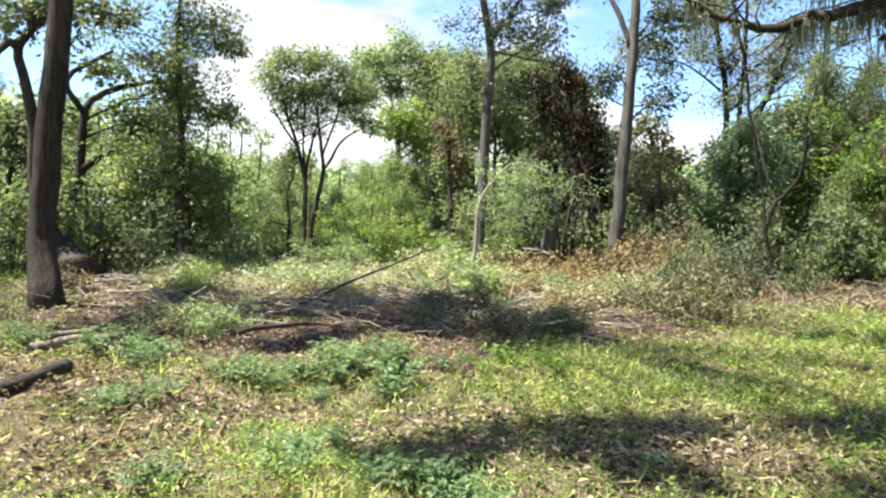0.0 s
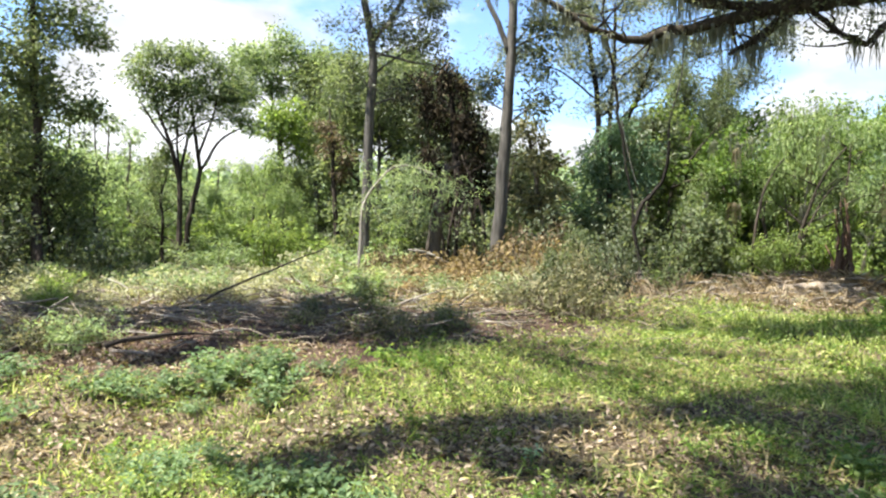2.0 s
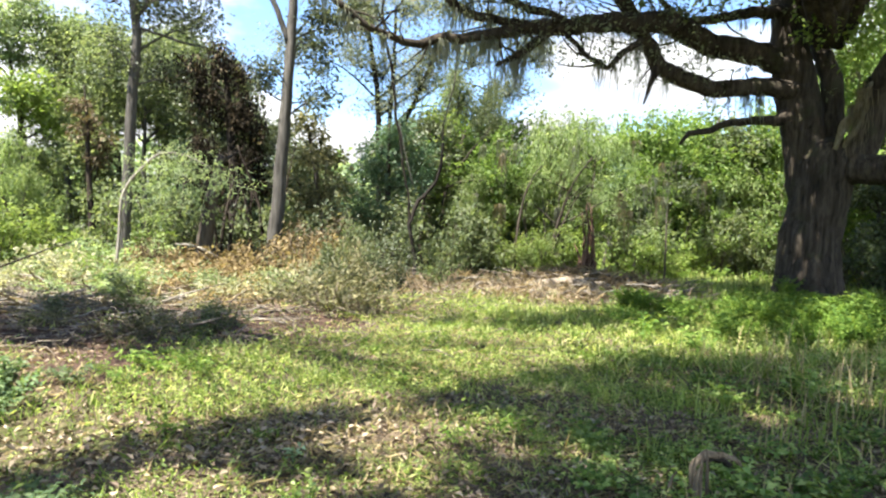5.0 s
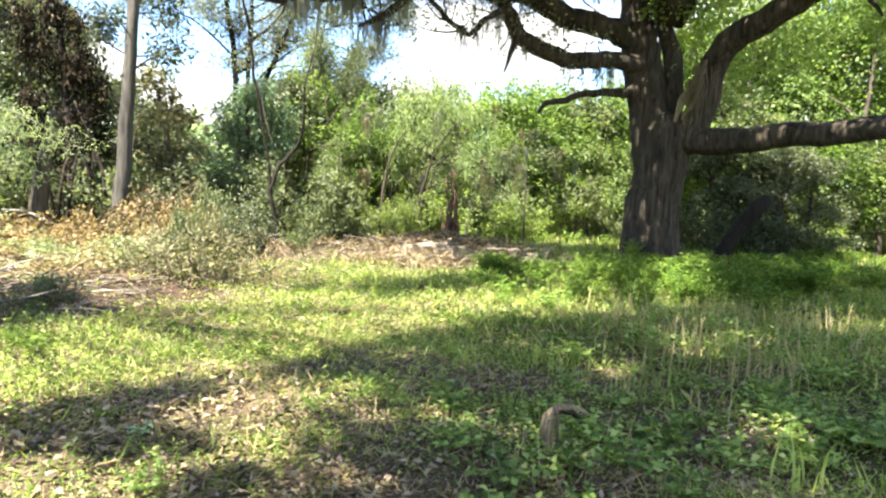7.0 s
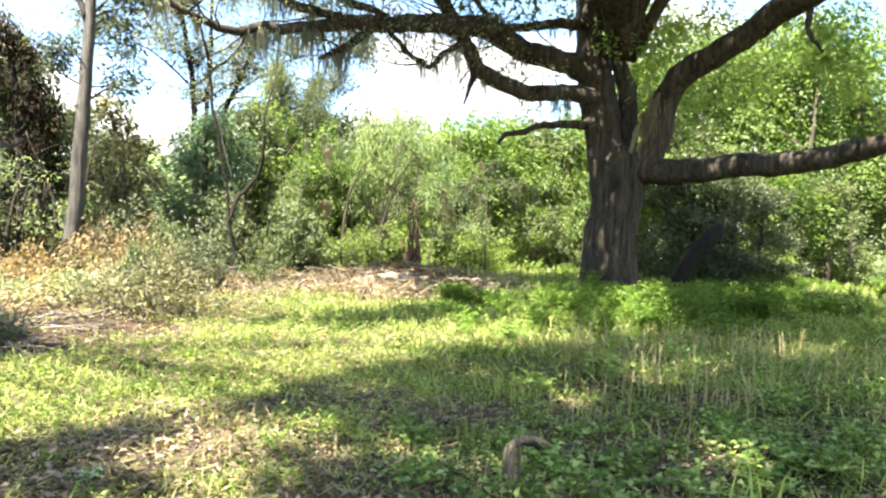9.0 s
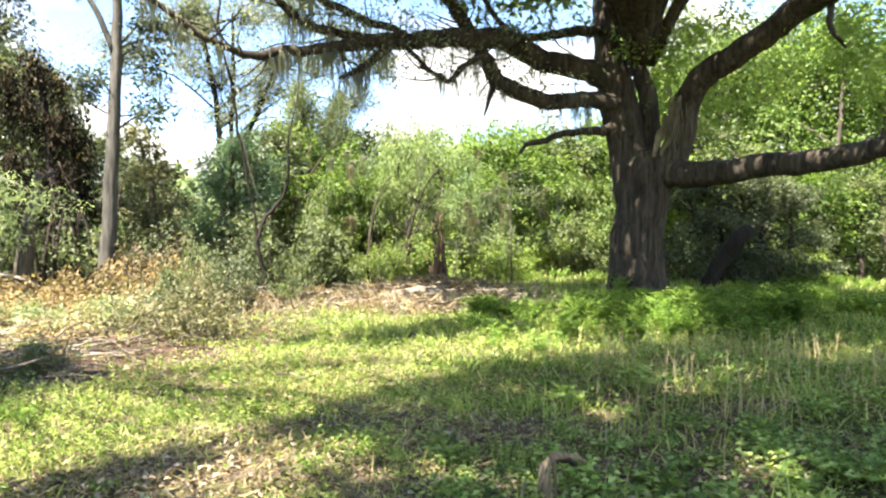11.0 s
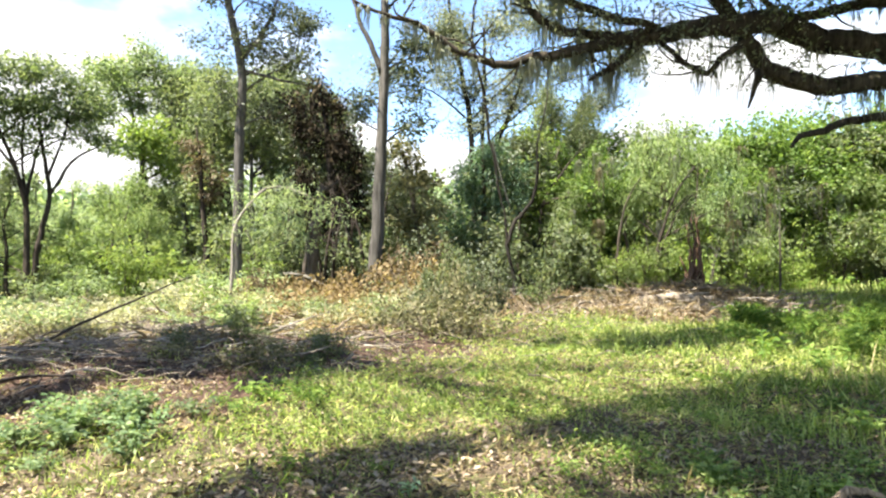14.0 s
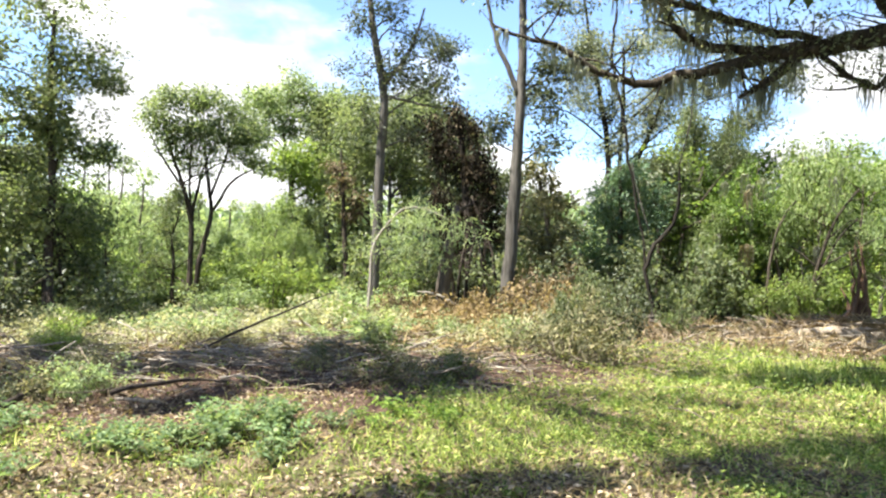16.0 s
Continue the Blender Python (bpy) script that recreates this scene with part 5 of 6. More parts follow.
plant([("fresh", 15.2, 23, 5.0, 0.9), ("dark", 14.2, 24, 5.8, 0.9), ("mid", 17, 28, 6.6, 1.3), ("light", 16.4, 21.5, 3.4, 0.7), ("fresh", 18.0, 22.5, 4.0, 0.8), ("fresh", 19.0, 22.4, 4.9, 0.8), ("pale", 26.2, 22.8, 4.4, 0.8), ("light", 21.0, 21.6, 3.4, 0.7), ("light", 28.6, 26, 4.6, 0.9), ("pale", 18.6, 25.5, 5.6, 1.0),
       ("fresh", 20.3, 26, 6.0, 1.2), ("light", 22.4, 23.2, 5.5, 1.0), ("light", 24.2, 24, 5.7, 1.0), ("fresh", 25.3, 26, 6.0, 1.1), ("fresh", 26.6, 25, 4.4, 1.0), ("fresh", 28.2, 27, 6.2, 1.1), ("fresh", 30.5, 27, 6.4, 1.2), ("fresh", 29.6, 25.4, 4.2, 1.0), ("fresh", 32.5, 29, 6.8, 1.3), ("fresh", 33.5, 27, 4.6, 1.1), ("fresh", 35, 30, 7.0, 1.4)], 4)
plant([("light", 37, 29, 4.2, 1.3), ("light", 40.5, 30, 5.2, 1.4), ("lush", 45.6, 30, 9.5, 1.5), ("lush", 47.8, 33, 9.6, 1.6), ("lush", 51.5, 35, 11.0, 1.8), ("fresh", 38, 31, 7.2, 1.5), ("fresh", 41, 33, 7.5, 1.6), ("lush", 44, 32, 8, 1.6), ("dark", 46.5, 27, 6.5, 1.4), ("lush", 49.5, 31, 10.5, 1.8), ("mid", 50, 26.5, 5, 1.2),
       ("lush", 53.5, 30, 10, 1.7), ("lush", 57, 31, 11, 1.9), ("pale", 61, 34, 11, 1.9), ("pale", 65, 33, 11, 1.9), ("lush", 70, 30, 11, 1.9)], 5)


plant([("lush", 43.2, 28, 9.0, 1.5), ("lush", 46.4, 31, 10.5, 1.7), ("lush", 48.6, 28.5, 9.8, 1.6), ("lush", 51.2, 29, 10.2, 1.7), ("lush", 54.6, 33, 11.5, 1.8), ("lush", 56.2, 28, 9.5, 1.6), ("lush", 59, 30, 9.0, 1.6),
       ("dark", 46.2, 24.0, 4.4, 0.9), ("dark", 48.4, 23.8, 4.2, 0.9), ("mid", 50.6, 24.2, 4.0, 0.9), ("dark", 51.4, 23.6, 3.9, 0.8), ("dark", 53.2, 23.4, 3.6, 0.75), ("fresh", 54.8, 27.0, 4.4, 1.1), ("mid", 57.6, 27.5, 4.0, 1.1), ("fresh", 44.6, 26, 5.4, 1.1),
       ("dark", 16.2, 24.5, 4.6, 0.8), ("blue", 20.0, 24.0, 4.4, 0.9), ("dark", 23.4, 25.4, 4.9, 1.0), ("blue", 27.6, 25.8, 4.6, 1.0), ("dark", 31.4, 26.2, 4.4, 1.0), ("mid", 36.5, 30, 6.4, 1.3), ("mid", 13.0, 24.5, 5.4, 0.9)], 6)


def thicket_moss():
    """Long grey strands that hang from the trees of the thicket."""
    rng = random.Random(81)
    for k in range(34):
        heading, far = rng.uniform(11, 36), rng.uniform(20.4, 22.6)
        x, y = polar(heading, far)
        ob = moss_tuft((x, y, rng.uniform(2.0, 4.3)), rng.uniform(0.6, 1.5), 700 + k, MOSS_GREY if k % 3 else MOSS_TAN, "long pale strands of moss hanging in the thicket")
        ob["group"] = "moss in the thicket"


thicket_moss()


def far_woods():
    """The closed line of distant woods; the pale leaf colour stands in for haze."""
    rng = np.random.default_rng(80)
    spots = []
    for heading in np.concatenate([np.arange(-75, 90, 0.55), np.arange(90, 285, 5.0)]):
        far = rng.uniform(52, 66)
        x, y = polar(heading, far)
        high = rng.uniform(3.6, 5.4) + (4 if heading > 36 or heading < -36 else 0) + (1.5 if -14 < heading < 20 else 0)
        n = 24
        spots.append(np.stack([x + rng.normal(0, 0.9, n), y + rng.normal(0, 0.9, n), high * rng.random(n) ** 0.7], -1))
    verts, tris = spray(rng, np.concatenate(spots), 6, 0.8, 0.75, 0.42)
    tagged(link_mesh("far_woods", verts, [tris], LEAF_PALE), "line of distant green woods, haze put into the leaf colour", "woods", kind="stuff")


far_woods()

# ---- undergrowth ----
STUB = bark_material("weathered_root", (0.07, 0.05, 0.03), (0.36, 0.27, 0.17), 12.0, 0.9)
BUSHES = {
    "green": bush("green_shrub", "leafy green shrub at the wood's edge", "shrub", stand(*polar(-33, 17)), 1.0, 1.5, LEAF_MID, BARK_BROWN, 91, group="shrubs"),
    "lime": bush("lime_shrub", "bright light green feathery shrub", "shrub", stand(*polar(-19, 18.5)), 1.1, 1.7, LEAF_BRIGHT, BARK_BROWN, 92, size=(0.13, 0.045), group="shrubs"),
    "pale": bush("pale_shrub", "pale sunlit green shrub", "shrub", stand(*polar(-22.6, 18.5)), 1.1, 1.0, LEAF_PALE, BARK_BROWN, 93, size=(0.12, 0.045), group="shrubs"),
    "dark": bush("dark_shrub", "dark grey-green twiggy shrub", "shrub", stand(*polar(-31, 15.8)), 0.9, 1.3, LEAF_DARK, BARK_DARK, 94, size=(0.1, 0.045), group="shrubs"),
    "dead": bush("dead_shrub", "heap of withered orange-brown leaves on branches", "shrub", stand(*polar(-5.5, 16.2)), 0.9, 0.8, LEAF_DEAD, STICK, 95, size=(0.13, 0.06), per=8, group="dead shrubs"),
    "brown": bush("withered_shrub", "withered shrub with dull brown hanging leaves", "shrub", stand(*polar(3.6, 16.6)), 0.8, 1.2, LEAF_BROWNED, BARK_DARK, 99, size=(0.12, 0.055), stems=11, sprays=9, droop=0.9, group="dead shrubs"),
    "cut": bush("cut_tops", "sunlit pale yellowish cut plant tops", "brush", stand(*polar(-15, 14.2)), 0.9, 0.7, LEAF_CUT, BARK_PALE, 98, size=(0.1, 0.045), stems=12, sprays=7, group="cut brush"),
    "dry": bush("dry_brush", "drying grey-green cut brush with twigs", "brush", stand(*polar(5.0, 11.6)), 1.1, 0.9, LEAF_DRY, STICK, 96, size=(0.105, 0.047), stems=13, sprays=6, group="cut brush"),
}


def scrub(rows, seed):
    """Rows of kind, heading, distance, width, height as multiples."""
    rng = random.Random(seed)
    for kind, heading, far, wide, high in rows:
        x, y = polar(heading, far)
        copy_thing(BUSHES[kind], turned(x, y, rng.uniform(0, 6.28), wide, high)).name = BUSHES[kind].name.split(".")[0]


scrub([("dark", -38, 16, 1.3, 1.3), ("green", -41, 17, 1.3, 1.5), ("green", -46, 16, 1.2, 1.3), ("dark", -35, 18, 1.2, 1.6), ("green", -50, 15, 1.2, 1.4), ("pale", -36, 20, 1.4, 1.4),
       ("lime", -30, 21, 1.2, 0.9), ("pale", -28.4, 22.6, 1.2, 0.8), ("lime", -26, 23, 1.3, 0.9), ("pale", -21.6, 19, 1.1, 0.7), ("lime", -16.5, 20, 1.2, 0.8), ("pale", -14.5, 18, 1.1, 0.65), ("lime", -18, 19.5, 1.1, 0.95), ("pale", -24.5, 22.5, 1.3, 0.9), ("pale", -12, 18.8, 1.1, 0.9), ("lime", -20.6, 21, 1.2, 1.1), ("pale", -32.5, 20, 1.2, 0.8), ("lime", -10.5, 19.8, 1.0, 1.0)], 1)
scrub([("green", -12.5, 20, 1.2, 1.4), ("pale", -10, 18.2, 1.0, 1.0), ("green", -8, 20, 1.2, 1.5), ("dead", -8.2, 17, 0.9, 0.9), ("dead", -6.8, 15.6, 0.8, 0.9), ("dead", -4.6, 15.2, 0.9, 0.9), ("dead", -2.4, 15.6, 0.8, 0.9), ("dead", -3.6, 16.5, 1.0, 1.1), ("dead", -1.2, 17, 1.0, 1.2), ("dead", 1.5, 17.5, 0.9, 1.3),
       ("green", 0.5, 19, 1.0, 1.2), ("dark", 3.4, 18, 1.2, 1.5), ("dead", 4.2, 15.8, 0.9, 1.4), ("dry", 5.2, 12.9, 0.6, 1.5), ("dry", 7.4, 13.3, 0.7, 1.1), ("green", 6.3, 13.6, 0.5, 1.0), ("cut", 4.3, 12.4, 0.6, 1.0), ("dry", 3.0, 12.4, 0.7, 0.7), ("dry", 8.2, 11.4, 0.6, 0.75), ("green", 5.6, 12.3, 0.5, 0.75), ("dark", 8.8, 13.4, 0.6, 0.9), ("dark", 10.2, 14.2, 0.6, 0.8), ("brown", 2.0, 17.2, 0.9, 1.2), ("brown", 4.8, 17.4, 0.9, 1.3), ("brown", 5.6, 15.2, 0.6, 0.9), ("brown", 0.4, 16.4, 0.7, 0.8), ("brown", -9.0, 16.8, 0.7, 0.8), ("brown", 6.6, 14.6, 0.5, 0.8)], 2)
scrub([("pale", -32.6, 8.9, 0.45, 0.5), ("dry", -34.5, 8.9, 0.5, 0.5), ("pale", -31.0, 9.3, 0.4, 0.4), ("brown", -42.5, 13.2, 0.5, 0.4), ("dry", -45.0, 12.6, 0.6, 0.4), ("dark", 8.5, 18.5, 1.0, 1.2), ("green", 14.0, 15.6, 0.7, 0.9), ("green", 14.5, 19.5, 1.1, 1.5), ("green", 18, 20.5, 1.1, 1.3), ("lime", 21.5, 21.8, 1.2, 1.8), ("lime", 24.2, 22.4, 1.2, 1.6), ("green", 28, 23, 1.3, 1.6),
       ("green", 30, 23.5, 1.3, 1.2), ("lime", 33, 25, 1.3, 1.2), ("green", 36, 27, 1.4, 1.6), ("green", 39, 28, 1.5, 1.6), ("dark", 47, 23.5, 1.3, 1.6), ("dark", 49.5, 24, 1.3, 1.5), ("lime", 55.0, 26.5, 1.2, 1.0),
       ("green", 42, 27, 1.5, 1.5), ("lime", 44.5, 28, 1.5, 1.5), ("dark", 50.5, 23.5, 1.2, 1.2), ("lime", 54, 28.5, 1.5, 1.2), ("pale", 58, 30, 1.6, 1.4), ("pale", 62, 30, 1.7, 1.6), ("lime", 34.5, 26.5, 1.3, 1.2), ("green", 16, 20.5, 1.1, 1.2), ("green", 11, 19.5, 1.2, 1.5), ("dark", -6.5, 21.5, 1.2, 1.6), ("dark", -2.5, 22, 1.2, 1.5), ("pale", 56, 29, 1.6, 1.6), ("pale", 60, 31, 1.8, 1.8), ("green", 64, 27, 1.5, 1.6), ("lime", 22.6, 20.6, 0.9, 1.0), ("lime", 27, 21.0, 1.0, 1.0), ("lime", 29.4, 22.3, 1.0, 1.1), ("lime", 31.6, 23.4, 1.0, 0.8), ("lime", 19.2, 20.6, 0.8, 0.9), ("dark", 46.0, 23.0, 1.1, 1.2), ("green", 47.4, 23.2, 1.1, 1.1), ("dark", 51.6, 22.6, 1.2, 1.4), ("green", 53.2, 23.4, 1.0, 0.9), ("dark", 49.6, 23.0, 1.0, 1.2)], 3)


def low_growth():
    """Small regrowth and cut tops over the cleared strip and its sunny far rim."""
    rng = random.Random(97)
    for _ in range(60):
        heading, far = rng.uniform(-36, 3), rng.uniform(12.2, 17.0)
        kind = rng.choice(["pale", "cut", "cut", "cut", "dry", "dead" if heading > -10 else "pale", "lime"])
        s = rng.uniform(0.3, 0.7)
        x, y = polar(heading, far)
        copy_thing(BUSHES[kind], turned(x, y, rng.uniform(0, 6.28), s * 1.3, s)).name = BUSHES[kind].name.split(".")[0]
    for _ in range(16):
        x, y = polar(rng.uniform(-48, -1), rng.uniform(8.6, 11.5))
        s = rng.uniform(0.2, 0.45)
        kind = rng.choice(["dry", "dry", "dark", "green"])
        copy_thing(BUSHES[kind], turned(x, y, rng.uniform(0, 6.28), s * 1.4, s)).name = BUSHES[kind].name.split(".")[0]
    for _ in range(16):
        x, y = polar(rng.uniform(12, 27), rng.uniform(14.5, 18.5))
        s = rng.uniform(0.25, 0.5)
        copy_thing(BUSHES[rng.choice(["dry", "cut", "dry"])], turned(x, y, rng.uniform(0, 6.28), s * 1.5, s)).name = "dry_brush"


low_growth()


def fallen(name, label, rows, bark, seed, sides=7, category="branch", group="", rough=0.12):
    """A fallen branch or log along rows of x, y, z, radius."""
    wood = Wood()
    rows = np.asarray(rows, float)
    foot = np.array([*rows[0, :2], 0.0])
    wood.limb(rows - [*foot, 0], np.random.default_rng(seed), 0.2, sides, 0.02, rough)
    ob = wood.link(name, bark)
    ob.location = foot
    return tagged(ob, label, category, group)


fallen("leaning_pole", "long thin dark pole leaning up from the debris", [(-4.77, 9.65, 0.02, 0.024), (-4.08, 10.82, 0.45, 0.02), (-3.02, 11.98, 0.98, 0.011)], BARK_DARK, 101, category="pole")
fallen("fallen_branch", "dark fallen branch lying on the bare earth", [(-4.33, 7.37, 0.05, 0.032), (-4.1, 7.95, 0.07, 0.03), (-3.8, 8.4, 0.06, 0.022), (-3.4, 8.45, 0.03, 0.01)], BARK_DARK, 102)
fallen("fallen_branch", "thin grey fallen branch on the bare earth", [(-4.18, 7.23, 0.03, 0.025), (-3.63, 7.14, 0.04, 0.02)], STICK, 103)
fallen("fallen_branch", "sunlit bare branch on the ground", [(-6.22, 6.24, 0.06, 0.045), (-5.93, 6.66, 0.08, 0.04), (-6.32, 8.16, 0.1, 0.02)], STICK, 104)
fallen("fallen_branch", "pale peeling branch on the ground", [(-5.61, 5.61, 0.06, 0.055), (-5.40, 5.99, 0.08, 0.05), (-5.31, 6.63, 0.08, 0.03)], STICK, 105)
fallen("fallen_branch", "dark bent branch propped on debris", [(-4.97, 6.43, 0.05, 0.04), (-5.14, 7.10, 0.07, 0.035), (-5.14, 7.59, 0.16, 0.02)], BARK_DARK, 106)
fallen("short_log", "short dark log end in the litter", [(-4.79, 4.45, 0.03, 0.05), (-4.78, 4.87, 0.05, 0.06), (-4.84, 5.29, 0.06, 0.065)], BARK_DARK, 107, 12, "log")
fallen("pale_log", "pale barkless log lying in brown debris", [(5.9, 15.1, 0.2, 0.07), (6.5, 14.92, 0.25, 0.1), (7.0, 14.8, 0.27, 0.1), (7.5, 14.62, 0.3, 0.07)], BARK_LOG, 108, 10, "log")
fallen("fallen_limb", "bare fallen limb among dead leaves", [(-2.10, 16.52, 0.79, 0.02), (-1.61, 16.37, 0.75, 0.03), (-1.05, 16.11, 0.51, 0.02)], BARK_PALE, 109)
fallen("upright_stick", "thin brown stick standing in the ground", [(-0.35, 8.94, 0.0, 0.011), (-0.38, 9.14, 0.20, 0.009), (-0.28, 9.14, 0.50, 0.005)], BARK_BROWN, 110, category="stick")
# the log's near-black bark carries the deep shade around it
fallen("leaning_log", "leaning dead log with deep shade put into its dark bark", [(15.75, 14.54, 0.08, 0.2), (16.04, 14.23, 0.88, 0.22), (16.36, 13.85, 1.64, 0.22), (16.62, 13.70, 1.90, 0.14)], BARK_SILHOUETTE, 111, 12, "log")


def broken_stump():
    rng = np.random.default_rng(112)
    foot = np.array([8.39, 17.32, 0.0])
    top = thing("broken_stump", "tall broken brown rotten stump with splintered slabs", "stump", foot)
    wood = Wood()
    for k in range(15):
        a = rng.uniform(0, 6.28)
        r, h, lean = rng.uniform(0.03, 0.22), rng.uniform(0.5, 1.2) if k > 4 else rng.uniform(1.4, 2.4), rng.normal(0, 0.1, 2)
        x, y = math.cos(a) * r * 1.3, math.sin(a) * r
        wood.limb([[x * 1.6, y * 1.6, -0.05, 0.06], [x, y, h * 0.45, 0.045], [x * 0.5 + lean[0], y * 0.5 + lean[1], h, 0.01]], rng, 0.1, 7, 0.04, 0.35)
    for k in range(14):
        a, l = rng.uniform(0, 6.28), rng.uniform(0.3, 0.8)
        wood.limb([[0, 0, rng.uniform(0.3, 1.0), 0.03], [math.cos(a) * l * 0.5, math.sin(a) * l * 0.5, 0.4, 0.025], [math.cos(a) * l, math.sin(a) * l, -0.02, 0.012]], rng, 0.12, 6, 0.03, 0.2)
    wood.link("splintered_wood", BARK_RED, top)


broken_stump()


def bent_stub():
    foot = np.array([2.41, 3.50, 0.0])
    top = thing("bent_stub", "weathered bent root stub sticking out of the weeds", "stump", foot)
    rng = np.random.default_rng(113)
    wood = Wood()
    wood.limb(np.array([(2.60, 3.79, -0.18, 0.03), (2.61, 3.82, -0.04, 0.024), (2.64, 3.84, 0.09, 0.022), (2.72, 3.87, 0.17, 0.024), (2.86, 3.90, 0.18, 0.02), (3.01, 3.93, 0.13, 0.015), (3.07, 3.93, 0.07, 0.01)]) - [*foot, 0], rng, 0.03, 14, 0.014, 0.22)
    wood.link("root", STUB, top)
    for k in range(7):
        splint = Wood()
        x, y = rng.normal(0, 0.05, 2)
        h = rng.uniform(0.12, 0.34)
        splint.limb([[x, y, -0.02, 0.016], [x * 1.1, y, h * 0.6, 0.011], [x * 0.8 + 0.02, y, h, 0.003]], rng, 0.05, 6, 0.01, 0.3)
        splint.link("splinter", STUB, top)
    # dark piece added below the bend in place of the gap's shade
    dark = Wood()
    dark.limb(np.array([(2.76, 3.92, 0.13, 0.016), (2.9, 3.95, 0.12, 0.02), (3.04, 3.97, 0.05, 0.012)]) - [*foot, 0], rng, 0.03, 10, 0.01, 0.4)
    dark.link("rotten_core", BARK_DARK, top, "dark piece standing in for shade under the bend")


bent_stub()


def debris_height(x, y):
    """Uneven heaps in the brown debris beyond the grass."""
    d = np.hypot((x - 6.3) / 4.3, (y - 15.4) / 2.7)
    heap = np.clip(1.15 - d, 0, 1) ** 0.7 * np.clip((patches(x, y, 1.3, 21) - 0.25) * 1.6, 0.15, 1)
    d = np.hypot((x + 3.6) / 6.4, (y - 12.6) / 2.4)
    return 0.65 * heap + 0.3 * np.clip(1.1 - d, 0, 1) * np.clip((patches(x, y, 1.1, 22) - 0.35) * 2.2, 0, 1)


def debris():
    """Straw, dead leaves and broken twigs heaped where the brush was cut."""
    rng = np.random.default_rng(125)
    n = 52000
    x, y = np.where(np.arange(n) < 34000, rng.normal(6.3, 2.3, n), rng.normal(-3.8, 3.4, n)), np.where(np.arange(n) < 34000, rng.normal(15.4, 1.35, n), rng.normal(12.4, 1.5, n))
    high = debris_height(x, y)
    keep = high > 0.02
    x, y, high = x[keep], y[keep], high[keep]
    n = len(x)
    foot = np.stack([x, y, ground_height(x, y) + high * rng.random(n) ** 0.5], -1)
    straw = rng.random(n) < 0.45
    for pick, name, label, material, long, thin in ((straw, "dry_straw", "tan dry stalks and straw heaped in the debris", STRAW_BROWN, (0.15, 0.55), 0.014), (~straw, "dead_leaves", "brown curled dead leaves heaped in the debris", LITTER, (0.07, 0.14), 0.05)):
        m = int(pick.sum())
        verts, tris = leaf_mesh(foot[pick], rng.standard_normal((m, 3)) * [1.2, 1.0, 0.5], np.array([0, 0, 1.0]) + rng.standard_normal((m, 3)) * 0.5, rng.uniform(*long, m), thin * rng.uniform(0.7, 1.5, m), 0.4)
        tagged(link_mesh(name, verts, [tris], material), label, "debris", kind="stuff")
    grey, pale = Wood(), Wood()
    for k in range(1300):
        if k < 500:
            px, py = rng.normal(6.3, 2.4), rng.normal(15.3, 1.3)
        else:
            px, py = rng.normal(-4.6, 2.8), rng.normal(11.3, 1.6)
            if math.hypot((px + 4.9) / 6.0, (py - 11.5) / 3.9) > 1:
                continue
        a, l, r = rng.uniform(-0.7, 0.7) + rng.integers(0, 2) * 3.14, rng.uniform(0.3, 1.2), rng.uniform(0.006, 0.02)
        z = float(ground_height(px, py) + debris_height(px, py)) * 0.9 + 0.02
        up = rng.normal(0.02, 0.12)
        wood = pale if rng.random() < 0.35 else grey
        wood.tube([(px, py, z, r), (px + math.cos(a) * l * 0.5, py + math.sin(a) * l * 0.5, z + up * 0.6 + rng.normal(0, 0.03), r * 0.85), (px + math.cos(a) * l, py + math.sin(a) * l, max(0.02, z + up), r * 0.5)], 5)
    tagged(grey.link("broken_twigs", STICK), "grey-brown broken twigs heaped in the debris", "twigs", kind="stuff")
    tagged(pale.link("pale_twigs", BARK_PALE), "pale bleached broken twigs in the debris", "twigs", kind="stuff")


STRAW_BROWN = leaf_material("brown_straw", [(0.2, (0.15, 0.108, 0.065)), (0.6, (0.3, 0.23, 0.15)), (0.9, (0.5, 0.41, 0.29))], 0.25, 0.6, 0.2)
debris()


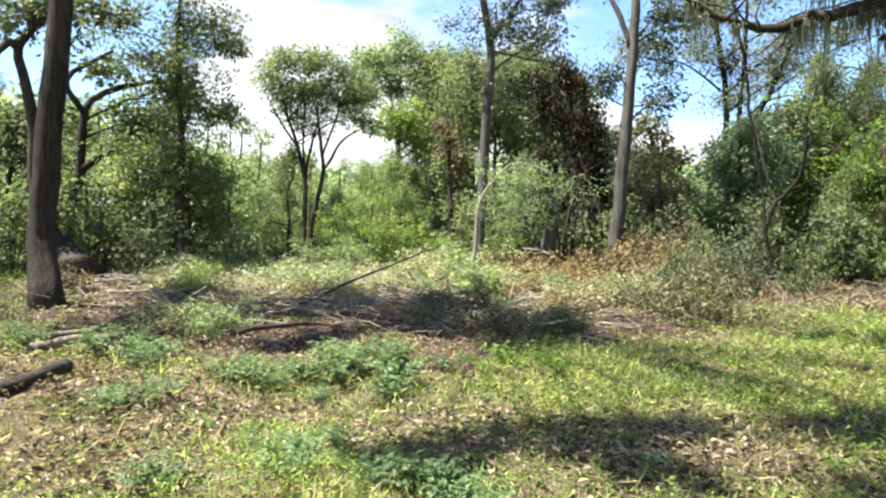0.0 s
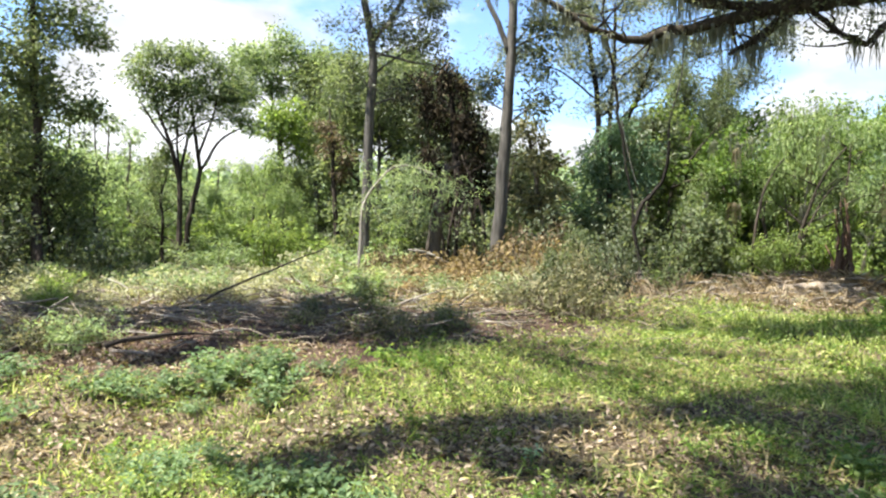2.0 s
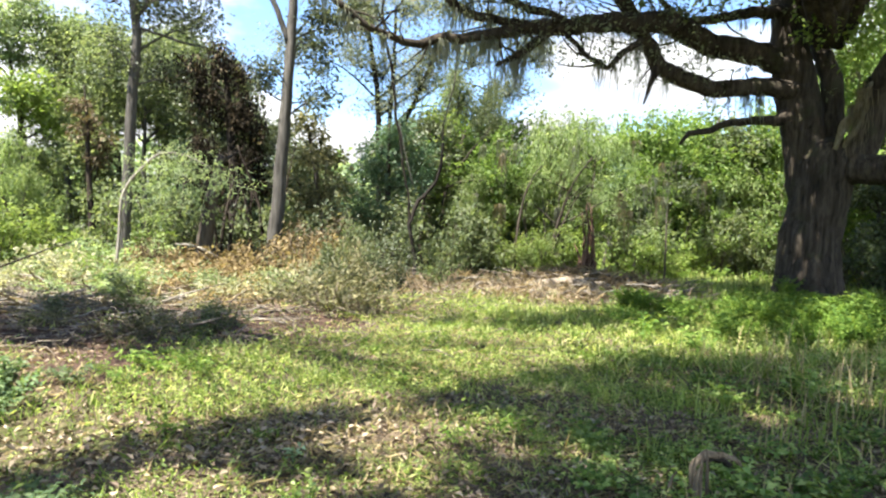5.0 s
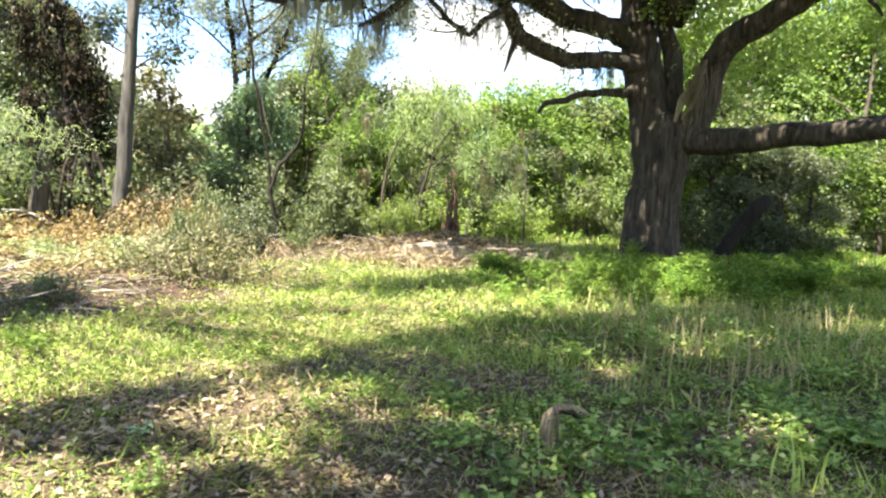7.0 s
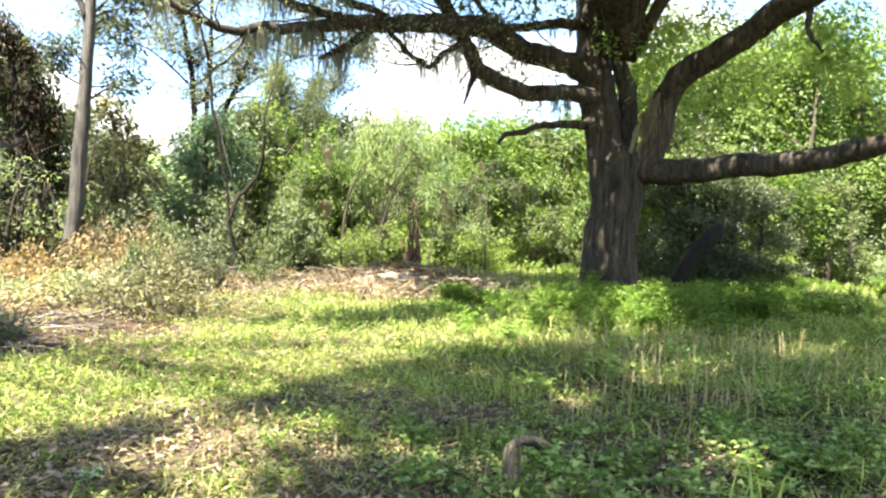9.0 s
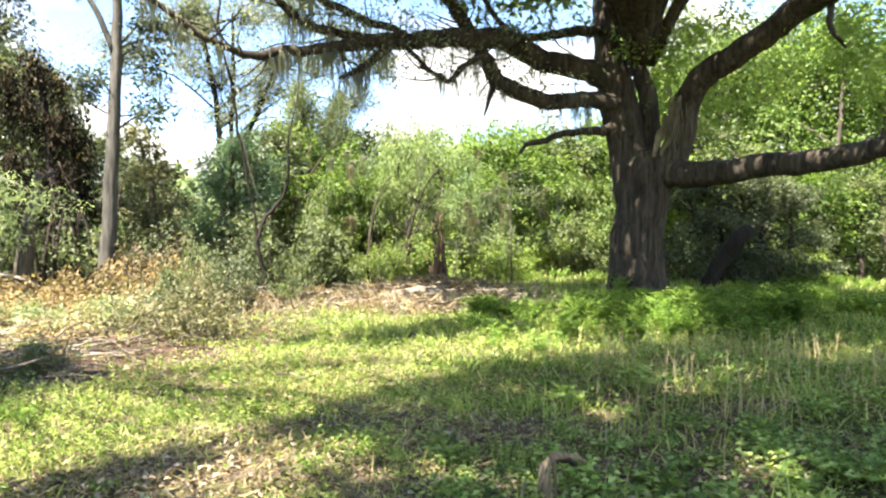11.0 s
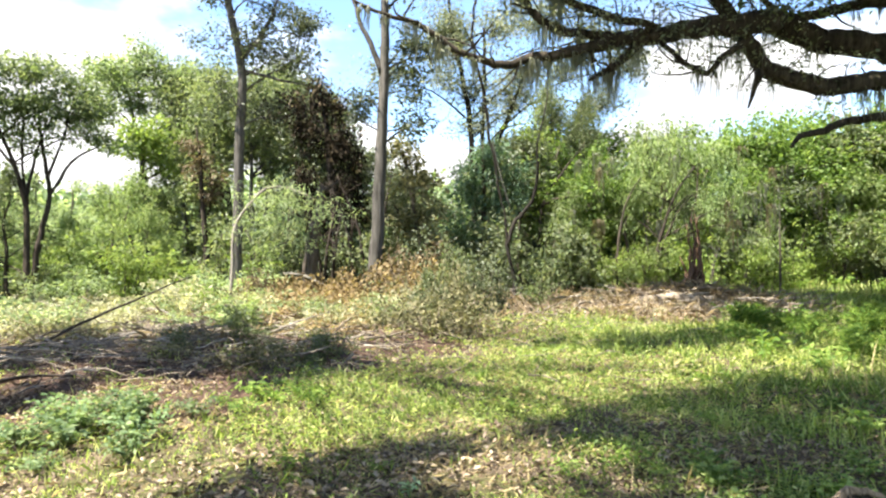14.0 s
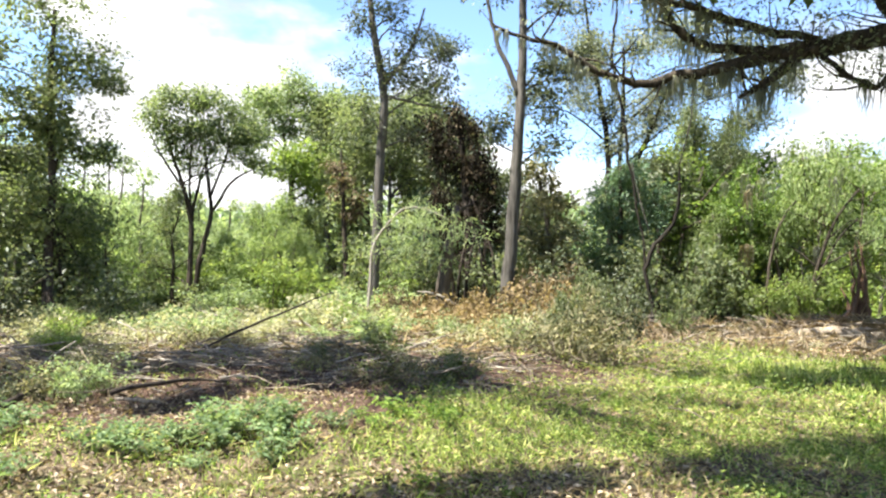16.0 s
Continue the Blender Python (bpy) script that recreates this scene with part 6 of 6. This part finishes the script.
def stick_litter():
    """Twigs and broken sticks over the cleared earth."""
    rng = np.random.default_rng(120)
    for k in range(150):
        x, y = rng.uniform(-9.5, 0.0), rng.uniform(8.8, 14.5)
        a, l = rng.uniform(-0.5, 0.5) + (0 if rng.random() < 0.7 else 1.3), rng.uniform(0.3, 1.3)
        r = rng.uniform(0.01, 0.03)
        z = float(ground_height(x, y)) + rng.uniform(0.03, 0.16)
        if k > 68:
            x, y = rng.uniform(3.6, 9.0), rng.uniform(13.4, 16.4)
            a, l, r = rng.uniform(-0.9, 0.9), rng.uniform(0.3, 1.1), rng.uniform(0.014, 0.04)
            z = float(ground_height(x, y) + 0.8 * debris_height(x, y)) + rng.uniform(0.0, 0.08)
        rows = [(x, y, z, r), (x + math.cos(a) * l * 0.5, y + math.sin(a) * l * 0.5, z + rng.uniform(-0.02, 0.1), r * 0.8), (x + math.cos(a) * l, y + math.sin(a) * l, z + rng.uniform(-0.03, 0.15), r * 0.5)]
        pale = rng.random() < 0.2
        fallen("broken_stick", "pale broken stick in the debris" if pale else "grey broken stick in the debris", rows, BARK_PALE if pale else STICK, 200 + k, 5, "stick", "sticks in the debris")
    wood = Wood()
    for k in range(1500):
        x, y = rng.normal(-4.5, 4.2), rng.uniform(7.6, 16.5)
        if k > 900:
            x, y = rng.uniform(0.5, 11), rng.uniform(10.8, 18.5)
        a, l = rng.uniform(0, 6.28), rng.uniform(0.15, 0.8)
        z = float(ground_height(x, y)) + rng.uniform(0.0, 0.14)
        r = rng.uniform(0.003, 0.009)
        wood.tube([(x, y, z, r), (x + math.cos(a) * l * 0.5, y + math.sin(a) * l * 0.5, z + rng.uniform(0, 0.1), r), (x + math.cos(a) * l, y + math.sin(a) * l, z + rng.uniform(-0.02, 0.2), r * 0.5)], 4)
    tagged(wood.link("twigs", STICK), "tangle of grey-brown twigs on cleared earth", "twigs", kind="stuff")


stick_litter()

# ---- low plants ----
def scatter(rng, n, near, far, left=-62, right=75, power=1.0):
    """Places in a fan in front of the viewer's standpoint, denser near it for a higher power."""
    r = np.sqrt(near**2 + (far**2 - near**2) * rng.random(n) ** power)
    a = np.radians(rng.uniform(left, right, n))
    return r * np.sin(a), r * np.cos(a)


def cleared(x, y):
    """How bare the ground is: one in the cleared strip, none on the grass."""
    d = np.hypot((x + 4.6) / 7.2, (y - 11.5) / 5.1)
    d2 = np.hypot((x - 6.5) / 4.5, (y - 15.5) / 3.0)
    d3 = np.hypot((x + 3.4) / 2.9, (y - 7.2) / 1.35)
    return np.clip((1.1 - np.minimum(np.minimum(d, d2), d3)) * 3.0, 0, 1)


def litter_rich(x, y):
    """Patches where dead leaves hide the green."""
    spots = ((-0.3, 4.6, 1.9, 0.75), (1.3, 3.4, 1.2, 0.5), (2.9, 5.0, 0.7, 0.3), (-4.9, 5.0, 1.4, 0.9), (-3.2, 4.6, 1.0, 0.6), (-3.2, 3.5, 0.9, 0.6), (3.4, 3.6, 1.0, 0.5), (4.4, 4.6, 0.8, 0.5), (2.2, 3.1, 0.8, 0.3), (1.6, 5.9, 1.0, 0.35), (-5.6, 7.2, 2.4, 1.2), (3.9, 3.4, 1.0, 0.7))
    best = np.zeros_like(x)
    for cx, cy, rx, ry in spots:
        best = np.maximum(best, np.clip(1.5 - np.hypot((x - cx) / rx, (y - cy) / ry), 0, 1))
    return best


def clump_leaves(rng, x, y, per, radius, high, size):
    """Low domes of leaves about the given places; arrays of radius, height and leaf length."""
    n = len(x) * per
    turn, out = rng.uniform(0, 2 * np.pi, n), np.sqrt(rng.random(n))
    radius, high, size = (np.repeat(v, per) for v in (radius, high, size))
    px, py = np.repeat(x, per) + radius * out * np.cos(turn), np.repeat(y, per) + radius * out * np.sin(turn)
    rise = high * (1 - 0.75 * out**2) * rng.uniform(0.35, 1.1, n)
    foot = np.stack([px, py, ground_height(px, py) + 0.008 + rise], -1)
    ahead = np.stack([np.cos(turn) * (0.3 + out), np.sin(turn) * (0.3 + out), 0.35 - 0.3 * out], -1) + rng.standard_normal((n, 3)) * 0.5
    normal = np.stack([np.cos(turn) * out * 0.6, np.sin(turn) * out * 0.6, np.ones(n)], -1) + rng.standard_normal((n, 3)) * 0.45
    return foot, ahead, normal, size * rng.uniform(0.6, 1.3, n)


def leafy_cover():
    rng = np.random.default_rng(130)
    # low weeds in many small domes
    x, y = scatter(rng, 60000, 2.5, 17, power=1.5)
    grow = np.clip((patches(x, y, 1.3, 1) - 0.26) * 3.2, 0, 1) * np.clip(0.25 + patches(x, y, 0.35, 2) * 1.3, 0, 1)
    grow = np.where((x > 3.2) | (y > 6.4), np.maximum(grow, 0.6), grow) * (1 - 0.72 * litter_rich(x, y))
    keep = (rng.random(len(x)) > 0.95 * cleared(x, y)) & (rng.random(len(x)) < grow)
    x, y, grow = x[keep], y[keep], grow[keep]
    n = len(x)
    far = np.hypot(x, y)
    tall = rng.random(n) ** 2 * (0.06 + 0.15 * grow + 0.1 * (x > 3.2)) + 0.012
    broad = rng.random(n) < 0.4
    for pick, name, label, material, long, thin in ((broad, "broad_ground_cover", "low broad-leaved green weeds in the clearing", LEAF_HERB, 1.05, 0.55), (~broad, "ground_cover", "low creeping light green weeds covering the clearing", GRASS_BLADE, 1.5, 0.42)):
        m = int(pick.sum())
        foot, ahead, normal, size = clump_leaves(rng, x[pick], y[pick], 9, rng.uniform(0.03, 0.1, m) + 0.003 * far[pick], tall[pick], (0.013 + 0.0023 * far[pick]) * rng.uniform(0.6, 1.5, m))
        verts, tris = leaf_mesh(foot, ahead, normal, size * long, size * thin)
        tagged(link_mesh(name, verts, [tris], material), label, "ground cover", kind="stuff")
    # upright blades
    x, y = scatter(rng, 90000, 2.6, 19, power=1.5)
    thick = patches(x, y, 0.8, 3)
    keep = (rng.random(len(x)) > 0.9 * cleared(x, y)) & (rng.random(len(x)) < (0.15 + 1.2 * thick**2) * (1 - 0.85 * litter_rich(x, y)) * np.where((x > 0.8) & (y < 6.5), 0.45, 1.0))
    x, y = x[keep], y[keep]
    n = len(x)
    foot = np.stack([x, y, ground_height(x, y)], -1)
    ahead = rng.standard_normal((n, 3)) * [0.55, 0.55, 0.1] + [0, 0, 1.0]
    length = rng.uniform(0.04, 0.17, n) * (1 + 0.8 * (x > 3.5))
    verts, tris = leaf_mesh(foot, ahead, rng.standard_normal((n, 3)), length, 0.004 + 0.0009 * np.hypot(x, y))
    tagged(link_mesh("grass", verts, [tris], GRASS_BLADE), "short green grass in the clearing", "grass", kind="stuff")
    # dry thatch lying down
    x, y = scatter(rng, 60000, 2.8, 19, power=1.4)
    thick = patches(x, y, 1.1, 7)
    keep = (rng.random(len(x)) > 0.8 * cleared(x, y)) & (rng.random(len(x)) < np.clip((thick - 0.38) * 4, 0.06, 1))
    x, y = x[keep], y[keep]
    n = len(x)
    foot = np.stack([x, y, ground_height(x, y) + rng.uniform(0, 0.03, n)], -1)
    ahead = rng.standard_normal((n, 3)) * [1, 1, 0.1] + [0.4, 0, 0.25]
    verts, tris = leaf_mesh(foot, ahead, rng.standard_normal((n, 3)), rng.uniform(0.06, 0.2, n), 0.004 + 0.0008 * np.hypot(x, y))
    tagged(link_mesh("dry_grass", verts, [tris], STRAW), "pale dry grass between the green weeds", "grass", kind="stuff")
    # thin grass all round the standpoint
    x, y = scatter(rng, 7000, 1.2, 24, 75, 298)
    n = len(x)
    foot = np.stack([x, y, ground_height(x, y)], -1)
    verts, tris = leaf_mesh(foot, rng.standard_normal((n, 3)) * [0.7, 0.7, 0.1] + [0, 0, 1.0], rng.standard_normal((n, 3)), rng.uniform(0.1, 0.3, n), 0.03)
    tagged(link_mesh("rough_grass", verts, [tris], GRASS_BLADE), "rough green grass of the open clearing", "grass", kind="stuff")
    # fallen leaves, curled, one over another
    x, y = scatter(rng, 175000, 2.6, 19, power=1.6)
    rich = litter_rich(x, y)
    dry = np.maximum(np.clip((patches(x, y, 0.9, 4) - 0.45) * 4, 0, 1), np.maximum(0.5 * cleared(x, y), rich * 0.95))
    dry = np.where((y > 6.0) & (x > -1.5), np.maximum(dry * 0.25, rich * 0.6), dry)
    keep = rng.random(len(x)) < 0.05 + 0.7 * dry
    x, y, rich = x[keep], y[keep], rich[keep]
    n = len(x)
    foot = np.stack([x, y, ground_height(x, y) + 0.004 + rng.random(n) ** 1.5 * (0.035 + 0.06 * rich)], -1)
    size = rng.uniform(0.4, 1.25, n) * (0.025 + 0.0016 * np.hypot(x, y)) * (1 + 0.15 * rich)
    verts, tris = leaf_mesh(foot, rng.standard_normal((n, 3)) * [1, 1, 0.35], np.array([0, 0, 1.0]) + rng.standard_normal((n, 3)) * 0.65, size * 1.7, size * 0.7, 0.5)
    tagged(link_mesh("leaf_litter", verts, [tris], LITTER), "dry brown fallen leaves on the ground", "leaves", kind="stuff")


leafy_cover()


def rim_cover():
    """Pale low regrowth on the sunny far rim of the cleared strip, and meadow grass behind the oak."""
    rng = np.random.default_rng(133)
    n = 34000
    far, heading = rng.uniform(12.4, 20.5, n), np.radians(rng.uniform(-37, 5, n))
    x, y = far * np.sin(heading), far * np.cos(heading)
    thick = patches(x, y, 1.6, 11)
    keep = rng.random(n) < np.clip((thick - 0.36) * 4, 0, 1)
    x, y, thick, far = x[keep], y[keep], thick[keep], far[keep]
    n = len(x)
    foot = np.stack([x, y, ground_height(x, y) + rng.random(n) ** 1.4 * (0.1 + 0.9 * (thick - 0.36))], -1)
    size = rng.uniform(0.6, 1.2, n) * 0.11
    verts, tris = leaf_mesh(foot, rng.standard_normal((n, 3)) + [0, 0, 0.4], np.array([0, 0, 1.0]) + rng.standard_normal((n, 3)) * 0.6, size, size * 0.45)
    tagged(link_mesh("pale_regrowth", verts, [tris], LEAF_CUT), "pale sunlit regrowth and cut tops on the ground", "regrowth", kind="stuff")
    n = 21000
    far, heading = 17 + 23 * rng.random(n) ** 1.5, np.radians(rng.uniform(24, 66, n))
    x, y = far * np.sin(heading), far * np.cos(heading)
    foot = np.stack([x, y, ground_height(x, y) * np.clip((60 - far) / 30, 0, 1)], -1)
    verts, tris = leaf_mesh(foot, rng.standard_normal((n, 3)) * [0.4, 0.4, 0.1] + [0, 0, 1], rng.standard_normal((n, 3)), rng.uniform(0.12, 0.4, n), 0.02 + 0.001 * far)
    tagged(link_mesh("meadow_grass", verts, [tris], GRASS_BLADE), "sunlit yellow-green meadow grass beyond the oak", "grass", kind="stuff")


rim_cover()


def weed(name, label, seed, high, leaf, size, stems=14, wide=0.35, first=(0, 0)):
    """A leafy weed with leaves in rows along arching stems."""
    rng = np.random.default_rng(seed)
    top = thing(name, label, "weed", stand(*first), "weeds")
    ribbon, strips, feet, ways = [(-0.004, 0, 0), (0.004, 0, 0)], [], [], []
    for k in range(stems):
        a, out = rng.uniform(0, 6.28), rng.uniform(0.2, 1.0) * wide
        h = high * rng.uniform(0.55, 1.0)
        way = np.array([math.cos(a), math.sin(a), 0])
        rows = np.array([[0, 0, 0.0, 0.005], [*(way[:2] * out * 0.4), h * 0.65, 0.004], [*(way[:2] * out), h, 0.002]])
        line = smooth_line(rows, 0.06)
        across = np.array([-way[1], way[0], 0])
        left, right = 0, 1
        for p in line[1:]:
            ribbon += [p[:3] - across * p[3], p[:3] + across * p[3]]
            strips.append([left, right, len(ribbon) - 1, len(ribbon) - 2])
            left, right = len(ribbon) - 2, len(ribbon) - 1
        for p in line[2:]:
            for side in (-1, 1):
                feet.append(p[:3])
                ways.append(across * side + way * 0.5 + [0, 0, rng.uniform(-0.1, 0.4)] + rng.standard_normal(3) * 0.25)
    link_mesh("stalk", np.array(ribbon), [np.array(strips)], leaf, top)
    n = len(feet)
    verts, tris = leaf_mesh(np.array(feet), np.array(ways), np.array([0, 0, 1.0]) + rng.standard_normal((n, 3)) * 0.35, size[0] * rng.uniform(0.6, 1.2, n), size[1] * rng.uniform(0.7, 1.2, n))
    link_mesh("leaves", verts, [tris], leaf, top)
    return top


def weeds():
    rng = random.Random(140)
    kinds = [weed("leafy_weed", "low bluish-green leafy weed", 141, 0.3, LEAF_TEAL, (0.085, 0.04), 18, 0.35, (-2.4, 5.8)),
             weed("fern_weed", "lush green feathery weed in dappled shade", 142, 0.6, LEAF_FERN, (0.12, 0.035), 24, 0.5, (6.5, 8.8)),
             weed("broad_weed", "low broad-leaved green weed", 143, 0.2, LEAF_HERB, (0.07, 0.05), 12, 0.3, (3.4, 3.6)),
             weed("small_weed", "small bright green weed", 144, 0.22, LEAF_FERN, (0.07, 0.035), 9, 0.22, (-1.0, 6.9))]
    names = ["leafy_weed", "fern_weed", "broad_weed", "small_weed"]

    def sow(kind, n, x0, x1, y0, y1, low, high):
        for _ in range(n):
            s = rng.uniform(low, high)
            x, y = rng.uniform(x0, x1), rng.uniform(y0, y1)
            if kind == 1:
                lump = float(patches(np.array([x]), np.array([y]), 1.7, 9)[0])
                if lump < 0.42:
                    continue
                s *= 0.25 + 1.0 * lump
            copy_thing(kinds[kind], turned(x, y, rng.uniform(0, 6.28), s, s * rng.uniform(0.8, 1.2), 0.0)).name = names[kind]

    sow(0, 18, -3.3, -1.5, 5.2, 6.4, 0.5, 0.9)
    sow(0, 10, -6.5, -3.5, 4.6, 6.5, 0.6, 1.0)
    sow(3, 9, -1.6, -0.4, 6.3, 7.3, 0.45, 0.85)
    sow(3, 40, -3, 5, 4.0, 9.0, 0.4, 0.8)
    sow(1, 70, 6.0, 11.0, 7.8, 12.2, 0.5, 1.1)
    sow(1, 80, 8.5, 15.5, 8.4, 11.9, 0.6, 1.2)
    sow(1, 36, 11.5, 21, 9.0, 14.5, 0.8, 1.5)
    sow(3, 50, 5.0, 12.0, 6.5, 12.0, 0.8, 1.8)
    sow(2, 60, 1.7, 5.2, 2.7, 4.8, 0.4, 1.0)
    sow(2, 50, 4.0, 8.0, 3.0, 6.4, 0.6, 1.2)
    sow(2, 4, -2.6, 0.6, 3.3, 4.2, 0.4, 0.7)
    sow(0, 12, -2.8, -0.6, 3.3, 4.1, 0.4, 0.7)
    sow(3, 20, 9.0, 16.0, 18.0, 23.0, 1.0, 2.0)


weeds()


def tall_grass(name, label, x, y, n, high, wide, seed, material, width=0.007):
    rng = np.random.default_rng(seed)
    verts, quads = [(-0.004, 0, -0.03), (0.004, 0, -0.03)], []
    for k in range(n):
        a = rng.uniform(0, 6.28)
        lean, h = np.array([math.cos(a), math.sin(a), 0]) * rng.uniform(0.05, 0.4) * high, high * rng.uniform(0.5, 1.0)
        foot = np.array([rng.normal(0, wide), rng.normal(0, wide), -0.02])
        across = np.array([-math.sin(a), math.cos(a), 0])
        left, right = 0, 1
        for u in (0.05, 0.35, 0.7, 1.0):
            p, w = foot + lean * u**2 + [0, 0, h * (u - 0.18 * u**3)], width * (1 - 0.85 * u)
            verts += [p - across * w, p + across * w]
            quads.append([left, right, len(verts) - 1, len(verts) - 2])
            left, right = len(verts) - 2, len(verts) - 1
    ob = link_mesh(name, np.array(verts), [np.array(quads)], material)
    ob.location = stand(x, y, 0)
    return tagged(ob, label, "grass", "grass tufts")


LEAF_WHITISH = leaf_material("whitish_leaf", [(0.2, (0.16, 0.26, 0.13)), (0.6, (0.24, 0.36, 0.2)), (0.9, (0.36, 0.46, 0.3))], 0.35, 0.45, 0.3)


def tufts():
    rng = random.Random(150)
    for k in range(30):
        tall_grass("straw_grass", "tall dry tan grass stems in green weeds", rng.uniform(4.8, 9.0), rng.uniform(4.4, 7.2), 20, rng.uniform(0.4, 0.75), 0.3, 300 + k, STRAW)
    for k in range(16):
        tall_grass("straw_grass", "dry tan grass stems in the debris", rng.uniform(2.8, 7.6), rng.uniform(12.6, 14.8), 22, 0.5, 0.22, 330 + k, STRAW_BROWN, 0.008)
    for k in range(18):
        tall_grass("green_grass_tuft", "tuft of long green grass", rng.uniform(2.2, 9), rng.uniform(4, 10), 16, 0.45, 0.1, 360 + k, GRASS_BLADE)
    for k in range(14):
        tall_grass("straw_grass", "tall dry tan grass stems in green weeds", rng.uniform(1.5, 5.0), rng.uniform(3.0, 5.2), 6, rng.uniform(0.3, 0.5), 0.12, 400 + k, STRAW, 0.005)
    tall_grass("broad_grass_blade", "broad pale green grass blades bending over", 3.63, 2.74, 9, 0.5, 0.07, 390, GRASS_BLADE, 0.016)
    pale = weed("pale_leaved_weed", "small weed with large pale whitish-green leaves", 145, 0.13, LEAF_WHITISH, (0.06, 0.032), 3, 0.07, (0.23, 4.24))
    pale.rotation_euler.z = 0.6
    tall_grass("grass_stem", "single tall grass stem in the clearing", 1.30, 5.77, 3, 0.38, 0.02, 391, STRAW, 0.007)


tufts()
